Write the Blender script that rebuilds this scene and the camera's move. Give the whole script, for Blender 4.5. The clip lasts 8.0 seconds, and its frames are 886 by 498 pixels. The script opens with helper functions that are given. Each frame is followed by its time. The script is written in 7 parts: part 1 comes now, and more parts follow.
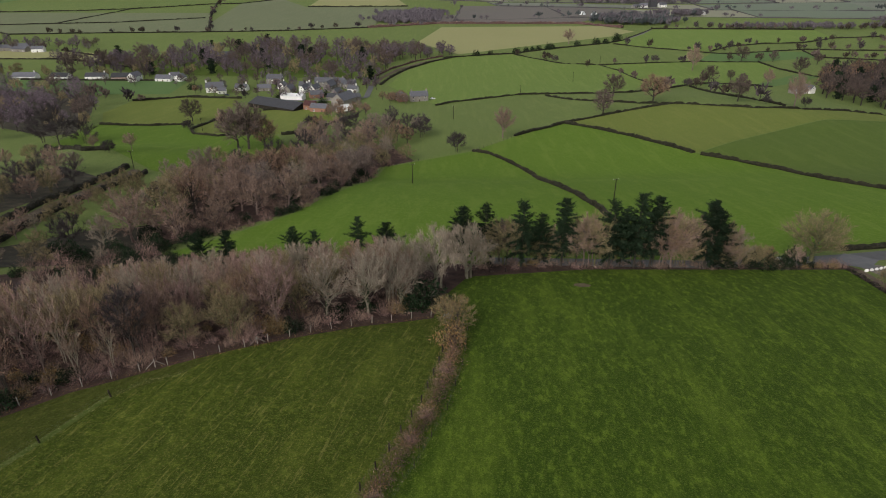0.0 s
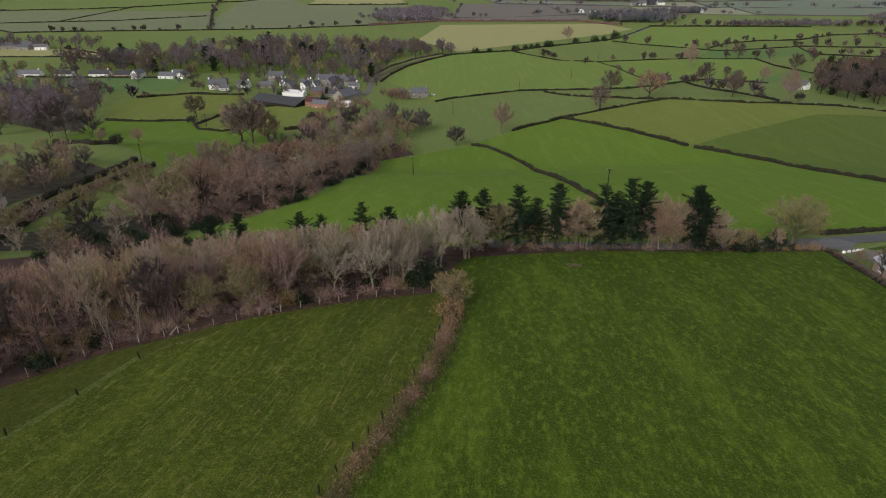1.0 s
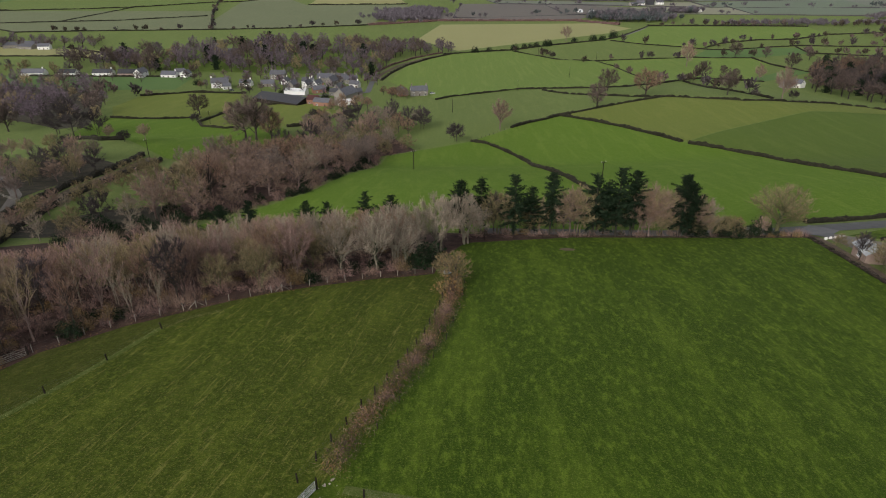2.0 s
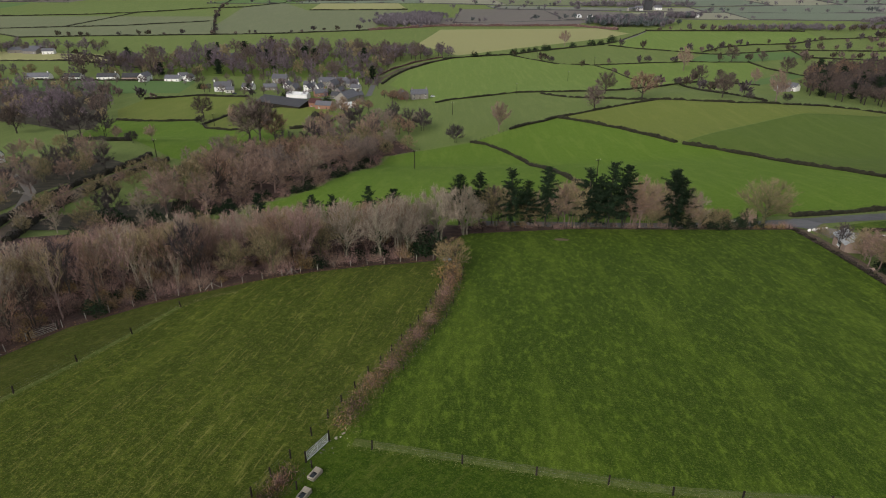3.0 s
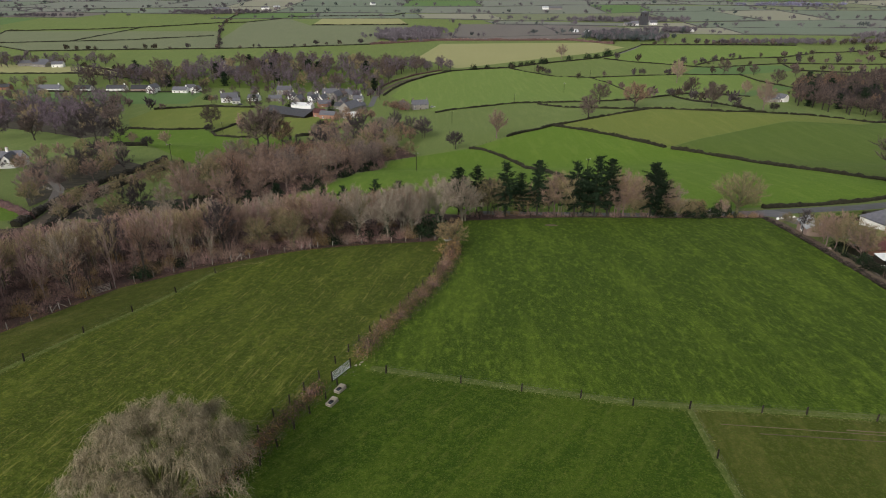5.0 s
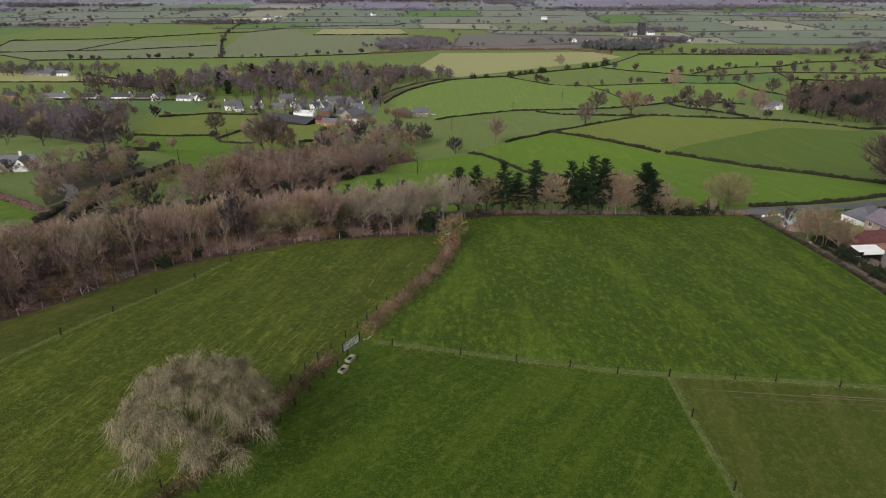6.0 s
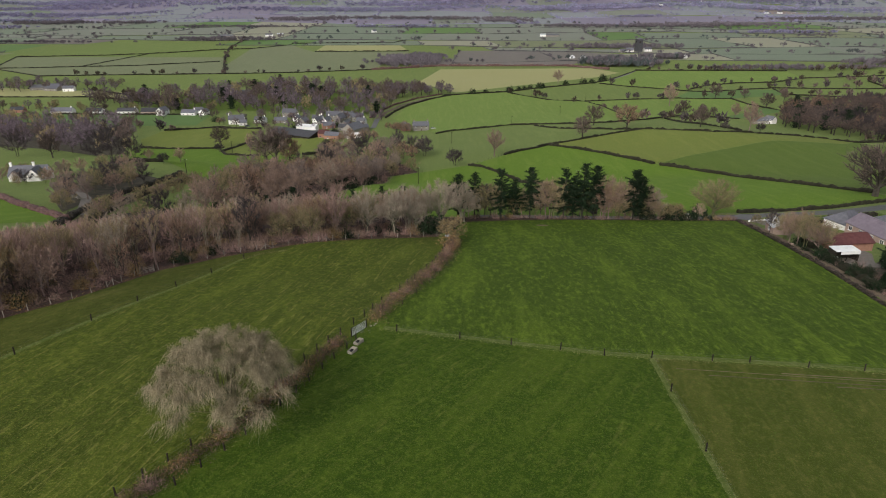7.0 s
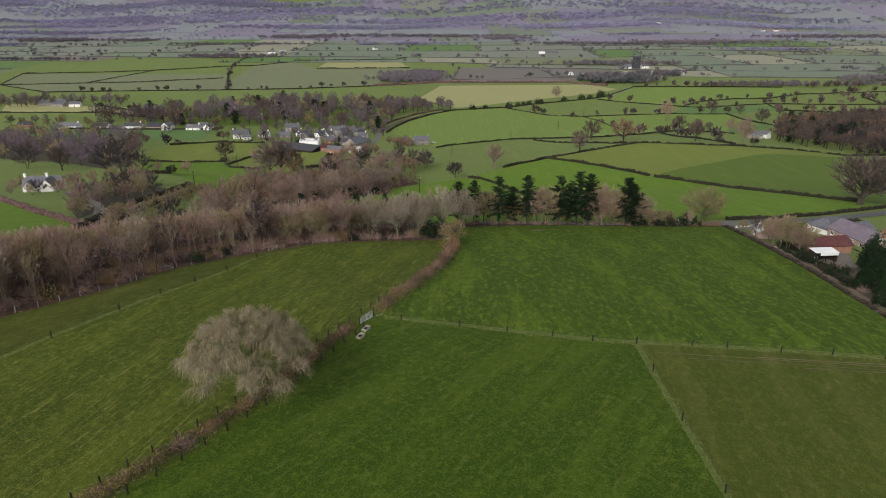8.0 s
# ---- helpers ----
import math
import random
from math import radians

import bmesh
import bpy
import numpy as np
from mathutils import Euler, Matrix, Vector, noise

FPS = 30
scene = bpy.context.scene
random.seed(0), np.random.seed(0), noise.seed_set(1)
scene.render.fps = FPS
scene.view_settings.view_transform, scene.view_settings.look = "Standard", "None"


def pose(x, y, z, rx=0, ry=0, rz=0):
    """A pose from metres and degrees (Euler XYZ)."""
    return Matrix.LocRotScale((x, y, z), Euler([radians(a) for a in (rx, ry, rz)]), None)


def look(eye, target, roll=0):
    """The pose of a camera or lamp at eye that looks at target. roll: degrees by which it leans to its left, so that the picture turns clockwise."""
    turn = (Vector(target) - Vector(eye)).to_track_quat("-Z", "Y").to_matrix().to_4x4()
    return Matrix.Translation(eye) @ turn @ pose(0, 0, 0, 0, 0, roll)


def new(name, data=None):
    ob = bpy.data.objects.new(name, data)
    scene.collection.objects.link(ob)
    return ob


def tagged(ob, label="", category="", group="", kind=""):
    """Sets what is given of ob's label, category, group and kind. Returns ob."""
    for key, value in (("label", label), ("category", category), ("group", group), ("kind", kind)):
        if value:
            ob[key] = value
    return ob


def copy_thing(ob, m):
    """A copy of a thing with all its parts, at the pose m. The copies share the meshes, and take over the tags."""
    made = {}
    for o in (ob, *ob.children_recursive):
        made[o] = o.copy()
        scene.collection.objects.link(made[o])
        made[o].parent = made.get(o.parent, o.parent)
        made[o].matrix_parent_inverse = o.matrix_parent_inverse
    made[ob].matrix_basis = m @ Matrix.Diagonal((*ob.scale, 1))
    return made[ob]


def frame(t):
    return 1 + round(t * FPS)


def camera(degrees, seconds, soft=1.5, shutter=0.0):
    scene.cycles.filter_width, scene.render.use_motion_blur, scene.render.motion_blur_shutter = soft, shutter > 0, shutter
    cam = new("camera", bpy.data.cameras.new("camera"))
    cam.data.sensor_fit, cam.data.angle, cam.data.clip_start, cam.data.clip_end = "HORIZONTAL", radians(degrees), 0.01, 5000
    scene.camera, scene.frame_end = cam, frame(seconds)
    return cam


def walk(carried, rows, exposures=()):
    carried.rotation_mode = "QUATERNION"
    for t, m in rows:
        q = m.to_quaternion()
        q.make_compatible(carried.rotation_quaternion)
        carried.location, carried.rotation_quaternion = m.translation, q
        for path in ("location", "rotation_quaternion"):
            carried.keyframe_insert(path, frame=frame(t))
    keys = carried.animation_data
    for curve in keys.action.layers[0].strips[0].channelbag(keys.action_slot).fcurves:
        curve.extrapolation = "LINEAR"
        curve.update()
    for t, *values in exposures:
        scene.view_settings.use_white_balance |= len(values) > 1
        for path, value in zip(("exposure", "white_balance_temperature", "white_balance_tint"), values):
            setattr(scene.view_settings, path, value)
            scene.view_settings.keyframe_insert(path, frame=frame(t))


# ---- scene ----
def aim(x, y, z, yaw, pitch, roll):
    """The pose of a camera that looks along +y, turned left by yaw, up by pitch and leaning by roll, in degrees."""
    return pose(x, y, z, 0, 0, yaw) @ pose(0, 0, 0, 90 + pitch) @ pose(0, 0, 0, 0, 0, roll)


cam = camera(70.247, 8.0, soft=1.0)
walk(cam, [
    (0.0, aim(10.11, -28.99, 47.62, 0.062, -26.326, 0.084)),
    (0.5, aim(10.21, -33.11, 47.75, 0.079, -26.395, 0.020)),
    (1.0, aim(10.18, -37.16, 47.85, 0.061, -26.468, 0.008)),
    (1.5, aim(10.14, -40.88, 47.96, 0.039, -26.514, 0.007)),
    (3.0, aim(10.08, -52.11, 48.00, 0.024, -25.999, -0.013)),
    (3.5, aim(10.00, -56.00, 48.00, 0.001, -25.640, 0.010)),
    (4.0, aim(9.98, -60.18, 47.93, -0.006, -25.322, 0.000)),
    (4.5, aim(9.91, -64.24, 47.89, -0.008, -25.023, -0.008)),
    (6.0, aim(9.58, -77.11, 47.73, -0.038, -23.889, -0.015)),
    (6.5, aim(9.52, -81.29, 47.73, -0.039, -23.223, 0.003)),
    (7.0, aim(9.44, -85.68, 47.68, -0.056, -22.496, 0.010)),
    (7.5, aim(9.36, -89.99, 47.69, -0.043, -21.817, 0.007)),
    (8.0, aim(9.28, -94.60, 47.58, -0.039, -21.054, 0.014)),
], exposures=[(0.0, 0.25), (4.0, 0.4), (8.0, 0.5)])

# ---- world and light: a bright overcast winter day ----
world = bpy.data.worlds.new("sky")
scene.world = world
world.use_nodes = True
wn = world.node_tree.nodes
wl = world.node_tree.links
sky = wn.new("ShaderNodeTexSky")
sky.sky_type = "NISHITA"
sky.sun_disc = False
sky.sun_elevation = radians(32)
sky.sun_rotation = radians(215)
sky.dust_density = 4.0
sky.ozone_density = 1.0
grey_sky = wn.new("ShaderNodeHueSaturation")
grey_sky.inputs["Saturation"].default_value = 0.3
wl.new(sky.outputs[0], grey_sky.inputs["Color"])
wl.new(grey_sky.outputs[0], wn["Background"].inputs["Color"])
wn["Background"].inputs["Strength"].default_value = 0.11

sun_data = bpy.data.lights.new("sun", "SUN")
sun_data.energy = 0.9
sun_data.angle = radians(14)
sun_data.color = (1.0, 0.95, 0.88)
sun = new("sun", sun_data)
sun.matrix_world = look((-60, -90, 90), (0, 20, 0))


# ---- materials ----
def material(name, colors, scale=1.0, rough=0.9, metal=0.0, bump=0.3, stretch=(1, 1, 1), vary=0.25, fine=9.0, spec=0.3, each=0.0):
    """A surface with colour that varies at two scales, and a fine relief. colors: dark to light."""
    m = bpy.data.materials.new(name)
    m.use_nodes = True
    n, l = m.node_tree.nodes, m.node_tree.links
    p = n["Principled BSDF"]
    p.inputs["Roughness"].default_value = rough
    p.inputs["Metallic"].default_value = metal
    p.inputs["Specular IOR Level"].default_value = spec
    geo = n.new("ShaderNodeNewGeometry")
    mp = n.new("ShaderNodeMapping")
    mp.inputs["Scale"].default_value = stretch
    l.new(geo.outputs["Position"], mp.inputs["Vector"])
    big = n.new("ShaderNodeTexNoise")
    big.inputs["Scale"].default_value = scale
    big.inputs["Detail"].default_value = 4
    small = n.new("ShaderNodeTexNoise")
    small.inputs["Scale"].default_value = scale * fine
    small.inputs["Detail"].default_value = 3
    for tex in (big, small):
        l.new(mp.outputs[0], tex.inputs["Vector"])
    mix = n.new("ShaderNodeMath")
    mix.operation = "MULTIPLY_ADD"
    l.new(small.outputs[0], mix.inputs[0])
    mix.inputs[1].default_value = 0.55
    l.new(big.outputs[0], mix.inputs[2])
    ramp = n.new("ShaderNodeValToRGB")
    e = ramp.color_ramp.elements
    e[0].position, e[1].position = 0.5, 1.05 if len(colors) > 1 else 1
    e[0].color = (*colors[0], 1)
    e[1].color = (*colors[-1], 1)
    for k, c in enumerate(colors[1:-1]):
        e.new(0.5 + 0.5 * (k + 1) / (len(colors) - 1)).color = (*c, 1)
    l.new(mix.outputs[0], ramp.inputs[0])
    info = n.new("ShaderNodeObjectInfo")
    hsv = n.new("ShaderNodeHueSaturation")
    span = n.new("ShaderNodeMapRange")
    span.inputs["To Min"].default_value = 1 - vary
    span.inputs["To Max"].default_value = 1 + vary
    l.new(info.outputs["Random"], span.inputs[0])
    tone = span.outputs[0]
    if each:
        one = n.new("ShaderNodeMapRange")
        one.inputs["To Min"].default_value, one.inputs["To Max"].default_value = 1 - each, 1 + each
        l.new(geo.outputs["Random Per Island"], one.inputs[0])
        both = n.new("ShaderNodeMath")
        both.operation = "MULTIPLY"
        l.new(one.outputs[0], both.inputs[0])
        l.new(tone, both.inputs[1])
        tone = both.outputs[0]
    l.new(tone, hsv.inputs["Value"])
    l.new(ramp.outputs[0], hsv.inputs["Color"])
    l.new(hsv.outputs[0], p.inputs["Base Color"])
    if bump:
        b = n.new("ShaderNodeBump")
        b.inputs["Strength"].default_value = bump
        b.inputs["Distance"].default_value = 0.5 / (scale * fine) if scale * fine > 1 else 0.3
        l.new(small.outputs[0], b.inputs["Height"])
        l.new(b.outputs[0], p.inputs["Normal"])
    return m


def pasture(name, dark, mid, light, straw, streak=(1.0, 1.0), turn=0.0, patch=0.05, streak_amount=0.35, bump=0.6, bands=0.0, flecks=0.0):
    """Grazed grass: broad patches, mown or grazed streaks along one way, tufts and dead straw."""
    m = bpy.data.materials.new(name)
    m.use_nodes = True
    n, l = m.node_tree.nodes, m.node_tree.links
    p = n["Principled BSDF"]
    p.inputs["Roughness"].default_value = 0.95
    p.inputs["Specular IOR Level"].default_value = 0.15
    geo = n.new("ShaderNodeNewGeometry")

    def noise_tex(scale, detail, stretch=None, rough=0.6):
        t = n.new("ShaderNodeTexNoise")
        t.inputs["Scale"].default_value = scale
        t.inputs["Detail"].default_value = detail
        t.inputs["Roughness"].default_value = rough
        if not stretch:
            l.new(geo.outputs["Position"], t.inputs["Vector"])
            return t
        spin = n.new("ShaderNodeMapping")
        spin.inputs["Rotation"].default_value = (0, 0, turn)
        mp = n.new("ShaderNodeMapping")
        mp.inputs["Scale"].default_value = stretch
        l.new(geo.outputs["Position"], spin.inputs[0])
        l.new(spin.outputs[0], mp.inputs[0])
        l.new(mp.outputs[0], t.inputs["Vector"])
        return t

    def mixed(fac, a, b, amount, low=0.35, high=0.65):
        r = n.new("ShaderNodeMapRange")
        r.inputs["From Min"].default_value, r.inputs["From Max"].default_value = low, high
        r.inputs["To Max"].default_value = amount
        l.new(fac, r.inputs[0])
        x = n.new("ShaderNodeMix")
        x.data_type = "RGBA"
        l.new(r.outputs[0], x.inputs["Factor"])
        for sock, v in ((x.inputs[6], a), (x.inputs[7], b)):
            if isinstance(v, tuple):
                sock.default_value = (*v, 1)
            else:
                l.new(v, sock)
        return x.outputs[2]

    patches = noise_tex(patch, 5)
    streaks = noise_tex(0.3, 5, (streak[0], streak[1], 1), 0.65)
    lean = (1, max(0.45, streak[1] ** 0.4), 1)
    tufts = noise_tex(1.1, 6, lean, 0.7)
    blades = noise_tex(5.0, 4, None, 0.75)
    mottle = noise_tex(0.16, 6, None, 0.62)
    c = mixed(patches.outputs[0], dark, mid, 1.0)
    c = mixed(streaks.outputs[0], c, light, streak_amount, 0.48, 0.66)
    if bands:
        strips = noise_tex(0.24, 4, (1, 0.08, 1), 0.6)
        c = mixed(strips.outputs[0], dark, c, 0.75, 0.5 - bands, 0.5 + 0.2 * bands)
    c = mixed(mottle.outputs[0], dark, c, 0.7, 0.38, 0.50)
    c = mixed(tufts.outputs[0], c, light, 0.9, 0.50, 0.64)
    c = mixed(tufts.outputs[0], dark, c, 0.95, 0.38, 0.49)
    grain = noise_tex(2.8, 5, None, 0.8)
    c = mixed(grain.outputs[0], c, light, 0.7, 0.53, 0.66)
    c = mixed(grain.outputs[0], dark, c, 0.8, 0.32, 0.46)
    c = mixed(streaks.outputs[0], c, straw, flecks, 0.56, 0.70)
    if bands:
        c = mixed(strips.outputs[0], c, light, 1.4 * bands, 0.52, 0.63)
    c = mixed(blades.outputs[0], c, straw, 0.5, 0.54, 0.68)
    c = mixed(blades.outputs[0], dark, c, 1.0, 0.32, 0.46)
    l.new(c, p.inputs["Base Color"])
    add = n.new("ShaderNodeMath")
    add.operation = "MULTIPLY_ADD"
    l.new(blades.outputs[0], add.inputs[0])
    add.inputs[1].default_value = 0.3
    l.new(tufts.outputs[0], add.inputs[2])
    b = n.new("ShaderNodeBump")
    b.inputs["Strength"].default_value = bump
    b.inputs["Distance"].default_value = 0.35
    l.new(add.outputs[0], b.inputs["Height"])
    l.new(b.outputs[0], p.inputs["Normal"])
    return m


GRASS = pasture("grass_valley", (0.119, 0.164, 0.045), (0.163, 0.218, 0.056), (0.192, 0.237, 0.072), (0.239, 0.229, 0.100), patch=0.012, bump=0.2, bands=0.2)
GRASS_LUSH = pasture("grass_lush", (0.033, 0.063, 0.004), (0.071, 0.126, 0.007), (0.134, 0.196, 0.019), (0.220, 0.242, 0.057), (1.0, 0.09), radians(3), streak_amount=0.6, bands=0.2)
GRASS_WORN = pasture("grass_worn", (0.039, 0.059, 0.005), (0.084, 0.118, 0.008), (0.128, 0.158, 0.021), (0.300, 0.264, 0.081), (8.0, 0.8), radians(13), streak_amount=0.7, bands=0.2, flecks=0.45)
GRASS_DULL = pasture("grass_dull", (0.028, 0.059, 0.003), (0.065, 0.112, 0.005), (0.093, 0.137, 0.014), (0.180, 0.177, 0.043), (4.5, 0.8), radians(36), streak_amount=0.6, bands=0.2, flecks=0.3)
GRASS_OLD = pasture("grass_old", (0.044, 0.058, 0.007), (0.068, 0.090, 0.010), (0.110, 0.120, 0.024), (0.20, 0.175, 0.07), (1.2, 0.16), radians(27), streak_amount=0.5, bands=0.2, flecks=0.2)
GRASS_BROWN = pasture("grass_brown", (0.048, 0.068, 0.007), (0.078, 0.099, 0.013), (0.119, 0.124, 0.027), (0.162, 0.149, 0.054), (0.8, 0.3), radians(10), streak_amount=0.5, bands=0.2)
GRASS_BRIGHT = pasture("grass_bright", (0.086, 0.160, 0.013), (0.131, 0.217, 0.023), (0.168, 0.235, 0.040), (0.211, 0.220, 0.057), patch=0.02, bump=0.3, streak_amount=0.5, bands=0.25)
GRASS_LIGHT = pasture("grass_light_green", (0.127, 0.195, 0.040), (0.170, 0.249, 0.054), (0.206, 0.264, 0.071), (0.249, 0.247, 0.101), patch=0.018, bump=0.2, streak_amount=0.4, bands=0.25)
GRASS_MID = pasture("grass_mid", (0.077, 0.125, 0.018), (0.107, 0.157, 0.026), (0.132, 0.171, 0.040), (0.167, 0.162, 0.060), patch=0.02, bump=0.2, streak_amount=0.4, bands=0.25)
GRASS_OLIVE = pasture("grass_olive", (0.131, 0.168, 0.033), (0.167, 0.207, 0.041), (0.198, 0.220, 0.055), (0.230, 0.214, 0.075), patch=0.015, bump=0.2, streak_amount=0.4, bands=0.25)
GRASS_YELLOW = pasture("grass_yellow", (0.275, 0.278, 0.121), (0.313, 0.305, 0.141), (0.346, 0.315, 0.160), (0.367, 0.319, 0.187), patch=0.015, bump=0.2)
# grass greyed in its base colour to stand for air haze
GRASS_HAZED = pasture("grass_hazed", (0.144, 0.168, 0.090), (0.182, 0.206, 0.109), (0.209, 0.221, 0.129), (0.252, 0.232, 0.168), patch=0.012, bump=0.2, bands=0.25)
PALE_GRASS = pasture("uncut_grass", (0.071, 0.103, 0.019), (0.109, 0.138, 0.032), (0.159, 0.176, 0.061), (0.235, 0.224, 0.106), patch=0.1, streak_amount=0.5)
GRASS_DEEP = pasture("grass_deep", (0.092, 0.164, 0.050), (0.113, 0.186, 0.059), (0.136, 0.199, 0.069), (0.161, 0.194, 0.090), patch=0.015, bump=0.2)
# far valley grass: distance haze is painted in as paler, bluer colour
HAZED_A = pasture("hazed_grass_pale", (0.166, 0.184, 0.145), (0.196, 0.210, 0.166), (0.219, 0.223, 0.187), (0.261, 0.237, 0.223), patch=0.01, bump=0.1)
HAZED_B = pasture("hazed_grass_green", (0.144, 0.180, 0.127), (0.166, 0.199, 0.143), (0.186, 0.210, 0.157), (0.240, 0.225, 0.194), patch=0.01, bump=0.1)
HAZED_C = pasture("hazed_grass_yellow", (0.241, 0.245, 0.172), (0.268, 0.265, 0.193), (0.290, 0.275, 0.213), (0.310, 0.280, 0.248), patch=0.01, bump=0.1)
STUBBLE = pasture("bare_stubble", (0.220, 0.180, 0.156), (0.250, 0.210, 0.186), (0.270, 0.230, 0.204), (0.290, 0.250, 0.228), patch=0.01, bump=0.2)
# hill fields: blue and lavender haze is part of these base colours
HAZED_GRASS_HILL = pasture("hazed_grass_hill", (0.193, 0.208, 0.218), (0.221, 0.235, 0.243), (0.243, 0.251, 0.264), (0.265, 0.265, 0.286), patch=0.008, bump=0.1)
HAZED_LILAC_HILL = pasture("hazed_lilac_hill", (0.183, 0.165, 0.215), (0.215, 0.194, 0.247), (0.236, 0.212, 0.260), (0.251, 0.226, 0.273), patch=0.008, bump=0.1)
MOOR = pasture("moorland", (0.143, 0.130, 0.119), (0.165, 0.149, 0.133), (0.187, 0.176, 0.140), (0.220, 0.187, 0.182), patch=0.01, bump=0.2)
LITTER = material("leaf_litter", [(0.035, 0.020, 0.015), (0.065, 0.036, 0.028), (0.105, 0.060, 0.048)], 0.5, bump=0.8)
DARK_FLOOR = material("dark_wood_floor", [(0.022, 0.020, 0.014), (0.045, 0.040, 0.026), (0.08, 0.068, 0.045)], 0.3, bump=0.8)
MUD = material("mud", [(0.075, 0.058, 0.036), (0.12, 0.092, 0.06), (0.16, 0.12, 0.085)], 0.6, bump=0.6)
ASPHALT = material("asphalt", [(0.10, 0.10, 0.105), (0.15, 0.15, 0.155)], 0.4, rough=0.75, bump=0.15)
CONCRETE = material("concrete", [(0.276, 0.243, 0.191), (0.414, 0.367, 0.294)], 0.9, rough=0.85)
GRAVEL = material("gravel", [(0.11, 0.098, 0.086), (0.20, 0.18, 0.16)], 2.0, rough=0.95, bump=0.6)
HEDGE = material("hedge", [(0.009, 0.009, 0.005), (0.018, 0.017, 0.009), (0.036, 0.032, 0.017)], 0.9, bump=1.0, vary=0.15)
HEDGE_TWIG = material("hedge_twigs", [(0.036, 0.028, 0.019), (0.072, 0.055, 0.041)], 1.3, bump=0, vary=0.2, each=0.6)
BRACKEN = material("bracken", [(0.16, 0.08, 0.034), (0.27, 0.15, 0.066), (0.38, 0.25, 0.12)], 0.7, bump=0, vary=0.1, each=0.6)
BRAMBLE = material("bramble", [(0.038, 0.022, 0.020), (0.078, 0.043, 0.041), (0.134, 0.078, 0.065)], 0.9, bump=0, vary=0.1, each=0.6)
STRAW = material("dead_grass", [(0.13, 0.135, 0.045), (0.20, 0.20, 0.08), (0.27, 0.25, 0.12)], 1.2, bump=0, vary=0.1, each=0.6)
TUFT = material("grass_tuft", [(0.036, 0.080, 0.005), (0.066, 0.115, 0.009), (0.11, 0.145, 0.02)], 0.5, bump=0, vary=0.1)
BARK = material("bark", [(0.035, 0.029, 0.024), (0.075, 0.064, 0.053)], 1.5, bump=0.6, vary=0.3)
BARK_GREY = material("bark_grey", [(0.140, 0.099, 0.085), (0.281, 0.208, 0.182)], 1.5, bump=0.5, vary=0.25)
BARK_PALE = material("bark_pale", [(0.187, 0.165, 0.123), (0.323, 0.290, 0.222)], 1.5, bump=0.5, vary=0.15)
TWIG = material("twigs_grey_brown", [(0.207, 0.139, 0.106), (0.330, 0.228, 0.179)], 0.6, bump=0, vary=0.35, each=0.6)
TWIG_PINK = material("twigs_purple_brown", [(0.209, 0.131, 0.112), (0.333, 0.217, 0.190)], 0.6, bump=0, vary=0.3, each=0.6)
TWIG_PALE = material("twigs_pale", [(0.216, 0.168, 0.130), (0.341, 0.271, 0.216)], 0.6, bump=0, vary=0.2, each=0.6)
TWIG_FAWN = material("twigs_fawn", [(0.154, 0.119, 0.103), (0.237, 0.185, 0.164)], 0.6, bump=0, vary=0.2, each=0.6)
# twigs of distant trees, with grey-violet haze mixed into their colour
TWIG_HAZED = material("twigs_far_hazed", [(0.113, 0.087, 0.105), (0.182, 0.138, 0.167)], 0.4, bump=0, vary=0.3, each=0.6)
TWIG_WILLOW = material("twigs_willow", [(0.17, 0.142, 0.090), (0.29, 0.245, 0.165)], 0.6, bump=0, vary=0.1, each=0.6)
TWIG_RUST = material("twigs_rust_brown", [(0.175, 0.106, 0.077), (0.291, 0.189, 0.136)], 0.6, bump=0, vary=0.25, each=0.6)
TWIG_BROWN = material("twigs_brown", [(0.090, 0.066, 0.058), (0.156, 0.115, 0.103)], 0.6, bump=0, vary=0.3, each=0.6)
BARK_MOSSY = material("bark_mossy", [(0.075, 0.075, 0.032), (0.16, 0.15, 0.075)], 1.5, bump=0.5, vary=0.1)
TWIG_OLIVE = material("twigs_olive", [(0.200, 0.157, 0.086), (0.302, 0.240, 0.137)], 0.6, bump=0, vary=0.25, each=0.6)
TWIG_DARK = material("twigs_dark", [(0.044, 0.035, 0.037), (0.079, 0.063, 0.068)], 0.6, bump=0, vary=0.3, each=0.6)
LEAF_RUST = material("leaves_rust", [(0.156, 0.092, 0.034), (0.235, 0.148, 0.060)], 0.8, bump=0, vary=0.3, each=0.6)
LEAF_DARK = material("leaves_evergreen", [(0.008, 0.018, 0.009), (0.020, 0.038, 0.016)], 0.8, bump=0, vary=0.3, rough=0.8, spec=0.05, each=0.6)
NEEDLE = material("needles", [(0.010, 0.019, 0.011), (0.024, 0.040, 0.020)], 0.7, bump=0, vary=0.3, rough=0.8, spec=0.05, each=0.6)
IVY = material("ivy", [(0.018, 0.030, 0.012), (0.04, 0.06, 0.022)], 0.8, bump=0, vary=0.2, rough=0.6)
TIMBER = material("weathered_timber", [(0.020, 0.017, 0.014), (0.040, 0.034, 0.028)], 3.0, bump=0.4, spec=0.05)
POST_PALE = material("pale_post_timber", [(0.230, 0.213, 0.182), (0.324, 0.305, 0.266)], 3.0, bump=0.3)
WIRE = material("galvanised_wire", [(0.14, 0.14, 0.14), (0.22, 0.22, 0.22)], 2.0, rough=0.5, metal=0.6, bump=0)
GALV = material("galvanised_steel", [(0.55, 0.56, 0.57), (0.70, 0.71, 0.72)], 2.0, rough=0.45, metal=0.3, bump=0)
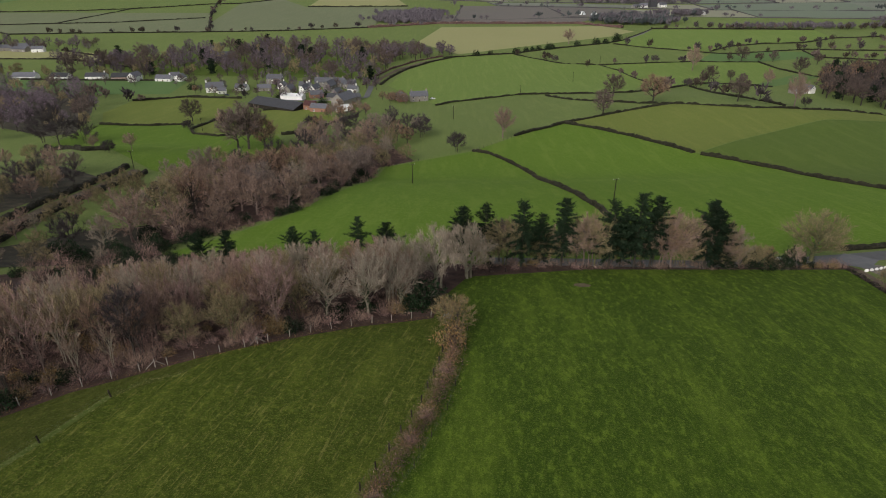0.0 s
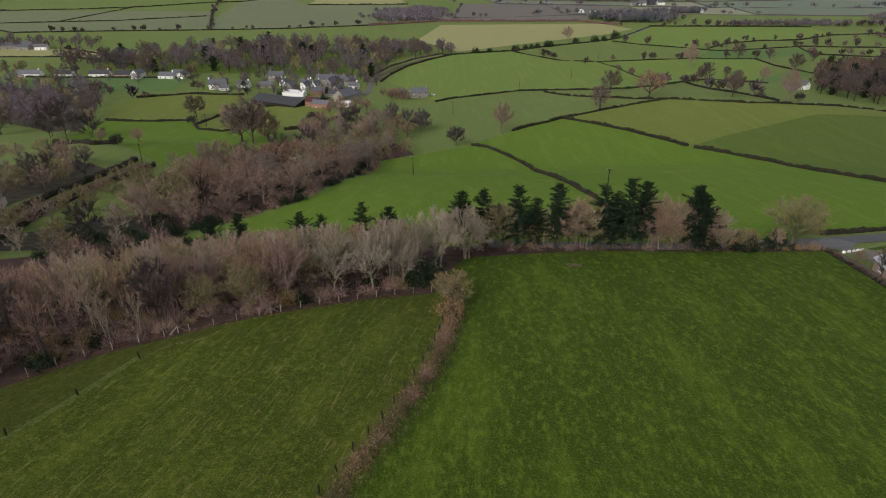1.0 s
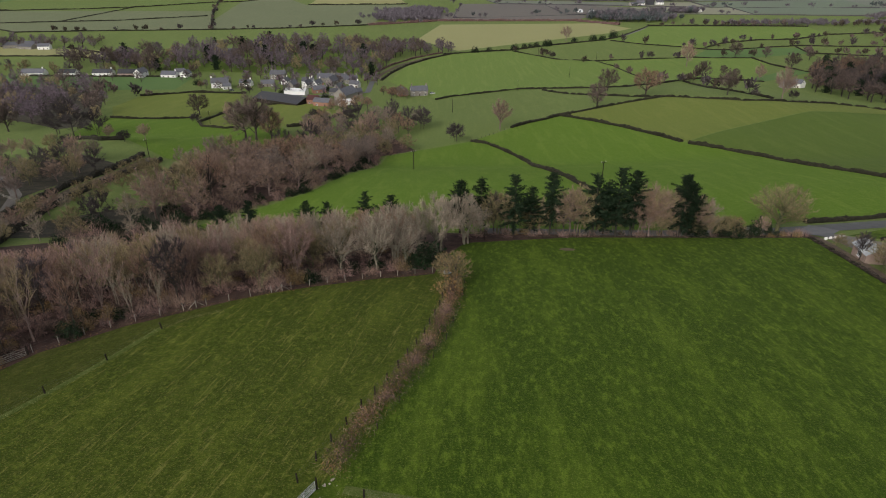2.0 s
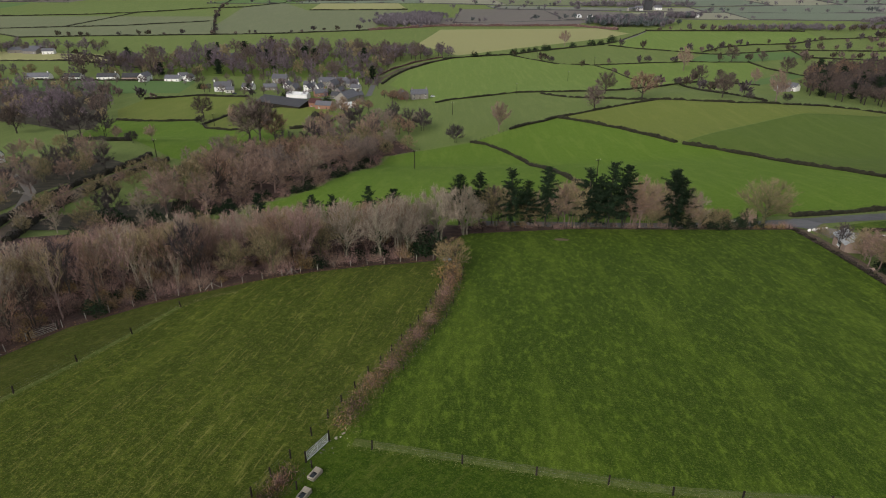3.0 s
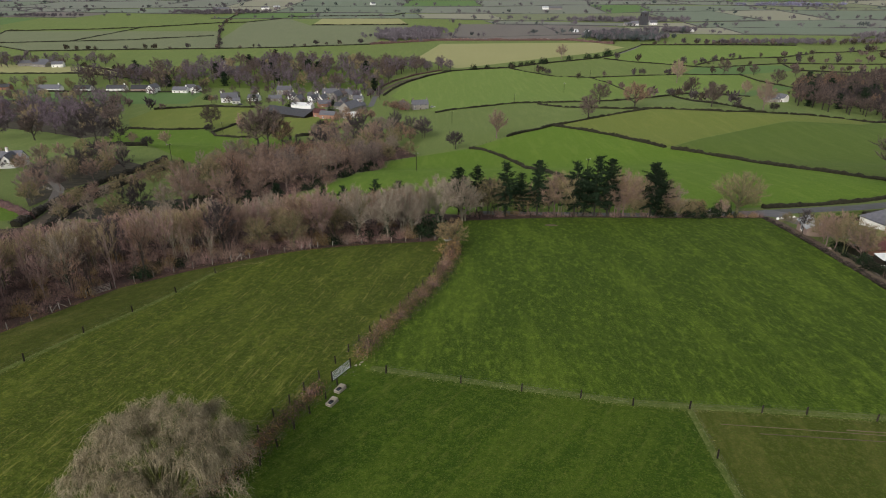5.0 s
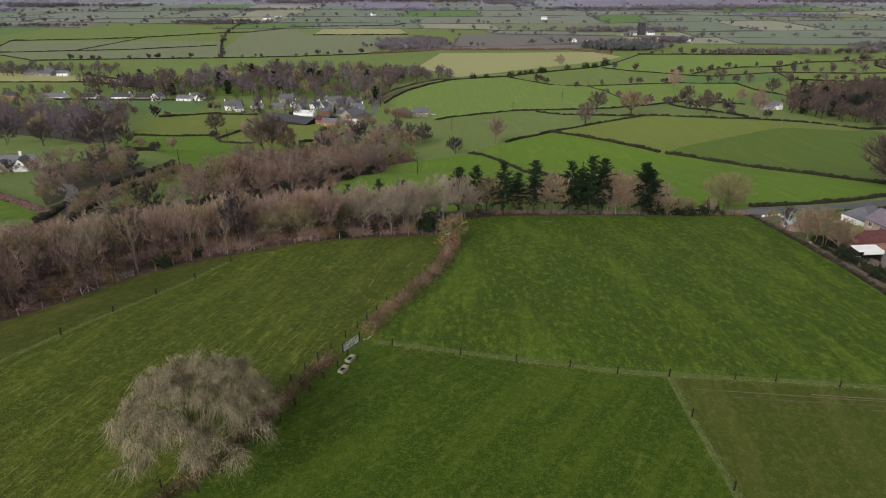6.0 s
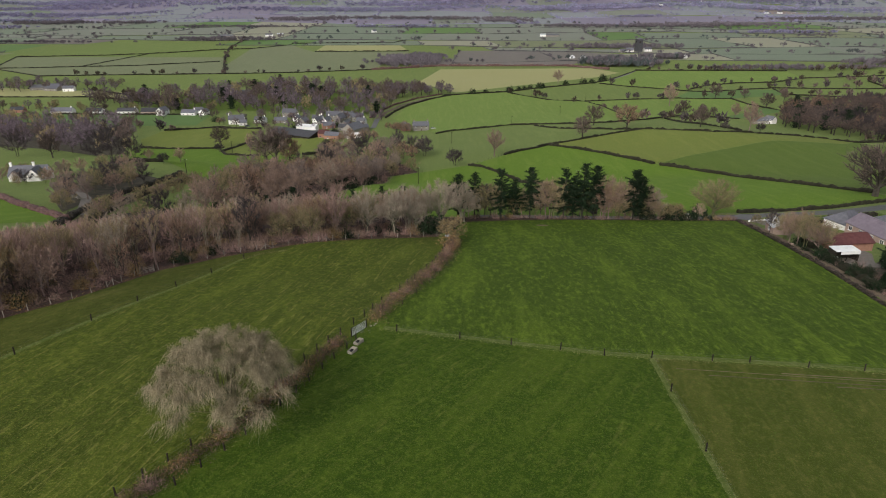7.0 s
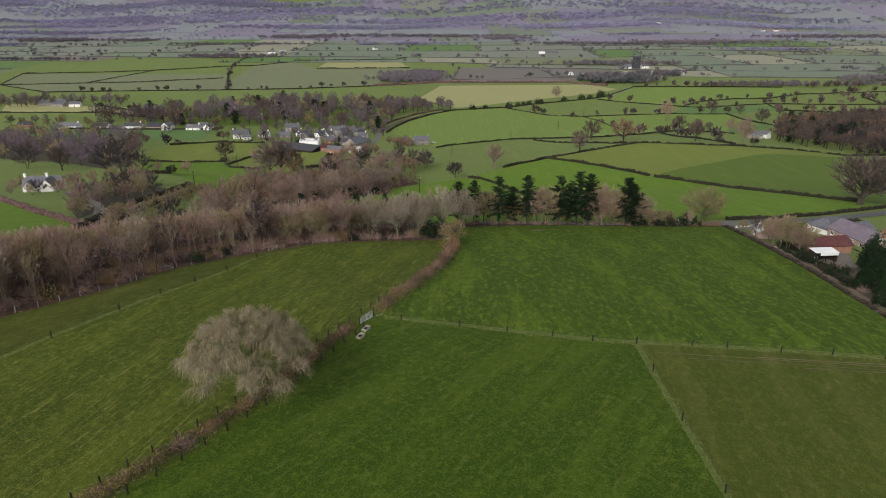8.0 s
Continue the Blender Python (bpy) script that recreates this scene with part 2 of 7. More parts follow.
WHITE_WALL = material("white_render", [(0.74, 0.73, 0.70), (0.85, 0.84, 0.82)], 0.8, rough=0.85, bump=0.1, vary=0.08)
STONE_WALL = material("grey_stone_wall", [(0.18, 0.165, 0.145), (0.30, 0.275, 0.245)], 1.6, bump=0.6, vary=0.15)
PINK_WALL = material("pink_brown_render", [(0.30, 0.215, 0.18), (0.40, 0.30, 0.25)], 1.0, bump=0.2, vary=0.1)
BRICK = material("brick_wall", [(0.24, 0.12, 0.085), (0.33, 0.18, 0.13)], 1.6, bump=0.4, vary=0.15)
SLATE = material("slate_roof", [(0.075, 0.075, 0.088), (0.13, 0.13, 0.15)], 1.2, rough=0.55, bump=0.4, vary=0.2, spec=0.5)
SLATE_PURPLE = material("purple_slate_roof", [(0.13, 0.105, 0.13), (0.20, 0.165, 0.195)], 1.0, rough=0.55, bump=0.4, vary=0.1, spec=0.5)
DARK_ROOF = material("dark_sheet_roof", [(0.035, 0.035, 0.040), (0.065, 0.065, 0.072)], 1.0, rough=0.6, bump=0.3)
PALE_SHEET = material("pale_sheet_roof", [(0.36, 0.38, 0.40), (0.52, 0.54, 0.56)], 0.7, rough=0.5, bump=0.1, vary=0.05)
WHITE_ROOF = material("white_sheet_roof", [(0.62, 0.63, 0.63), (0.78, 0.79, 0.79)], 0.7, rough=0.5, bump=0.1, vary=0.05)
RUST_ROOF = material("rust_red_sheet_roof", [(0.065, 0.022, 0.022), (0.105, 0.040, 0.038)], 0.9, rough=0.65, bump=0.2)
FRAME = material("white_frame", [(0.70, 0.70, 0.69), (0.80, 0.80, 0.79)], 2.0, rough=0.5, bump=0)
DOOR = material("painted_door", [(0.07, 0.05, 0.04), (0.12, 0.08, 0.06)], 2.0, rough=0.5, bump=0)
GLASS = material("window_glass", [(0.015, 0.018, 0.022), (0.03, 0.034, 0.04)], 1.0, rough=0.08, bump=0, spec=0.8)
CAR_WHITE = material("car_paint_white", [(0.72, 0.72, 0.72), (0.78, 0.78, 0.78)], 1.0, rough=0.25, bump=0, spec=0.6)
CAR_DARK = material("car_paint_dark", [(0.03, 0.035, 0.045), (0.05, 0.055, 0.065)], 1.0, rough=0.25, bump=0, spec=0.6)
SHEET_BLUE = material("blue_sheet", [(0.210, 0.266, 0.308), (0.294, 0.350, 0.392)], 1.5, rough=0.4, bump=0.1)
RUBBER = material("rubber", [(0.015, 0.015, 0.015), (0.03, 0.03, 0.03)], 4.0, rough=0.8, bump=0)
# far wood, hedge and conifers: lightened and blued to paint in distance haze
HAZED_WOOD = material("far_woodland", [(0.112, 0.097, 0.110), (0.150, 0.130, 0.148)], 0.05, bump=0, vary=0.15, each=0.25)
HAZED_HEDGE = material("far_hedge", [(0.062, 0.058, 0.060), (0.094, 0.088, 0.092)], 0.05, bump=0, vary=0.2)
# trees on the hills: stronger blue-violet haze held in the colour
HAZED_HILL_WOOD = material("hazed_hill_woodland", [(0.181, 0.169, 0.264), (0.258, 0.237, 0.360)], 0.02, bump=0, vary=0.2, each=0.35)
HAZED_HILL_CONIFER = material("hazed_hill_conifers", [(0.132, 0.143, 0.199), (0.196, 0.205, 0.270)], 0.02, bump=0, vary=0.2)
HAZED_CONIFER = material("hazed_far_conifers", [(0.048, 0.063, 0.065), (0.088, 0.099, 0.099)], 0.05, bump=0, vary=0.2)


# ---- mesh helpers ----
class Soup:
    """Triangles and quads that become one mesh."""

    def __init__(self):
        self.v, self.f, self.m, self.count = [], [], [], 0

    def add(self, verts, faces, slot=0):
        self.v.append(np.asarray(verts, float).reshape(-1, 3))
        if isinstance(faces, np.ndarray):
            groups = [faces]
        else:
            groups = [np.array([f for f in faces if len(f) == k]) for k in sorted({len(f) for f in faces})]
        for g in groups:
            self.f.append(g + self.count)
            self.m.append(slot)
        self.count += len(self.v[-1])

    def take(self, other, m, slot=0):
        """Adds another soup, moved by the matrix m."""
        if not other.count:
            return
        m = np.array(m)
        pts = np.concatenate(other.v) @ m[:3, :3].T + m[:3, 3]
        self.v.append(pts)
        for g in other.f:
            self.f.append(g + self.count)
            self.m.append(slot)
        self.count += len(pts)

    def box(self, center, size, turn=0.0, top=1.0):
        sx, sy, sz = np.array(size) / 2
        c, s = math.cos(turn), math.sin(turn)
        pts = []
        for z, k in ((-sz, 1.0), (sz, top)):
            for x, y in ((-sx, -sy), (sx, -sy), (sx, sy), (-sx, sy)):
                x, y = x * k, y * k
                pts.append((center[0] + c * x - s * y, center[1] + s * x + c * y, center[2] + z))
        self.add(pts, [(3, 2, 1, 0), (4, 5, 6, 7), (0, 1, 5, 4), (1, 2, 6, 5), (2, 3, 7, 6), (3, 0, 4, 7)])

    def tube(self, path, radii, sides=5, cap=True):
        """A tapered limb along a path of points."""
        path = np.asarray(path, float)
        rings = []
        for i, p in enumerate(path):
            d = path[min(i + 1, len(path) - 1)] - path[max(i - 1, 0)]
            d = d / (np.linalg.norm(d) + 1e-9)
            a = np.cross(d, (0.31, 0.95, 0.1) if abs(d[2]) > 0.7 else (0, 0, 1.0))
            a /= np.linalg.norm(a) + 1e-9
            b = np.cross(d, a)
            t = np.arange(sides) * 2 * math.pi / sides
            rings.append(p + radii[i] * (np.cos(t)[:, None] * a + np.sin(t)[:, None] * b))
        faces = []
        for i in range(len(path) - 1):
            for k in range(sides):
                q = (k + 1) % sides
                faces.append((i * sides + k, i * sides + q, (i + 1) * sides + q, (i + 1) * sides + k))
        if cap:
            faces.append(tuple(range((len(path) - 1) * sides, len(path) * sides)))
        self.add(np.concatenate(rings), faces)

    def slivers(self, base, way, length, width, rng):
        """Twigs or blades: one narrow triangle each."""
        n = len(base)
        way = way / (np.linalg.norm(way, axis=1, keepdims=True) + 1e-9)
        side = np.cross(way, rng.normal(size=(n, 3)))
        side /= np.linalg.norm(side, axis=1, keepdims=True) + 1e-9
        w = (np.asarray(width) * 0.5 * np.ones(n))[:, None]
        pts = np.stack([base - side * w, base + side * w, base + way * np.asarray(length).reshape(-1, 1)], 1)
        self.add(pts, np.arange(3 * n).reshape(-1, 3))

    def leaves(self, centre, size, rng, flat=0.0):
        """Small four-cornered leaves or sprays at random turns."""
        n = len(centre)
        a = rng.normal(size=(n, 3))
        a[:, 2] *= 1 - flat
        a /= np.linalg.norm(a, axis=1, keepdims=True) + 1e-9
        b = np.cross(a, rng.normal(size=(n, 3)))
        b /= np.linalg.norm(b, axis=1, keepdims=True) + 1e-9
        s = (np.asarray(size) * np.ones(n))[:, None]
        pts = np.stack([centre - a * s, centre - b * s * 0.5, centre + a * s, centre + b * s * 0.5], 1)
        self.add(pts, np.arange(4 * n).reshape(-1, 4))

    def mesh(self, name, mats, smooth=False):
        me = bpy.data.meshes.new(name)
        if self.count:
            me.vertices.add(self.count)
            me.vertices.foreach_set("co", np.concatenate(self.v).ravel())
            sizes = np.concatenate([np.full(len(g), g.shape[1]) for g in self.f])
            me.loops.add(int(sizes.sum()))
            me.loops.foreach_set("vertex_index", np.concatenate([g.ravel() for g in self.f]).astype(np.int32))
            me.polygons.add(len(sizes))
            me.polygons.foreach_set("loop_start", np.r_[0, np.cumsum(sizes)[:-1]].astype(np.int32))
            slots = np.concatenate([np.full(len(g), k) for g, k in zip(self.f, self.m)])
        for mat in mats if isinstance(mats, list) else [mats]:
            me.materials.append(mat)
        if self.count:
            me.polygons.foreach_set("material_index", slots.astype(np.int32))
            me.update(calc_edges=True)
            me.polygons.foreach_set("use_smooth", np.full(len(sizes), smooth))
        return me


def part(name, soup, mat, parent, label="", smooth=False):
    """One mesh object under a thing or under a part."""
    ob = new(name, soup.mesh(name, mat, smooth))
    ob.parent = parent
    return tagged(ob, label)


def empty(name, m, label, category, group="", kind=""):
    ob = new(name)
    ob.empty_display_size = 0.5
    ob.matrix_basis = m
    return tagged(ob, label, category, group, kind)


def solid(name, soup, mat, label, category="", group="", kind="", smooth=False):
    """A thing that is one mesh, in world places."""
    return tagged(new(name, soup.mesh(name, mat, smooth)), label, category, group, kind)


# ---- the lie of the land ----
PY = np.array([-1500, -400, -120, -45, 0, 25, 50, 78, 104, 150, 190, 231, 281, 335, 387, 500, 600, 800, 1100, 2200, 3000, 3600, 4200, 4700, 5400], float)
PZ = np.array([-20, 6, 4, 0.6, -1.6, -4.4, -7.8, -12.2, -17.5, -25.5, -34.5, -45.5, -50.5, -55.0, -61, -70.5, -76, -79.5, -79, -78, -74, -55, 10, 95, 170], float)


def smooth_curve(y, ky, kz):
    """A smooth curve through knots that does not overshoot."""
    h = np.diff(ky)
    d = np.diff(kz) / h
    m = np.zeros_like(kz)
    m[1:-1] = np.where(d[:-1] * d[1:] > 0, 2 * d[:-1] * d[1:] / (d[:-1] + d[1:] + 1e-12), 0)
    m[0], m[-1] = d[0], d[-1]
    i = np.clip(np.searchsorted(ky, y) - 1, 0, len(h) - 1)
    s = np.clip((y - ky[i]) / h[i], 0, 1)
    return ((1 + 2 * s) * (1 - s) ** 2 * kz[i] + s * (1 - s) ** 2 * h[i] * m[i] + s * s * (3 - 2 * s) * kz[i + 1] + s * s * (s - 1) * h[i] * m[i + 1])


def bump(x, y, cx, cy, rx, ry):
    return np.exp(-((x - cx) / rx) ** 2 - ((y - cy) / ry) ** 2)


def ground(x, y):
    """The height of the land."""
    x, y = np.asarray(x, float), np.asarray(y, float)
    z = smooth_curve(y, PY, PZ)
    z = z - 0.04 * np.clip(x, -80, 130) * np.clip((140 - y) / 120, 0, 1) * np.clip((y + 300) / 200, 0, 1)
    z = z + 13 * bump(x, y, 190, 385, 90, 110) + 5 * bump(x, y, 150, 250, 60, 50) + 10 * bump(x, y, -150, 240, 45, 45)
    z = z + 2.0 * bump(x, y, -20, 45, 21, 17)
    z = z - 5 * bump(x, y, -70, 120, 50, 60) - 4.5 * bump(x, y, -130, 440, 110, 150)
    far = np.clip((y - 2600) / 1500, 0, 1)
    z = z + far * (22 * np.sin(x / 900 + 0.6) + 14 * np.sin(x / 370 + y / 800) + 8 * np.sin(x / 190 - y / 310))
    return z


def lift(x, y):
    return float(ground(x, y))


def spread(step, lo, hi, mid, reach):
    """Grid lines that lie densely round mid and ever wider outwards."""
    k = step / reach
    a, b = math.asinh((lo - mid) / reach) / k, math.asinh((hi - mid) / reach) / k
    return mid + reach * np.sinh(k * np.linspace(a, b, int(b - a) + 1))


def land():
    xs, ys = spread(2.4, -4200, 4200, 10, 70), spread(2.2, -1400, 4880, 40, 80)
    gx, gy = np.meshgrid(xs, ys)
    gz = ground(gx, gy)
    nx, ny = len(xs), len(ys)
    i = (np.arange(ny - 1)[:, None] * nx + np.arange(nx - 1)).ravel()
    s = Soup()
    s.add(np.stack([gx, gy, gz], -1), np.stack([i, i + 1, i + nx + 1, i + nx], 1))
    return solid("ground", s, GRASS, "rolling green winter farmland down to a broad valley", "ground", kind="structure", smooth=True)


land()


def inside(px, py, poly):
    px, py = np.asarray(px, float), np.asarray(py, float)
    hit = np.zeros(px.shape, bool)
    for (x0, y0), (x1, y1) in zip(poly, poly[1:] + poly[:1]):
        cross = (y0 > py) != (y1 > py)
        hit ^= cross & (px < (x1 - x0) * (py - y0) / (y1 - y0 + 1e-12) + x0)
    return hit


def drape(name, poly, mat, label, category, up=0.06, step=0.0):
    """A piece of the land with its own surface, laid over the ground within a polygon."""
    bm = bmesh.new()
    bm.faces.new([bm.verts.new((x, y, 0)) for x, y in poly])
    lo, hi = np.min(poly, 0), np.max(poly, 0)
    for axis in (0, 1):
        cell = step or max(2.0, (hi[axis] - lo[axis]) / 14)
        for c in np.arange(lo[axis] + cell, hi[axis], cell):
            no = (1, 0, 0) if axis == 0 else (0, 1, 0)
            co = (c, 0, 0) if axis == 0 else (0, c, 0)
            bmesh.ops.bisect_plane(bm, geom=bm.verts[:] + bm.edges[:] + bm.faces[:], plane_co=co, plane_no=no)
    bmesh.ops.triangulate(bm, faces=bm.faces[:])
    for v in bm.verts:
        v.co.z = lift(v.co.x, v.co.y) + up
    bm.normal_update()
    if sum(f.normal.z for f in bm.faces) < 0:
        bmesh.ops.reverse_faces(bm, faces=bm.faces[:])
    me = bpy.data.meshes.new(name)
    bm.to_mesh(me)
    bm.free()
    me.materials.append(mat)
    me.shade_smooth()
    return tagged(new(name, me), label, category, kind="structure")


def along(points, step):
    """Places every step metres along a line of points, and the line's heading there."""
    p = np.asarray(points, float)
    seg = np.linalg.norm(np.diff(p, axis=0), axis=1)
    run = np.r_[0, np.cumsum(seg)]
    s = np.linspace(0, run[-1], max(2, int(run[-1] / step) + 1))
    xy = np.stack([np.interp(s, run, p[:, 0]), np.interp(s, run, p[:, 1])], 1)
    d = np.gradient(xy, axis=0)
    return xy, d / (np.linalg.norm(d, axis=1, keepdims=True) + 1e-9)


def band(name, points, width, mat, label, category, up=0.1, step=3.0):
    """A road, lane or track of that width along a line."""
    xy, d = along(points, step)
    nrm = np.stack([-d[:, 1], d[:, 0]], 1)
    s = Soup()
    cols = np.linspace(-0.5, 0.5, 5)
    rows = []
    for k, c in enumerate(cols):
        q = xy + nrm * c * width
        rows.append(np.c_[q, ground(q[:, 0], q[:, 1]) + up + 0.06 * (1 - abs(2 * c))])
    n = len(xy)
    pts = np.stack(rows, 1).reshape(-1, 3)
    f = [(i * 5 + k, i * 5 + k + 1, i * 5 + k + 6, i * 5 + k + 5) for i in range(n - 1) for k in range(4)]
    s.add(pts, [q[::-1] for q in f])
    return solid(name, s, mat, label, category, kind="structure", smooth=True)


# near fields
HEDGE_N = [(-1.8, 2.5), (1, 12), (5, 22), (9, 34), (11.5, 46), (12.3, 57), (14, 66)]
HEDGE_S = [(-4, -1.5), (-5.5, -4), (-8, -10), (-11, -18), (-15, -27), (-20, -36), (-27, -48), (-40, -70)]
drape("field", HEDGE_N + [(9, 67), (12, 82), (20, 87), (40, 89), (68, 90), (98, 92), (96, 60), (95, 35), (93, 12), (90, -9.2), (54, -6.7), (40, -5.9), (20, -3.1), (0, 0.6)],
      GRASS_LUSH, "lush green pasture with pale grazing streaks", "field", 0.05, 3.0)
drape("field", HEDGE_S[::-1] + HEDGE_N + [(8, 61.5), (-4, 56.2), (-16, 47.5), (-28.6, 40), (-38, 34.6), (-46, 26.6), (-50, 16), (-54, 7.2), (-60.5, -2), (-74, -21), (-104, -66)],
      GRASS_WORN, "grazed pasture with straw-coloured streaks", "field", 0.05, 3.0)
drape("field", [(-21, 43.6), (-24, 38.5), (-31.2, 33), (-38.2, 16), (-44.8, 0), (-54, -21), (-66, -50), (-92, -62), (-74, -21), (-60.5, -2), (-54, 7.2), (-50, 16), (-46, 26.6), (-38, 34.6), (-28.6, 40)],
      GRASS_OLD, "browner rough grass between the wire fence and the wood", "field", 0.062, 3.0)
drape("field", HEDGE_S + [(-40, -90), (39.5, -90), (40, -32), (40.3, -5.9), (20, -3.1), (0, 0.6), (-1.8, 2.5)],
      GRASS_DULL, "dull green paddock with worn brown patches", "field", 0.05, 3.0)
drape("field", [(40.3, -5.9), (54, -6.7), (90, -9.2), (100, -40), (100, -90), (39.5, -90), (40, -32)],
      GRASS_BROWN, "dull brown-green paddock beside the wire fence", "field", 0.05, 3.0)
# the wood's floor and the lane
drape("woodland_floor", [(-96, -50), (-73, -21), (-59.5, -2), (-53, 7), (-49, 16), (-45, 26), (-37, 34), (-28, 39.2), (-16, 46.6), (-3, 55.6), (8.4, 60.3), (10, 70), (15, 81.5), (40, 87.4), (100, 90.5), (98, 94), (40, 92), (16, 90), (-10, 95), (-43, 104), (-64, 108), (-92, 76), (-118, 40)],
      LITTER, "brown leaf litter under bare trees", "woodland floor", 0.09, 4.0)
drape("woodland_floor", [(-64, 116), (-38, 147), (-25, 198), (-20, 249), (-4, 262), (-20, 300), (-60, 268), (-78, 244), (-84, 205), (-74, 150), (-70, 120)],
      LITTER, "brown leaf litter in a wooded dip", "woodland floor", 0.09, 6.0)
drape("field", [(-60, 108), (-43, 105), (-10, 96), (16, 91), (56, 94), (56, 145), (54, 170), (51, 195), (49, 231), (44, 250), (38, 264), (32, 277), (25, 282), (0, 263), (-17, 249), (-22, 198), (-35, 147)],
      GRASS_BRIGHT, "bright green pasture over a rounded knoll", "field", 0.1, 8.0)
drape("field", [(57, 94), (104, 106), (140, 115), (176, 130), (167, 156), (162, 177), (154, 194), (150, 220), (139, 236), (127, 252), (120, 271), (111, 299), (98, 324), (83, 347), (61, 328), (50, 316), (26, 284), (33, 277), (39, 264), (45, 250), (50, 231), (52, 192), (55, 170), (57, 145)],
      GRASS_BRIGHT, "bright green pasture sloping to the valley", "field", 0.1, 8.0)
drape("field", [(84, 349), (99, 325), (112, 300), (121, 272), (128, 253), (190, 300), (230, 330), (290, 350), (310, 372), (302, 389), (278, 391), (236, 362), (199, 351), (168, 368), (158, 377), (131, 370), (109, 361)],
      GRASS_OLIVE, "olive green pasture with a faint mown edge", "field", 0.12, 9.0)
drape("field", [(128, 252), (140, 236), (151, 220), (155, 194), (163, 177), (168, 156), (178, 135), (260, 180), (330, 300), (314, 372), (290, 349), (230, 329), (190, 299)],
      GRASS_MID, "green pasture crossed by a faint line", "field", 0.12, 9.0)
drape("field", [(28, 758), (103, 813), (245, 911), (297, 966), (262, 1029), (6, 1013), (-26, 854)], GRASS_YELLOW, "yellow-green stubble pasture", "field", 0.25)
drape("field", [(-265, 1330), (-271, 1504), (-101, 1538), (-63, 1339)], GRASS_YELLOW, "pale yellow-green field", "field", 0.3)
drape("field", [(5, 452), (47, 484), (97, 499), (160, 478), (200, 574), (192, 643), (181, 679), (138, 692), (95, 755), (42, 744), (10, 727), (-30, 640), (-42, 560)], GRASS_LIGHT, "light green pasture beside the village lane", "field", 0.2)
drape("field", [(181, 681), (216, 690), (297, 707), (365, 703), (366, 660), (300, 560), (231, 552), (203, 520), (201, 574), (193, 643)], GRASS_LIGHT, "light green pasture with hedgerow trees", "field", 0.2)
drape("field", [(230, 553), (300, 562), (372, 628), (382, 606), (307, 547), (261, 568)], GRASS_DEEP, "deep green pasture", "field", 0.24)
drape("field", [(300, 711), (366, 705), (450, 738), (460, 782), (415, 782), (360, 763), (337, 768)], GRASS_DEEP, "deep green pasture", "field", 0.22)
drape("field", [(236, 846), (270, 815), (315, 791), (340, 784), (380, 825), (437, 851), (494, 857), (560, 900), (578, 986), (430, 993), (330, 993), (290, 931), (257, 878)], GRASS_LIGHT, "light green valley pasture", "field", 0.22)
drape("field", [(-619, 926), (-431, 947), (-342, 955), (-379, 1073), (-420, 1210), (-835, 1213), (-755, 1022)], GRASS_HAZED, "grazed field with haze put into its grey-green", "field", 0.25)
drape("field", [(-340, 955), (-236, 970), (-109, 1008), (-60, 1330), (-268, 1326), (-354, 1500), (-420, 1393), (-376, 1075)], GRASS_HAZED, "grazed field with haze put into its grey-green", "field", 0.25)
drape("field", [(-554, 718), (-425, 718), (-377, 693), (-321, 659), (-285, 690), (-420, 765), (-600, 800)], GRASS_YELLOW, "light green field above the houses", "field", 0.25)
drape("field", [(-420, 590), (-235, 586), (-225, 512), (-290, 500), (-400, 520)], GRASS_DEEP, "deep green paddock below a row of bungalows", "field", 0.2)
drape("field", [(-239, 474), (-206, 499), (-160, 500), (-150, 418), (-155, 385), (-179, 376), (-213, 375), (-235, 420)], GRASS_OLIVE, "light green meadow", "field", 0.2)
drape("field", [(-149, 416), (-128, 447), (-99, 459), (-60, 400), (-70, 343), (-86, 337), (-116, 337), (-122, 332), (-139, 342), (-148, 362)], GRASS_OLIVE, "closely grazed pen ringed by a hedge", "field", 0.2)
drape("field", [(-200, 290), (-150, 242), (-141, 247), (-112, 222), (-104, 220), (-94, 236), (-87, 260), (-66, 280), (-88, 333), (-116, 331), (-140, 338), (-160, 380), (-179, 372), (-213, 371)], GRASS_BRIGHT, "bright green meadow", "field", 0.15)
drape("field", [(-100, 87), (-110, 98), (-136, 119), (-169, 150), (-260, 150), (-220, 60), (-140, 40)], GRASS_BRIGHT, "bright green paddock beside the lane", "field", 0.12, 8.0)
drape("field", [(0, 1055), (225, 1060), (263, 1120), (250, 1220), (-20, 1180), (-50, 1110)], MOOR, "rough brown moorland strip", "field", 0.25)
drape("woodland_floor", [(-384, 691), (-291, 614), (-242, 614), (-150, 608), (-76, 590), (-55, 600), (-50, 715), (-100, 765), (-214, 792), (-300, 757)], GRASS_MID, "rough green ground under the village trees", "woodland floor", 0.3)
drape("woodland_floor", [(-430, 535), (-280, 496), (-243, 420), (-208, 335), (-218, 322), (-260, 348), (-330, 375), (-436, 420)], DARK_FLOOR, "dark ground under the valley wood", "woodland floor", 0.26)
drape("woodland_floor", [(-96, 90), (-70, 100), (-58, 108), (-66, 118), (-74, 140), (-90, 130), (-100, 110)], DARK_FLOOR, "dark ground in the hollow", "woodland floor", 0.13, 4.0)
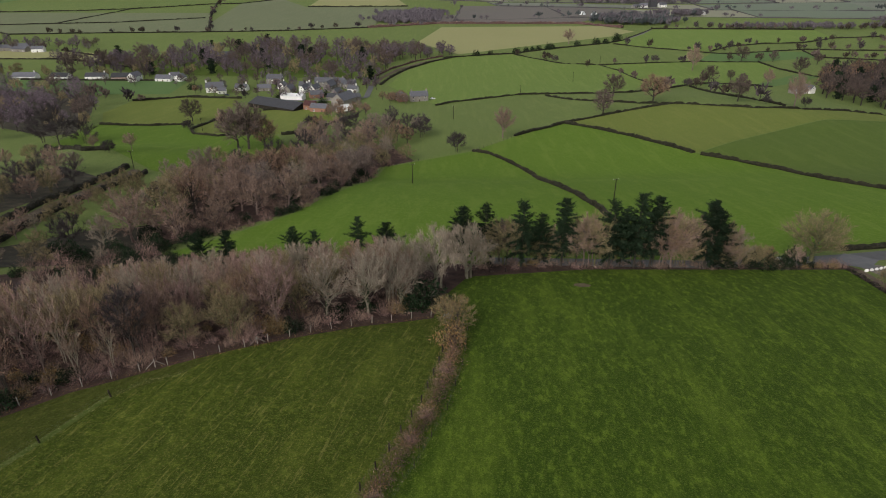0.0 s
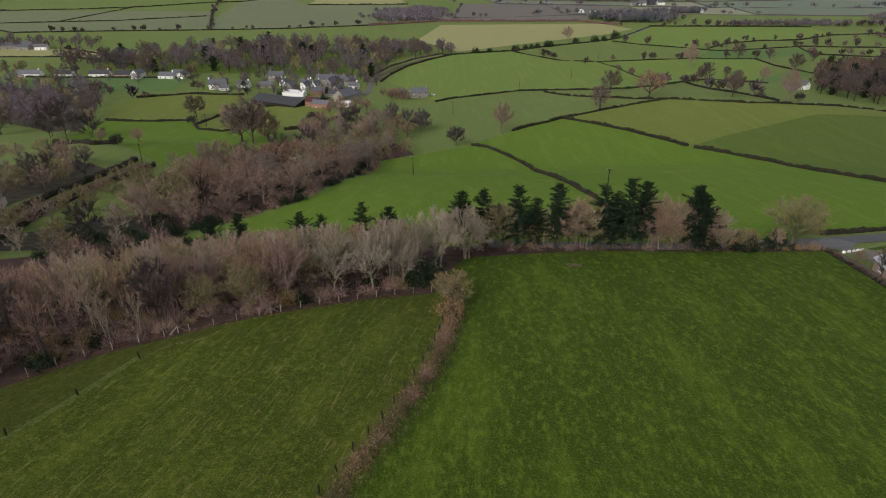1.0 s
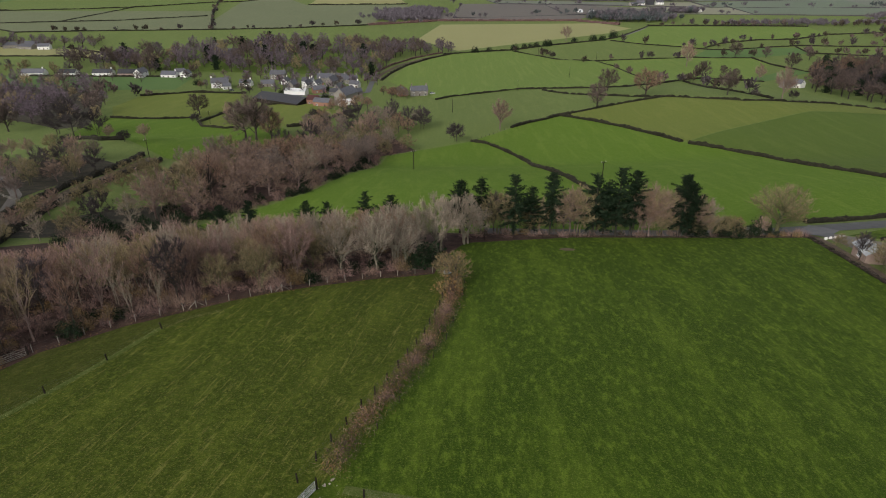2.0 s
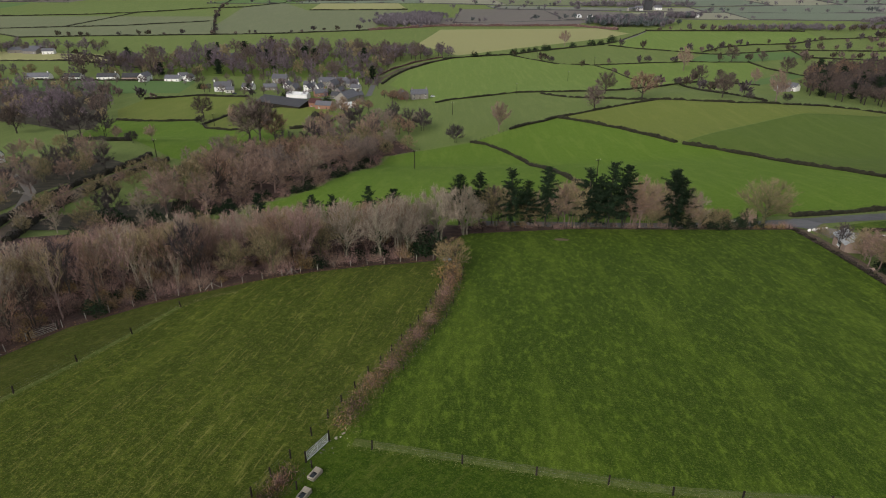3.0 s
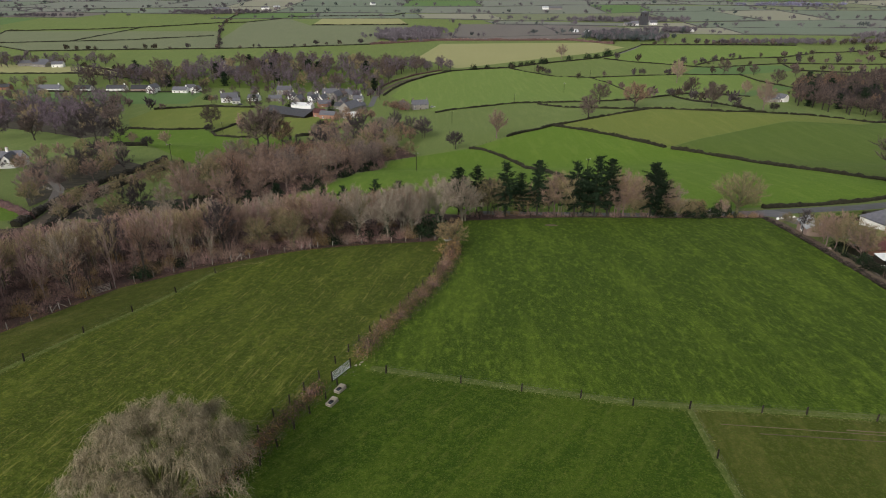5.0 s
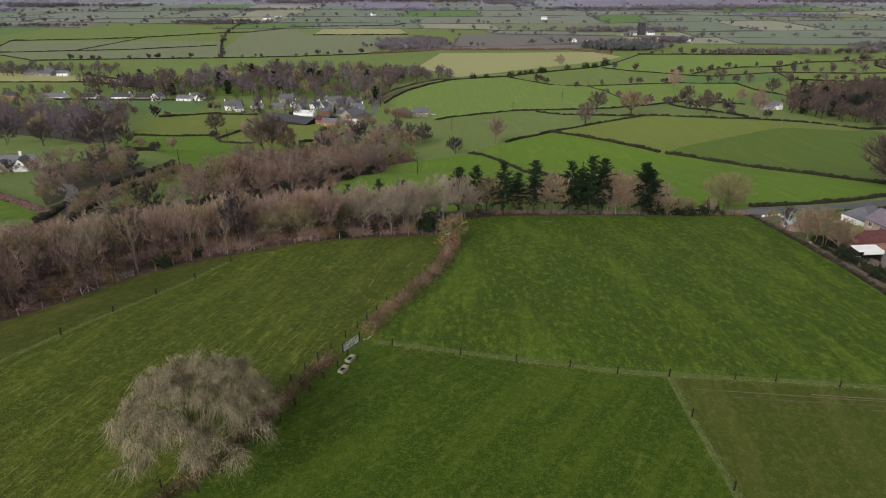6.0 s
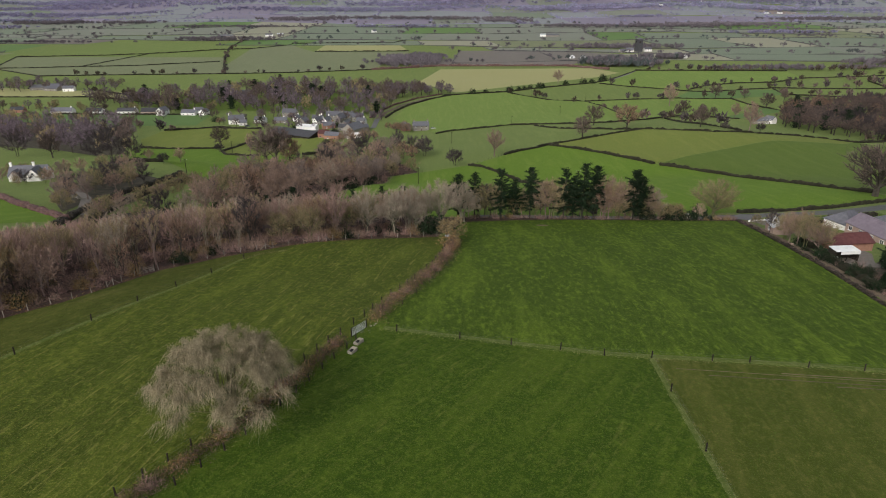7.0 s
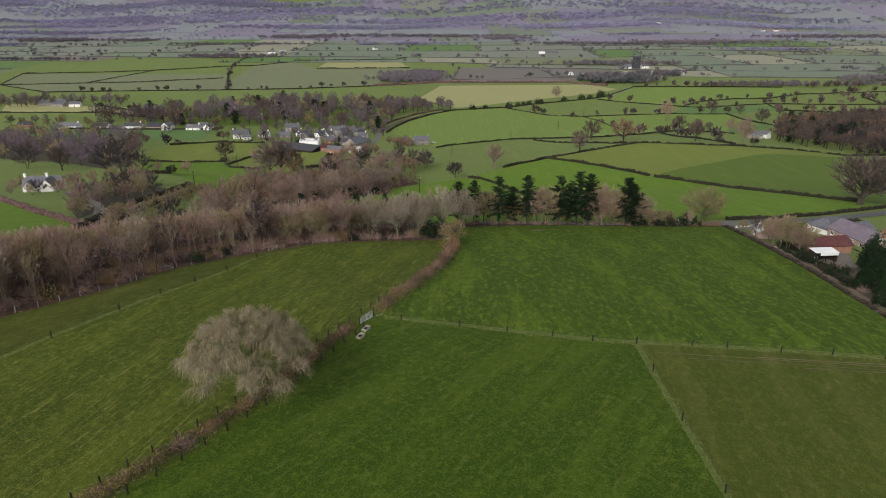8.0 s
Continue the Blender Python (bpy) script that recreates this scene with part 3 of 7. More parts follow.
for pts in ([(0.2, 1.1), (12, -1.1), (20, -2.6), (27, -3.8), (33.4, -4.9), (40.3, -5.4), (49, -5.7), (63, -6.4), (89, -8.5)], [(40.3, -6), (40, -15), (39.8, -28), (39.6, -45), (39.4, -75)], [(-31.5, 33), (-35, 24), (-38, 16), (-41.5, 8), (-45, 0), (-50, -11), (-57, -28), (-66, -50)]):
    band("grass_strip", pts, 1.2 if pts[0][0] == 0.2 else 0.85, PALE_GRASS, "strip of pale uncut grass under the fence", "grass", 0.07, 1.5)
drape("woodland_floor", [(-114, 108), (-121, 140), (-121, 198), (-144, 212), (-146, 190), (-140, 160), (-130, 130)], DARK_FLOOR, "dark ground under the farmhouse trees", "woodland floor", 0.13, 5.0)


# ---- trees ----
def unit(v):
    return v / (np.linalg.norm(v, axis=-1, keepdims=True) + 1e-9)


def bare_tree(seed, h, r, limbs=12, subs=9, twigs=10, low=0.12, twig_len=1.0, twig_w=0.05, droop=0.0, up=0.28, leaves=0, trunk_r=None, stems=1, ivy=0, fine=1, sub_r=0.03, fan=1.0):
    """A leafless tree: stems, limbs, branches (wood) and sprays of twigs; leaves and ivy where it keeps some. fan: how closely the twigs follow their branch."""
    rng = np.random.default_rng(seed)
    wood, haze, leaf, green = Soup(), Soup(), Soup(), Soup()
    trunk_r = trunk_r or 0.014 * h
    bases, ways = [], []
    centre = np.array([0, 0, h * (0.46 + 0.4 * low)])
    half = np.array([r, r, h * (0.52 - 0.4 * low)]) * rng.uniform(0.92, 1.08, 3)
    zs = np.linspace(0, 1, 5)
    trunks = []
    for stem in range(stems):
        a0 = stem * 2.1 + rng.uniform(0, 1)
        foot = np.array([math.cos(a0), math.sin(a0)]) * (0.0 if stems == 1 else 0.1 * r)
        lean = rng.normal(size=2) * 0.03 * h + foot * 2.5
        trunk = np.array([[*(foot + lean * z * z + rng.normal(size=2) * 0.01 * h * (z > 0)), z * 0.66 * h - 0.3 * (z == 0)] for z in zs])
        wood.tube(trunk, trunk_r / math.sqrt(stems) * np.array([1.25, 0.95, 0.75, 0.5, 0.2]), 5)
        trunks.append(trunk)
        if ivy:
            q = rng.uniform(0.02, 0.8, ivy // stems)
            pos = np.stack([np.interp(q, zs, trunk[:, k]) for k in range(3)], 1)
            green.leaves(pos + rng.normal(size=(len(q), 3)) * (0.3, 0.3, 0.2), rng.uniform(0.1, 0.24, len(q)), rng)
    for i in range(limbs):
        trunk = trunks[i % stems]
        sz = 1 - (i + 0.5) / limbs * 1.35
        az = i * 2.4 + rng.normal() * 0.4
        cz = math.sqrt(max(0.0, 1 - sz * sz))
        d = np.array([math.cos(az) * cz, math.sin(az) * cz, sz])
        tip = centre + half * d * rng.uniform(0.66, 0.94)
        tip[2] = max(tip[2], 0.12 * h)
        z0 = rng.uniform(0.2, 0.46) + 0.45 * max(0, sz)
        start = np.array([np.interp(z0, zs, trunk[:, k]) for k in range(3)])
        rise = (0.05 if not droop else 0.24) * h * rng.uniform(0.4, 1.2)
        mid = start * 0.5 + tip * 0.5 + np.array([0, 0, rise]) + rng.normal(size=3) * 0.04 * h
        t = np.linspace(0, 1, 6)[:, None]
        limb = (1 - t) ** 2 * start + 2 * t * (1 - t) * mid + t * t * tip
        limb[1:-1] += rng.normal(size=(4, 3)) * 0.03 * r
        lr = trunk_r * rng.uniform(0.32, 0.52) / stems ** 0.3
        pick = [0, 1, 2, 3, 4, 5] if fine == 2 else [0, 2, 3, 5] if fine == 1 else [0, 3, 5]
        wood.tube(limb[pick], np.maximum(lr * np.array([1, 0.85, 0.7, 0.52, 0.36, 0.12]), sub_r * 0.6)[pick], 4 if fine else 3, False)
        for j in range(subs):
            q = rng.uniform(0.25, 1.0)
            b = np.array([np.interp(q, t[:, 0], limb[:, k]) for k in range(3)])
            out = unit((b - centre * (1, 1, 0.6)) / half)
            way = unit(unit(tip - start) * 0.6 + unit(rng.normal(size=3)) * 0.75 + out * 0.4 + np.array([0, 0, up - droop * 0.4]))
            ln = r * rng.uniform(0.28, 0.5) * (1.15 - 0.5 * q)
            bend = unit(way + rng.normal(size=3) * 0.3 + np.array([0, 0, 0.4 * up - droop * 1.1]))
            p1 = b + way * ln * 0.5
            p2 = p1 + bend * ln * 0.55
            r0 = max(lr * 0.42, sub_r)
            if fine == 2:
                wood.tube([b, p1, p2], [r0, r0 * 0.7, r0 * 0.3], 3, False)
            elif fine == 1:
                wood.tube([b, p2], [r0, r0 * 0.3], 3, False)
            s = rng.uniform(0.15, 1.0, twigs)[:, None]
            bases.append(np.where(s < 0.5, b + (p1 - b) * 2 * s, p1 + (p2 - p1) * (2 * s - 1)))
            ways.append(bend * fan + unit(rng.normal(size=(twigs, 3))) * (1.0 - 0.45 * fan) + out * 0.3 + np.array([0, 0, up * 0.6 - droop * 1.5]))
    bases, ways = np.concatenate(bases), np.concatenate(ways)
    n = len(bases)
    lens = twig_len * rng.uniform(0.5, 1.35, n)
    e0 = np.linalg.norm((bases - centre) / half, axis=1)
    e1 = np.linalg.norm((bases + unit(ways) * lens[:, None] - centre) / half, axis=1)
    edge = 1.06 + 0.1 * np.sin(3 * np.arctan2(bases[:, 1], bases[:, 0]) + seed) * np.sin(2.2 * bases[:, 2] / half[2] + seed)
    lens *= np.where(e1 > edge, np.clip((edge - e0) / (e1 - e0 + 1e-6), 0.3, 1), 1)
    haze.slivers(bases, ways, lens, twig_w * rng.uniform(0.6, 1.3, n), rng)
    if droop:
        tips = bases + unit(ways) * twig_len * 0.5
        haze.slivers(tips, np.array([0, 0, -1.0]) + 0.25 * rng.normal(size=(n, 3)), twig_len * rng.uniform(0.6, 1.5, n), twig_w * 0.8, rng)
    if leaves:
        pick = rng.integers(0, n, leaves)
        leaf.leaves(bases[pick] + unit(ways[pick]) * rng.uniform(0, twig_len, (leaves, 1)), rng.uniform(0.05, 0.12, leaves), rng)
    return wood, haze, leaf, green


SOUPS = {}


def tree_thing(name, soups, wood_mat, twig_mat, leaf_mat, label):
    wood, haze, leaf, green = soups
    ob = empty(name, Matrix(), label, "tree")
    SOUPS[ob] = ((wood, wood_mat), (haze, twig_mat), (leaf, leaf_mat), (green, IVY))
    part("trunk", wood, wood_mat, ob)
    part("crown", haze, twig_mat, ob)
    if leaf.count:
        tagged(part("foliage", leaf, leaf_mat, ob, "last brown leaves still hanging"), kind="stuff")
    if green.count:
        part("ivy", green, IVY, ob, "dark ivy on the trunk")
    return ob


def conifer(seed, h, r, gaps=0.25, bare=0.22, tilt=-0.15, lush=1.0):
    """A dark fir: a straight trunk with tiers of boughs, each with hanging sprays, ragged in outline."""
    rng = np.random.default_rng(seed)
    wood, green = Soup(), Soup()
    wood.tube([(0, 0, -0.3), (0.1, 0, 0.4 * h), (0, 0.1, 0.75 * h), (0, 0, h)], [0.016 * h, 0.012 * h, 0.007 * h, 0.01], 6)
    z, k = bare * h, 0
    while z < 0.98 * h:
        f = (z / h - bare) / (1 - bare)
        tier = rng.uniform(0.45, 1.25)
        reach = r * (1 - f) ** 0.62 * (0.45 + 0.55 * math.sin(min(1, f * 3) * 1.57)) * tier + 0.3
        for i in range(7 if f < 0.7 else 5):
            if rng.random() < gaps and f < 0.85:
                continue
            az = i * 2 * math.pi / 6 + k * 0.7 + rng.normal() * 0.35
            ln = reach * rng.uniform(0.5, 1.25)
            out = np.array([math.cos(az), math.sin(az), tilt + 0.5 * f + rng.normal() * 0.15])
            tip = np.array([0, 0, z]) + out * ln + np.array([0, 0, 0.1 * ln])
            mid = np.array([0, 0, z]) + out * ln * 0.5 - np.array([0, 0, 0.04 * ln])
            wood.tube([(0, 0, z), mid, tip], [0.05, 0.035, 0.01], 3, False)
            n = int((14 + 30 * ln) * lush)
            s = rng.uniform(0.15, 1.08, n)[:, None]
            pos = np.array([0, 0, z]) * (1 - s) + tip * s + rng.normal(size=(n, 3)) * (0.2, 0.2, 0.1)
            side = np.cross(out, (0, 0, 1.0)) * rng.choice([-1, 1], n)[:, None]
            ways = out * 0.8 + side * 0.6 + np.array([0, 0, -0.45]) + rng.normal(size=(n, 3)) * 0.35
            green.slivers(pos, ways, rng.uniform(0.4, 1.0, n) * (0.4 + 0.4 * reach / r) / lush ** 0.5, rng.uniform(0.09, 0.2, n) / lush ** 0.6, rng)
        z += rng.uniform(0.3, 0.62) * (1.2 - 0.4 * f)
        k += 1
    return wood, green


def conifer_thing(name, soups, label):
    ob = empty(name, Matrix(), label, "tree")
    SOUPS[ob] = ((soups[0], BARK), (soups[1], NEEDLE))
    part("trunk", soups[0], BARK, ob)
    part("crown", soups[1], NEEDLE, ob)
    return ob


def pine(seed, h, r):
    """A pine: bare trunk, spreading flat clumps of dark needles at the top."""
    rng = np.random.default_rng(seed)
    wood, green = Soup(), Soup()
    wood.tube([(0, 0, -0.3), (0.2, 0.1, 0.45 * h), (0, 0.3, 0.95 * h)], [0.024 * h, 0.016 * h, 0.02], 6)
    for i in range(13):
        z = h * rng.uniform(0.5, 0.95)
        az = i * 2.4
        ln = r * rng.uniform(0.35, 1.0) * (1.25 - z / h)
        tip = np.array([math.cos(az) * ln * 1.6, math.sin(az) * ln * 1.6, z + rng.uniform(0.0, 0.1) * h])
        wood.tube([(0, 0.2, z - 0.05 * h), tip * (0.5, 0.5, 1) - (0, 0, 0.2), tip], [0.08, 0.06, 0.02], 3, False)
        n = 260
        pos = tip + rng.normal(size=(n, 3)) * (0.32 * r, 0.32 * r, 0.035 * h)
        green.slivers(pos, rng.normal(size=(n, 3)) + (0, 0, 0.5), rng.uniform(0.3, 0.75, n), rng.uniform(0.07, 0.16, n), rng)
    return wood, green


def shrub(seed, h, r, mat_leaf=None, twigs=500, leaves=0, width=0.035):
    """A bush of stems from the ground, with twigs and leaves."""
    rng = np.random.default_rng(seed)
    wood, haze, leaf = Soup(), Soup(), Soup()
    for i in range(9):
        a = i * 2.4
        tip = np.array([math.cos(a) * r * rng.uniform(0.2, 0.85), math.sin(a) * r * rng.uniform(0.2, 0.85), h * rng.uniform(0.55, 0.9)])
        wood.tube([(0.1 * math.cos(a), 0.1 * math.sin(a), -0.2), tip * (0.4, 0.4, 0.55), tip], [0.06, 0.04, 0.012], 3, False)
    d = unit(rng.normal(size=(twigs, 3)))
    d[:, 2] = abs(d[:, 2])
    q = rng.uniform(0.25, 0.95, (twigs, 1))
    lump = 1 + 0.25 * np.sin(3 * np.arctan2(d[:, 1:2], d[:, :1]) + seed)
    haze.slivers(d * q * lump * (r, r, h), d + rng.normal(size=(twigs, 3)) * 0.5 + (0, 0, 0.35), rng.uniform(0.3, 0.8, twigs) * min(1.3, r * 0.6), width, rng)
    if leaves:
        d = unit(rng.normal(size=(leaves, 3)))
        d[:, 2] = abs(d[:, 2])
        lump = 1 + 0.25 * np.sin(3 * np.arctan2(d[:, 1:2], d[:, :1]) + seed)
        leaf.leaves(d * rng.uniform(0.5, 1.0, (leaves, 1)) * lump * (r, r, h), rng.uniform(0.1, 0.22, leaves) * max(1, h / 5), rng)
    return wood, haze, leaf


def shrub_thing(name, soups, twig_mat, leaf_mat, label):
    ob = empty(name, Matrix(), label, "bush")
    SOUPS[ob] = ((soups[0], BARK), (soups[1], twig_mat), (soups[2], leaf_mat))
    part("stem", soups[0], BARK, ob)
    tagged(part("twig_mass", soups[1], twig_mat, ob), kind="stuff")
    if soups[2].count:
        tagged(part("foliage", soups[2], leaf_mat, ob), kind="stuff")
    return ob


def stand(proto, x, y, size=1.0, turn=0.0, label="", group="", squash=1.0, sink=0.1):
    """Stands a copy of a plant on the land."""
    m = pose(x, y, lift(x, y) - sink, 0, 0, turn) @ Matrix.Diagonal((size, size, size * squash, 1))
    ob = copy_thing(proto, m)
    return tagged(ob, label, group=group)


rng = np.random.default_rng(7)
NEAR = [
    tree_thing("bare_tree", bare_tree(11, 11, 4.4, 25, 9, 14, low=0.22, twig_w=0.046, fine=2, fan=0.6), BARK_GREY, TWIG, LEAF_RUST, "leafless grey-brown woodland tree"),
    tree_thing("bare_tree", bare_tree(12, 12, 3.8, 25, 9, 14, low=0.36, twig_w=0.046, stems=2, fan=0.6), BARK_GREY, TWIG_PINK, LEAF_RUST, "leafless purple-brown woodland tree"),
    tree_thing("bare_tree", bare_tree(13, 9.5, 4.6, 25, 9, 14, twig_w=0.046, leaves=2600, fan=0.6), BARK, TWIG_OLIVE, LEAF_RUST, "nearly bare tree with rusty leaves"),
    tree_thing("bare_tree", bare_tree(14, 12, 4.4, 25, 9, 12, low=0.3, twig_w=0.045, ivy=250, fine=2, sub_r=0.045, fan=0.6), BARK_PALE, TWIG_PALE, LEAF_RUST, "leafless pale-barked ash tree"),
    tree_thing("bare_tree", bare_tree(15, 10, 4.4, 25, 9, 15, low=0.15, twig_w=0.046, stems=3, sub_r=0.035, fan=0.6), BARK_MOSSY, TWIG_OLIVE, LEAF_RUST, "leafless olive-brown many-stemmed tree"),
    tree_thing("bare_tree", bare_tree(16, 12, 3.4, 23, 9, 14, low=0.4, twig_w=0.046, fan=0.6), BARK, TWIG_DARK, LEAF_RUST, "leafless slender dark grey tree"),
    tree_thing("bare_tree", bare_tree(17, 11, 4.2, 25, 9, 14, low=0.28, twig_w=0.046, stems=2, leaves=700, fan=0.6), BARK_GREY, TWIG_RUST, LEAF_RUST, "leafless rust-brown woodland tree"),
]
SLIM = [
    tree_thing("bare_tree", bare_tree(71, 11, 2.7, 13, 7, 11, low=0.5, twig_w=0.048, trunk_r=0.11), BARK_GREY, TWIG_PINK, LEAF_RUST, "slim leafless purple-brown tree with a bare stem"),
    tree_thing("bare_tree", bare_tree(72, 11, 2.5, 13, 7, 10, low=0.55, twig_w=0.048, trunk_r=0.11, stems=2), BARK_PALE, TWIG, LEAF_RUST, "slim leafless grey-brown tree with a pale stem"),
    tree_thing("bare_tree", bare_tree(73, 10, 2.8, 13, 7, 11, low=0.45, twig_w=0.048, trunk_r=0.11, stems=2), BARK, TWIG_RUST, LEAF_RUST, "slim leafless rust-brown tree with a dark stem"),
    tree_thing("bare_tree", bare_tree(74, 12, 2.5, 13, 7, 10, low=0.55, twig_w=0.048, trunk_r=0.12), BARK_GREY, TWIG_OLIVE, LEAF_RUST, "slim leafless olive-brown tree with a mossy stem"),
]
PALE_BIG = tree_thing("bare_tree", bare_tree(21, 13, 6.2, 30, 11, 9, low=0.1, twig_w=0.045, trunk_r=0.4, droop=0.16, up=0.6, stems=3, fine=2, sub_r=0.06, fan=0.5), BARK_PALE, TWIG_PALE, LEAF_RUST, "broad leafless tree with pale arching limbs")
OAK = tree_thing("bare_tree", bare_tree(22, 16, 10.0, 40, 13, 14, low=0.12, twig_len=1.4, twig_w=0.07, trunk_r=0.75, fine=2, sub_r=0.06, fan=0.5), BARK, TWIG_BROWN, LEAF_RUST, "large spreading leafless oak in a pasture")
ROUND = tree_thing("bare_tree", bare_tree(23, 12, 7.6, 30, 11, 13, low=0.25, twig_len=1.2, twig_w=0.055, trunk_r=0.42, ivy=700, fine=2, sub_r=0.045, fan=0.5), BARK_MOSSY, TWIG_OLIVE, LEAF_RUST, "round-headed leafless tree with ivy by the road")
MID = [
    tree_thing("bare_tree", bare_tree(31, 10, 4.6, 18, 8, 12, low=0.1, twig_len=1.1, twig_w=0.085, trunk_r=0.22, sub_r=0.06, fan=0.4), BARK_GREY, TWIG, LEAF_RUST, "leafless grey-brown tree in the valley"),
    tree_thing("bare_tree", bare_tree(32, 10, 4.4, 18, 8, 12, low=0.15, twig_len=1.1, twig_w=0.085, trunk_r=0.22, sub_r=0.06, fan=0.4), BARK_GREY, TWIG_FAWN, LEAF_RUST, "leafless fawn-brown tree in the valley"),
    tree_thing("bare_tree", bare_tree(33, 9, 4.8, 18, 8, 12, low=0.05, twig_len=1.1, twig_w=0.085, stems=3, sub_r=0.06, fan=0.4), BARK_MOSSY, TWIG_OLIVE, LEAF_RUST, "leafless olive-brown many-stemmed tree"),
    tree_thing("bare_tree", bare_tree(34, 10, 4.6, 18, 8, 12, twig_len=1.1, twig_w=0.085, leaves=900, trunk_r=0.22, sub_r=0.05, fan=0.4), BARK, TWIG_RUST, LEAF_RUST, "nearly bare tree with rust-brown leaves"),
    tree_thing("bare_tree", bare_tree(35, 11, 4.6, 18, 8, 11, low=0.12, twig_len=1.1, twig_w=0.08, trunk_r=0.22, sub_r=0.07, fan=0.4), BARK_PALE, TWIG_PALE, LEAF_RUST, "pale grey leafless tree in a field"),
    tree_thing("bare_tree", bare_tree(40, 10, 4.8, 18, 8, 13, low=0.0, twig_len=1.1, twig_w=0.09, stems=2, sub_r=0.05, fan=0.4), BARK, TWIG_DARK, LEAF_RUST, "dark leafless tree in the valley"),
]
SINGLE = [
    tree_thing("bare_tree", bare_tree(61, 10, 4.8, 20, 9, 14, low=0.2, twig_len=1.3, twig_w=0.09, trunk_r=0.26, sub_r=0.05, fan=0.4), BARK, TWIG_BROWN, LEAF_RUST, "dark leafless tree in a field hedge"),
    tree_thing("bare_tree", bare_tree(62, 10, 4.4, 20, 9, 14, low=0.25, twig_len=1.3, twig_w=0.09, trunk_r=0.26, sub_r=0.05, fan=0.4), BARK, TWIG_BROWN, LEAF_RUST, "grey-brown leafless tree in a hedge"),
    tree_thing("bare_tree", bare_tree(63, 8, 4.8, 20, 9, 14, twig_len=1.2, twig_w=0.09, stems=3, sub_r=0.05, fan=0.4), BARK, TWIG_DARK, LEAF_RUST, "dark leafless thorn in a field hedge"),
    tree_thing("bare_tree", bare_tree(64, 10, 4.8, 20, 9, 13, low=0.2, twig_len=1.3, twig_w=0.09, leaves=700, trunk_r=0.26, sub_r=0.05, fan=0.4), BARK, TWIG_RUST, LEAF_RUST, "field tree with rust-brown leaves"),
    tree_thing("bare_tree", bare_tree(65, 11, 4.6, 20, 9, 12, low=0.2, twig_len=1.2, twig_w=0.07, trunk_r=0.22, sub_r=0.05, fan=0.4), BARK_GREY, TWIG, LEAF_RUST, "pale grey leafless tree in a field"),
]
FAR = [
    tree_thing("bare_tree", bare_tree(36, 11, 5.0, 12, 6, 10, low=0.1, twig_len=1.5, twig_w=0.2, trunk_r=0.3, fine=0, sub_r=0.1, fan=0.4), BARK, TWIG_HAZED, LEAF_RUST, "distant grey leafless tree"),
    tree_thing("bare_tree", bare_tree(37, 11, 4.6, 12, 6, 10, low=0.1, twig_len=1.5, twig_w=0.2, trunk_r=0.3, fine=0, sub_r=0.1, fan=0.4), BARK, TWIG_HAZED, LEAF_RUST, "distant grey leafless tree"),
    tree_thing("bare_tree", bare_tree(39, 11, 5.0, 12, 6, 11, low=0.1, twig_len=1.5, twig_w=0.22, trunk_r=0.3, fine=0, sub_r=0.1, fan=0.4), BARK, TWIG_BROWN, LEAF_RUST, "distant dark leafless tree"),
    tree_thing("bare_tree", bare_tree(38, 10, 4.8, 12, 6, 10, low=0.0, twig_len=1.5, twig_w=0.2, stems=2, leaves=120, fine=0, sub_r=0.1, fan=0.4), BARK, TWIG_OLIVE, LEAF_RUST, "distant grey leafless tree"),
]
FIRS = [conifer_thing("conifer", conifer(41, 15, 4.4, 0.3, 0.22), "tall dark green fir with ragged boughs"),
        conifer_thing("conifer", conifer(42, 15, 3.6, 0.2, 0.25), "slim dark green fir with a pointed top"),
        conifer_thing("conifer", conifer(43, 14, 4.6, 0.3, 0.14, 0.1), "broad dark green conifer branching low")]
FIR_FAR = [conifer_thing("conifer", conifer(45, 14, 4.4, 0.1, 0.1, 0.0, 0.3), "distant dark conifer among village trees"),
           conifer_thing("conifer", conifer(46, 12, 5.4, 0.1, 0.05, 0.25, 0.3), "distant broad dark conifer among trees")]
PINE = conifer_thing("conifer", pine(44, 14, 3.2), "flat-topped dark green pine")
BUSH = [shrub_thing("bush", shrub(51, 2.6, 2.0, None, 560, 0, 0.045), TWIG_PINK, LEAF_DARK, "leafless purple-brown thorn bush"),
        shrub_thing("bush", shrub(52, 2.4, 2.2, None, 350, 900), HEDGE_TWIG, LEAF_DARK, "dense dark evergreen holly bush"),
        shrub_thing("bush", shrub(53, 2.8, 2.2, None, 650, 450), TWIG_OLIVE, LEAF_RUST, "thin leafless bush with brown leaves"),
        shrub_thing("bush", shrub(54, 2.2, 2.4, None, 700, 0), TWIG, LEAF_DARK, "low tangled leafless grey-brown bush")]
PROTOS = NEAR + SLIM + [PALE_BIG, OAK, ROUND] + MID + SINGLE + FAR + FIRS + FIR_FAR + [PINE] + BUSH


def scatter(poly, gap, seed, keep=1.0):
    """Places spread unevenly over a polygon, no two nearer than gap."""
    r = np.random.default_rng(seed)
    lo, hi = np.min(poly, 0), np.max(poly, 0)
    out = []
    for _ in range(int(6 * np.prod(hi - lo) / gap ** 2)):
        p = r.uniform(lo, hi)
        if inside(p[0], p[1], poly) and all((p[0] - q[0]) ** 2 + (p[1] - q[1]) ** 2 > gap ** 2 for q in out):
            out.append(p)
    return [p for p in out if r.random() < keep]


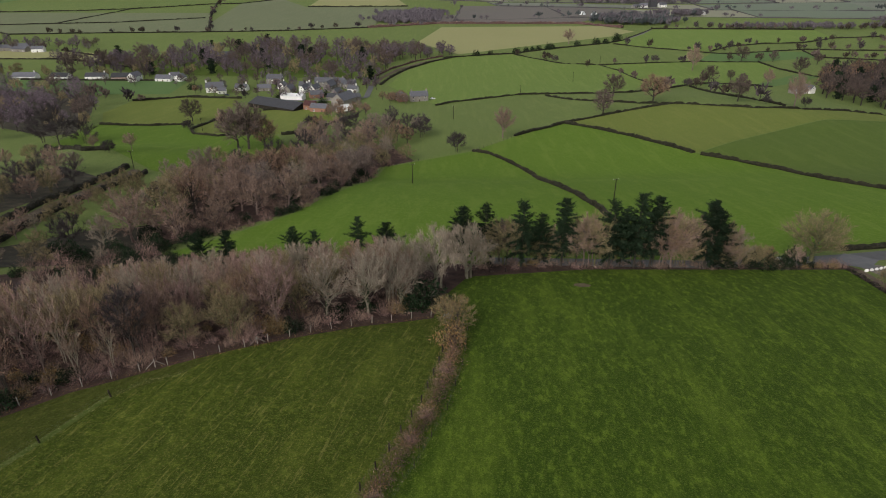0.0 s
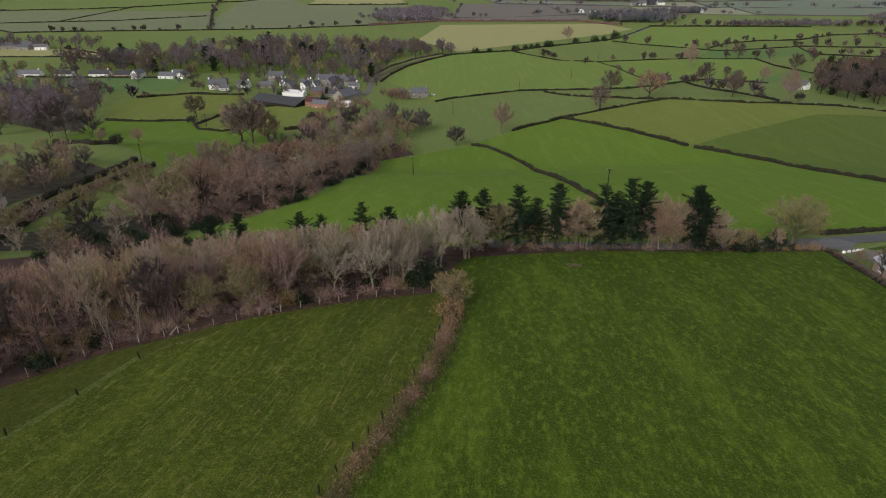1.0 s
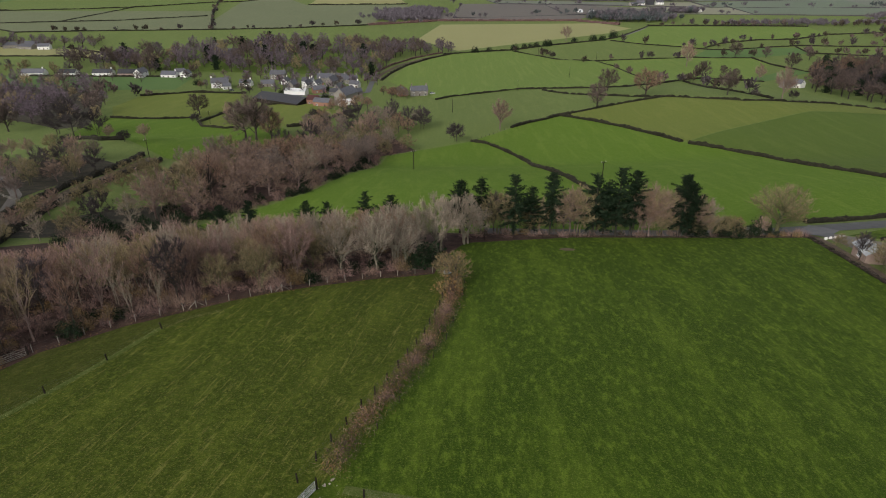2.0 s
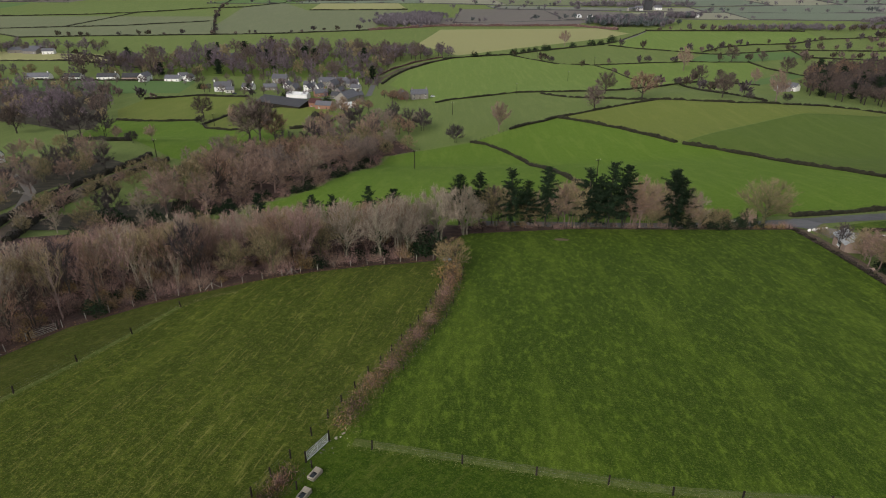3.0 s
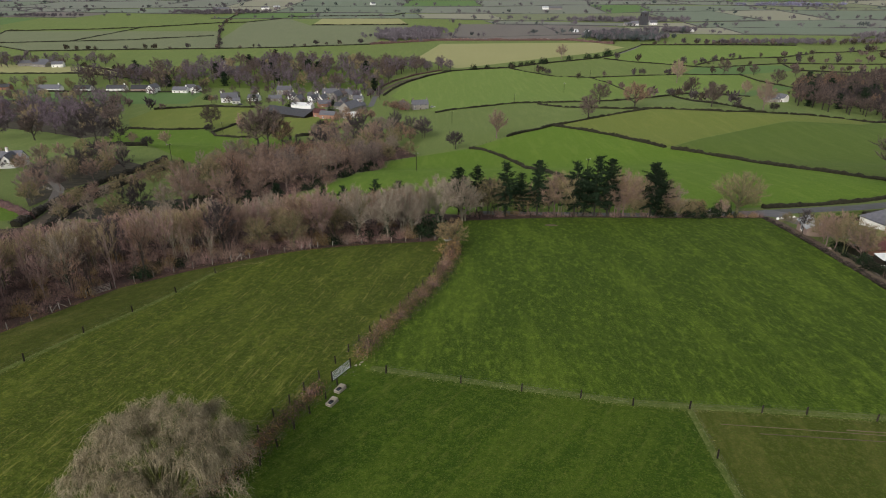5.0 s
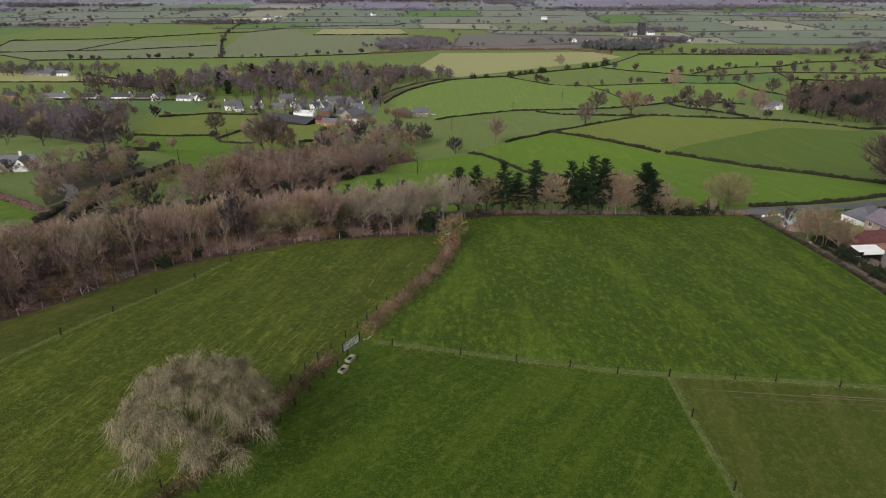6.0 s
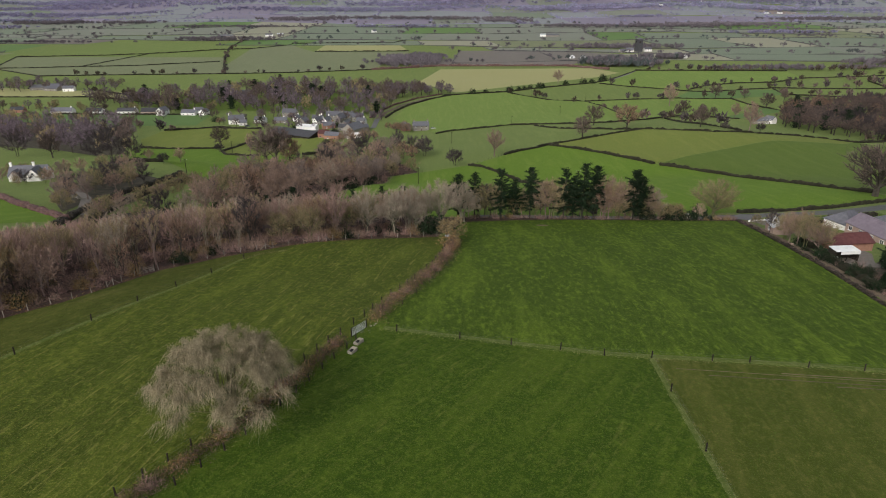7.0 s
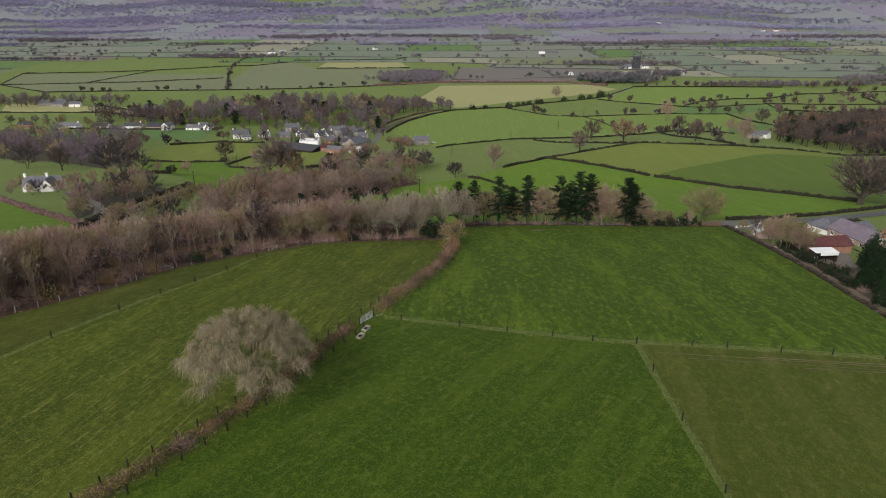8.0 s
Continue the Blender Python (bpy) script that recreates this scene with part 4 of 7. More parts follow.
def grove(places, protos, sizes, label, name="woodland"):
    """Trees too many and too far to tell apart, joined."""
    mats, s = [], Soup()
    for x, y in places:
        big = float(rng.uniform(*sizes))
        m = pose(x, y, lift(x, y) - 0.1, 0, 0, float(rng.uniform(0, 360))) @ Matrix.Diagonal((big, big, big * float(rng.uniform(0.9, 1.15)), 1))
        for soup, mat in SOUPS[protos[int(rng.integers(0, len(protos)))]]:
            if mat not in mats:
                mats.append(mat)
            s.take(soup, m, mats.index(mat))
    return solid(name, s, mats, label, "trees", kind="stuff")


def copse(items, label, name="woodland"):
    """Trees behind the first ones, joined: (plant, x, y, size, squash) each."""
    mats, s = [], Soup()
    for proto, x, y, big, q in items:
        m = pose(x, y, lift(x, y) - 0.1, 0, 0, float(rng.uniform(0, 360))) @ Matrix.Diagonal((big, big, big * q, 1))
        for soup, mat in SOUPS[proto]:
            if mat not in mats:
                mats.append(mat)
            s.take(soup, m, mats.index(mat))
    return solid(name, s, mats, label, "trees", kind="stuff")


# the near wood behind the wire fence
BEHIND = []
NEAR_WOOD = [(-92, -30), (-76, -18), (-63, 0), (-57, 8), (-52.5, 18), (-48, 28.5), (-40, 36.5), (-30, 42), (-18, 48.5), (-6, 58), (4, 63), (8, 76), (-12, 88), (-40, 96), (-62, 98), (-84, 70), (-112, 36)]
WOOD_EDGE = [(-92, -30), (-76, -18), (-62, 0), (-56, 8), (-51.5, 18), (-47, 28.5), (-39.5, 36.2), (-30, 41.6), (-18, 48.2), (-8, 56), (4, 62), (8, 78), (-10, 74), (-22, 62), (-36, 55), (-50, 46), (-62, 30), (-68, 14), (-76, 2), (-92, -12)]


def height_limit(x, y):
    """The wood's canopy sinks with the land, away from the field and down the slope."""
    tall = min(12.5 - 0.215 * (y - 45) + 0.07 * (x + 60), 9 + 0.16 * (x + 65) - 0.1 * (y - 30))
    return max(tall, 5.5 if y < 25 else 0)


for x, y in scatter(NEAR_WOOD, 4.4, 61):
    k = rng.choice([0, 0, 0, 1, 1, 2, 3, 3, 3, 4, 4, 4, 5, 6])
    size = min(rng.uniform(0.75, 1.15), height_limit(x, y) / 11.0)
    if size > 0.35 and rng.random() < (0.6 if x < -30 else 0.95):
        if inside(x, y, WOOD_EDGE):
            stand(NEAR[k], x, y, size, rng.uniform(0, 360), group="trees of the near wood")
        else:
            BEHIND.append((NEAR[k], x, y, size, 1.0))
for x, y in scatter([(-92, -30), (-76, -18), (-62, 0), (-56, 8), (-51.5, 18), (-47, 28.5), (-39.5, 36.2), (-30, 41.6), (-27, 50), (-40, 70), (-64, 70), (-84, 50), (-104, 20)], 3.2, 261, 0.85):
    size = min(rng.uniform(0.75, 1.08), height_limit(x, y) / 10.5)
    k = rng.choice([0, 0, 1, 1, 2, 3])
    if size > 0.35:
        if inside(x, y, WOOD_EDGE):
            stand(SLIM[k], x, y, size, rng.uniform(0, 360), group="trees of the near wood")
        else:
            BEHIND.append((SLIM[k], x, y, size, 1.0))
copse([(BUSH[rng.choice([0, 0, 0, 3, 3, 2])], x, y, rng.uniform(0.45, 0.95), 1.0) for x, y in scatter(WOOD_EDGE, 2.0, 262, 0.9)], "brown brambles and saplings under the wood's edge", "undergrowth")
copse(BEHIND, "leafless brown trees deeper in the near wood")
for x, y in scatter([(-78, 84), (-66, 80), (-50, 84), (-44, 94), (-56, 106), (-70, 112), (-84, 104)], 4.2, 161, 0.9):
    stand(BUSH[rng.choice([1, 3, 0])], x, y, rng.uniform(0.9, 1.6), rng.uniform(0, 360), group="dark bushes in the hollow")
for x, y in scatter([(-84, -32), (-75, -19), (-61.5, -1), (-55, 8), (-50.5, 17), (-46.5, 27.5), (-38.5, 35.5), (-29, 40.8), (-17, 47.8), (-5, 57), (3, 62), (2, 65), (-19, 52), (-40, 41), (-52, 28), (-62, 10), (-80, -12)], 2.1, 62, 0.9):
    stand(BUSH[rng.choice([0, 0, 0, 3, 3, 3, 2, 1])], x, y, rng.uniform(0.5, 1.0), rng.uniform(0, 360), group="undergrowth along the wood's edge")
for x, y, s in ((0.5, 68, 0.95), (9, 75, 1.0), (15, 81, 0.9), (-20, 64, 0.78)):
    stand(PALE_BIG, x, y, s, x * 40, group="trees of the near wood")
for x, y, k, s in ((-43, 93, 2, 0.62), (-31.7, 80, 1, 0.76), (-24, 100, 2, 0.56), (-9.4, 101, 3, 0.62), (-16, 86, 0, 0.62), (-2, 92, 2, 0.7)):
    stand(FIRS[k % 3], x, y, s, x * 31, group="dark conifers in the near wood")
for x, y, s in ((7, 66, 2.0), (4.5, 64, 1.1), (-3, 62.5, 0.9), (-7, 61, 0.8)):
    stand(BUSH[1], x, y, s, x * 50, group="dark evergreen bushes in the near wood")
# the row along the top of the lush field
for x, y, k, s in ((26.5, 89, 0, 1.0), (30.5, 90.5, 2, 0.85), (35.2, 90, 1, 1.05), (45, 89, 0, 1.02), (48, 91, 2, 0.95), (50.5, 89.6, 0, 1.12), (54, 89.8, 1, 1.1), (65.5, 89.5, 0, 1.0), (67.5, 90.5, 2, 0.95), (66.8, 92.5, 1, 1.02)):
    stand(FIRS[k], x, y, s, x * 37, group="conifers along the top of the field")
stand(FIRS[2], 14, 91, 0.95, 20, group="conifers along the top of the field")
stand(FIRS[0], 19, 92, 0.9, 140, group="conifers along the top of the field")
for i in range(24):
    x = 17.5 + 2.7 * i + float(rng.uniform(-0.8, 0.8))
    stand(NEAR[(0, 4, 5, 1, 4, 2)[i % 6]], x, 91.2 + float(rng.uniform(-0.6, 1.2)), float(rng.uniform(0.6, 0.95)) * (1 if x < 64 else 0.6), x * 77, group="bare trees along the top of the field")
for x, y, k, s in ((39.5, 89.5, 0, 1.15), (42, 90, 4, 1.3), (56.5, 90.5, 6, 1.2), (58.6, 90, 0, 1.25), (61, 90.5, 4, 1.25), (63.4, 91, 0, 1.1), (70, 91, 0, 1.0), (72.5, 91.5, 3, 0.8), (71, 91, 4, 0.75), (23, 90, 4, 1.15), (24, 93, 5, 0.9), (74, 91, 4, 0.6), (37, 93, 4, 0.9), (78, 92, 4, 0.55), (86, 92, 0, 0.5), (62, 92, 4, 0.9)):
    stand(NEAR[k], x, y, s, x * 29, group="bare trees along the top of the field")
for x, y in scatter([(18, 86.5), (66, 88.6), (97, 91.5), (98, 93.5), (66, 90.5), (18, 91)], 2.0, 63, 0.6):
    stand(BUSH[rng.choice([0, 3, 3, 2])], x, y, rng.uniform(0.4, 0.75), rng.uniform(0, 360), group="undergrowth along the top of the field")
for x, y in scatter([(14, 86.5), (40, 89), (66, 90), (97, 92.5), (97, 94.5), (66, 92.5), (18, 93)], 2.4, 64, 0.8):
    stand(BUSH[rng.choice([1, 0, 0, 3])], x, y, rng.uniform(0.35, 0.75), rng.uniform(0, 360), group="undergrowth along the top of the field")
for x, y, s in ((70, 91, 1.3), (79, 91, 1.5), (83, 91, 1.2), (76, 91, 0.9)):
    stand(BUSH[1], x, y, s, x * 20, group="ivy-clad bushes along the road")
for x, y, z in ((71.5, 91.5, 0.62), (75.5, 91.2, 0.7), (80.5, 92, 0.6), (85, 92.6, 0.75), (88.5, 93.5, 0.55)):
    stand(BUSH[1], x, y, z, x * 33, "narrow ivy-covered stump in the roadside hedge", "ivy-clad bushes along the road", squash=2.6)
stand(ROUND, 92, 96, 1.05, 30, "round-headed leafless tree with ivy by the road")
stand(OAK, 168, 135, 1.32, 0)
# the rusty bush at the end of the middle hedge
stand(NEAR[2], 12.2, 54.5, 0.74, 10, "rusty brown bush at the end of the hedge")
stand(NEAR[2], 10.5, 58.5, 0.55, 80, "rusty brown bush beside the wood")
stand(BUSH[2], 11.3, 51, 1.3, 80)

# the wooded dip beyond
DIP = [(-64, 118), (-40, 148), (-27, 198), (-22, 247), (-5, 264), (-20, 300), (-60, 268), (-80, 244), (-88, 205), (-78, 150), (-72, 120)]
copse([(MID[rng.choice([0, 0, 0, 1, 1, 2, 2, 3, 4, 5])], x, y, rng.uniform(0.95, 1.6), rng.uniform(0.85, 1.05)) for x, y in scatter(DIP, 8.0, 64, 0.92)], "leafless trees filling the wooded dip")
grove(scatter(DIP, 7.0, 164, 0.7), [BUSH[1], BUSH[0], BUSH[3], BUSH[1]], (0.9, 1.6), "dark undergrowth in the wooded dip", "undergrowth")
grove(scatter([(-62, 113), (-36, 147), (-23, 198), (-19, 247), (-24, 247), (-30, 198), (-44, 150), (-68, 118)], 4.0, 65, 0.8), [BUSH[0], BUSH[1], BUSH[1], BUSH[3]], (0.8, 1.4), "dark bushes along the knoll", "bushes")
grove(scatter([(-92, 78), (-64, 104), (-84, 104), (-100, 138), (-106, 200), (-112, 200), (-110, 128), (-102, 100)], 6.5, 66, 0.75), [MID[2], MID[2], MID[0], MID[4]], (0.4, 0.65), "low leafless trees beside the sunken lane")
grove(scatter([(-116, 110), (-122, 140), (-122, 200), (-144, 212), (-146, 190), (-140, 160), (-130, 128)], 7.0, 67, 0.95), [MID[5], MID[0], MID[1], MID[2]], (0.7, 1.1), "leafless trees round the white farmhouse")
grove(scatter([(-150, 215), (-195, 205), (-215, 200), (-260, 260), (-230, 250), (-190, 232)], 9.0, 68, 0.75), [MID[0], MID[1], MID[2]], (0.7, 1.0), "leafless trees behind the white farmhouse")
# the dark wood by the meadows, and the village's trees
grove(scatter([(-433, 540), (-275, 500), (-240, 420), (-205, 335), (-215, 318), (-260, 345), (-330, 372), (-440, 420)], 13.0, 69, 0.85), [FAR[2], FAR[3], FAR[1], FAR[0], FAR[1]], (0.8, 1.6), "dark leafless valley wood")
for x, y, s in ((-195, 297, 2.5), (-209, 306, 2.0), (-184, 302, 1.6), (-268, 318, 1.9)):
    stand(MID[5], x, y, s, x * 3, group="large bare trees on the field edge")
VILLAGE_WOOD = [(-384, 691), (-291, 612), (-242, 612), (-150, 606), (-76, 585), (-50, 588), (-45, 720), (-100, 769), (-214, 796), (-300, 760)]
grove(scatter(VILLAGE_WOOD, 11.5, 70, 0.78), [FAR[0], FAR[2], FAR[1], FAR[3], FAR[0], FAR[2]], (0.8, 2.0), "leafless trees behind the village")
for x, y in scatter(VILLAGE_WOOD, 36.0, 74, 0.8):
    stand(FIR_FAR[int(rng.integers(0, 2))], x, y, rng.uniform(0.8, 1.7), rng.uniform(0, 360), group="village conifers")
grove(scatter([(-50, 700), (22, 742), (10, 770), (-100, 800), (-130, 790)], 10.0, 71, 0.95), [FAR[2], FAR[1]], (1.1, 1.6), "leafless trees beside the village lane")
for x, y in ((-28, 470), (-34, 478), (-22, 468), (-40, 486), (-70, 455), (-86, 470), (-165, 520), (-128, 505), (-145, 560), (-92, 512), (-205, 520), (-215, 540)):
    k = int(abs(x)) % 3
    stand((PINE, MID[3], BUSH[1])[k], x, y, (0.6, 0.8, 2.2)[k], x * 7, group="village trees")
grove(scatter([(-75, 300), (-50, 292), (-5, 300), (8, 330), (-20, 350), (-70, 330)], 9.0, 72, 0.95), [MID[0], MID[1], MID[3], MID[5]], (1.0, 1.4), "leafless trees below the knoll")
RIGHT_WOOD = [(317, 486), (324, 412), (342, 380), (420, 420), (526, 644), (462, 644), (380, 600)]
grove(scatter(RIGHT_WOOD, 10.0, 73, 0.95), [FAR[2], FAR[2], MID[3], MID[5]], (1.1, 1.8), "leafless brown trees round the far house")
for x, y in scatter([(322, 486), (330, 440), (390, 470), (420, 560), (380, 590)], 19.0, 75, 0.7):
    stand(FIR_FAR[int(rng.integers(0, 2))], x, y, rng.uniform(1.0, 1.5), rng.uniform(0, 360), group="dark conifers round the far house")
grove(scatter([(-560, 760), (-470, 800), (-430, 780), (-440, 830), (-620, 830), (-640, 790)], 11, 76, 0.9), [FAR[2], FAR[1], FAR[0]], (0.8, 1.3), "leafless trees round the hill farm")
grove(scatter([(-470, 600), (-380, 597), (-300, 594), (-235, 592), (-240, 606), (-330, 610), (-470, 625)], 10, 77, 0.8), [FAR[2], FAR[0], FAR[3]], (0.7, 1.2), "leafless garden trees behind the bungalows")
grove(scatter([(-430, 560), (-300, 560), (-225, 575), (-225, 555), (-300, 545), (-430, 540)], 10, 78, 0.5), [FAR[2], FAR[0]], (0.5, 0.9), "leafless trees along the paddock")
grove(scatter([(-210, 515), (-150, 500), (-70, 480), (-50, 540), (-60, 580), (-150, 598), (-210, 600)], 12, 79, 0.8), [FAR[2], FAR[1], FAR[0]], (0.6, 1.1), "leafless trees between the village houses")
grove(scatter([(-70, 450), (-45, 440), (-40, 420), (-55, 400), (-75, 410)], 8, 80, 0.9), [MID[1], MID[3]], (0.7, 1.0), "leafless trees below the village")
grove(scatter([(-40, 465), (-20, 462), (-16, 474), (-36, 490)], 6, 83, 0.9), [MID[3], MID[1]], (0.7, 1.0), "rust-brown trees beside the farmhouse")
grove(scatter([(-330, 600), (-300, 640), (-380, 690), (-420, 690), (-400, 640)], 12, 84, 0.8), [FAR[2], FAR[0]], (1.2, 1.8), "dark leafless trees above the bungalows")
grove(scatter([(-105, 108), (-72, 112), (-80, 150), (-90, 200), (-98, 215), (-104, 190), (-100, 140)], 7.0, 85, 0.8), [MID[2], MID[2], MID[4], MID[5]], (0.5, 0.9), "olive-brown leafless trees beside the lane")
for x, y, s in ((-84, 108, 1.5), (-78, 104, 1.8), (-72, 112, 1.4), (-70, 126, 1.6), (-66, 120, 1.3), (-62, 112, 1.5), (-56, 130, 1.4), (-50, 138, 1.3)):
    stand(BUSH[1 if x < -60 else 0], x, y, s, x * 17, group="dark bushes in the hollow")
# single field trees
for x, y, k, s, q in ((43, 314, 4, 1.15, 1), (17, 282, 2, 0.85, 1.1), (110, 364, 0, 1.15, 1), (138, 450, 0, 1.2, 1), (149, 390, 3, 1.35, 1), (226, 537, 2, 0.7, 1), (255, 562, 0, 1.2, 1), (200, 379, 1, 1.15, 1),
                      (286, 588, 0, 0.7, 1), (288, 565, 0, 0.7, 1), (303, 549, 4, 0.9, 1.2), (216, 374, 2, 0.5, 1), (269, 643, 4, 1.4, 1.2), (246, 697, 2, 0.8, 1), (135, 701, 2, 0.7, 1), (349, 710, 0, 1.2, 1),
                      (383, 706, 0, 0.9, 1), (373, 628, 0, 1.2, 1), (424, 689, 1, 0.9, 1), (233, 371, 4, 1.2, 1.2), (248, 385, 2, 0.6, 1), (176, 844, 4, 1.3, 1), (-162, 396, 0, 1.1, 1), (-138, 240, 2, 0.7, 1),
                      (-135, 254, 4, 0.7, 1), (-148, 246, 4, 0.6, 1), (-92, 290, 1, 1.75, 1), (-99, 294, 0, 1.5, 1), (-84, 292, 3, 1.2, 1), (-124, 345, 4, 0.7, 1.4), (-150, 358, 2, 0.6, 1), (-72, 356, 2, 0.8, 1), (-242, 313, 1, 1.2, 1)):
    stand(SINGLE[k], x, y, s * (1.45 if y > 260 else 1.1), x * 13 + y, squash=q, group="trees standing in fields and hedges")
for x, y, s in ((49, 746, 2.4), (66, 756, 1.8), (98, 765, 2.6), (113, 784, 1.8), (121, 789, 1.8), (129, 794, 2.0), (142, 798, 2.6), (147, 803, 2.4), (184, 828, 2.4), (213, 844, 2.8), (226, 849, 2.4), (248, 876, 3.4)):
    stand(BUSH[1], x, y, s, x * 11, group="dark shrubs along the yellow field", squash=1.2)
# the garden at the road
EVERGREEN = shrub_thing("evergreen_tree", shrub(55, 8.0, 3.4, None, 400, 6000, 0.05), BARK, LEAF_DARK, "large dense dark evergreen garden tree")
for x, y, s in ((111, 43, 1.0), (103.5, 31, 0.7), (110, 33, 1.0), (104.5, 25, 0.7), (114, 38, 1.1), (102.5, 19, 0.65), (113, 27, 1.0), (108, 20, 0.8), (102, 12, 0.65), (99.6, 29.5, 0.5), (100, 23, 0.5)):
    stand(EVERGREEN, x, y, s, x * 23, group="dark garden evergreens")
PROTOS.append(EVERGREEN)
for x, y, k, z in ((107, 39, 2, 0.62), (112, 36, 0, 0.66), (104.5, 33, 2, 0.5), (109, 29, 1, 0.6), (105.5, 24, 2, 0.5)):
    stand(FIRS[k], x, y, z, x * 57, group="dark garden evergreens")
for x, y, k, s in ((98.6, 58, 4, 1.0), (101, 54.5, 4, 0.85), (97.5, 63, 0, 0.75), (98.4, 61, 0, 0.9), (98.2, 66.5, 4, 0.8), (104, 60, 1, 0.6), (99.5, 54, 0, 0.7), (99.5, 67, 1, 0.5), (98.2, 74, 5, 0.6), (103, 66, 4, 0.7), (101, 78, 4, 0.5), (97.4, 80, 4, 0.45)):
    stand(NEAR[k], x, y, s, x * 19, group="bare garden trees by the field hedge")
for x, y in scatter([(97.4, 62), (97, 50), (96.4, 36), (95.4, 20), (93.6, 2), (103, 2), (108, 20), (104, 36), (99, 50), (101, 62)], 2.3, 95, 0.95):
    stand(BUSH[1 if rng.random() < 0.85 else 0], x, y, rng.uniform(0.5, 1.05), rng.uniform(0, 360), group="scrub beside the stony track")

# the pale willow on the middle hedge
def willow_tree(seed, h, r):
    """A weeping willow: arching mossy limbs that carry a dome of hanging twigs."""
    rng = np.random.default_rng(seed)
    wood, haze = Soup(), Soup()
    wood.tube([(0, 0, -0.4), (0.15, 0.1, 1.2), (0.1, 0.3, 2.6)], [0.55, 0.42, 0.34], 8)
    t = np.linspace(0, 1, 8)
    for i in range(72):
        az, q = i * 2.4 + rng.normal() * 0.2, ((i + 0.5) / 72) ** 0.6
        reach = r * (0.1 + 0.86 * q)
        foot = np.array([0.12 * math.cos(az), 0.3 + 0.12 * math.sin(az), rng.uniform(1.0, 2.6)])
        top = h * (0.24 + 0.72 * math.sqrt(1 - (reach / r) ** 2)) * rng.uniform(0.92, 1.02)
        tip = np.array([math.cos(az) * reach, math.sin(az) * reach, top * 0.97])
        mid = np.array([math.cos(az) * reach * 0.55, math.sin(az) * reach * 0.55, top * 1.08])
        limb = (1 - t[:, None]) ** 2 * foot + 2 * (t * (1 - t))[:, None] * mid + (t * t)[:, None] * tip
        limb[1:-1] += rng.normal(size=(6, 3)) * 0.16
        thick = rng.uniform(0.11, 0.2) if i % 5 == 0 else rng.uniform(0.03, 0.06)
        wood.tube(limb, thick * np.array([1.2, 1, 0.8, 0.62, 0.46, 0.32, 0.2, 0.1]), 4, False)
        for j in range(11):
            p = rng.uniform(0.45, 1.0)
            b = np.array([np.interp(p, t, limb[:, k]) for k in range(3)])
            a2 = az + rng.normal() * 0.9
            ln = rng.uniform(0.7, 1.9)
            out = np.array([math.cos(a2), math.sin(a2), 0.5])
            e = b + out * ln * (0.75, 0.75, 0.35) + (0, 0, rng.uniform(-0.3, 0.25))
            wood.tube([b, (b + e) / 2 + (0, 0, 0.25 * ln), e], [0.028, 0.02, 0.008], 3, False)
            n = 30
            s = rng.uniform(0.15, 1.0, n)[:, None]
            base = b * (1 - s) + e * s + (0, 0, 0.18) + rng.normal(size=(n, 3)) * 0.1
            way = out * rng.uniform(0.2, 1.0, (n, 1)) + rng.normal(size=(n, 3)) * 0.45 + (0, 0, -0.1)
            fall = rng.uniform(0.35, 1.0, n)
            haze.slivers(base, way, fall * 0.85, 0.03, rng)
            drop = base + unit(way) * fall[:, None] * 0.75
            low = p > 0.6
            haze.slivers(drop, rng.normal(size=(n, 3)) * (0.4, 0.4, 0.2) + out * (0.35, 0.35, 0) - (0, 0, 0.9), rng.uniform(0.3, 2.6 if q > 0.6 and low else 0.9, n), 0.028, rng)
    return wood, haze, Soup(), Soup()


willow = tree_thing("willow_tree", willow_tree(81, 12.9, 8.3), BARK_MOSSY, TWIG_WILLOW, LEAF_RUST, "broad pale leafless willow with drooping twigs")
willow.matrix_basis = pose(-15.0, -26.3, lift(-15.0, -26.3) - 0.1, 0, 0, 40)


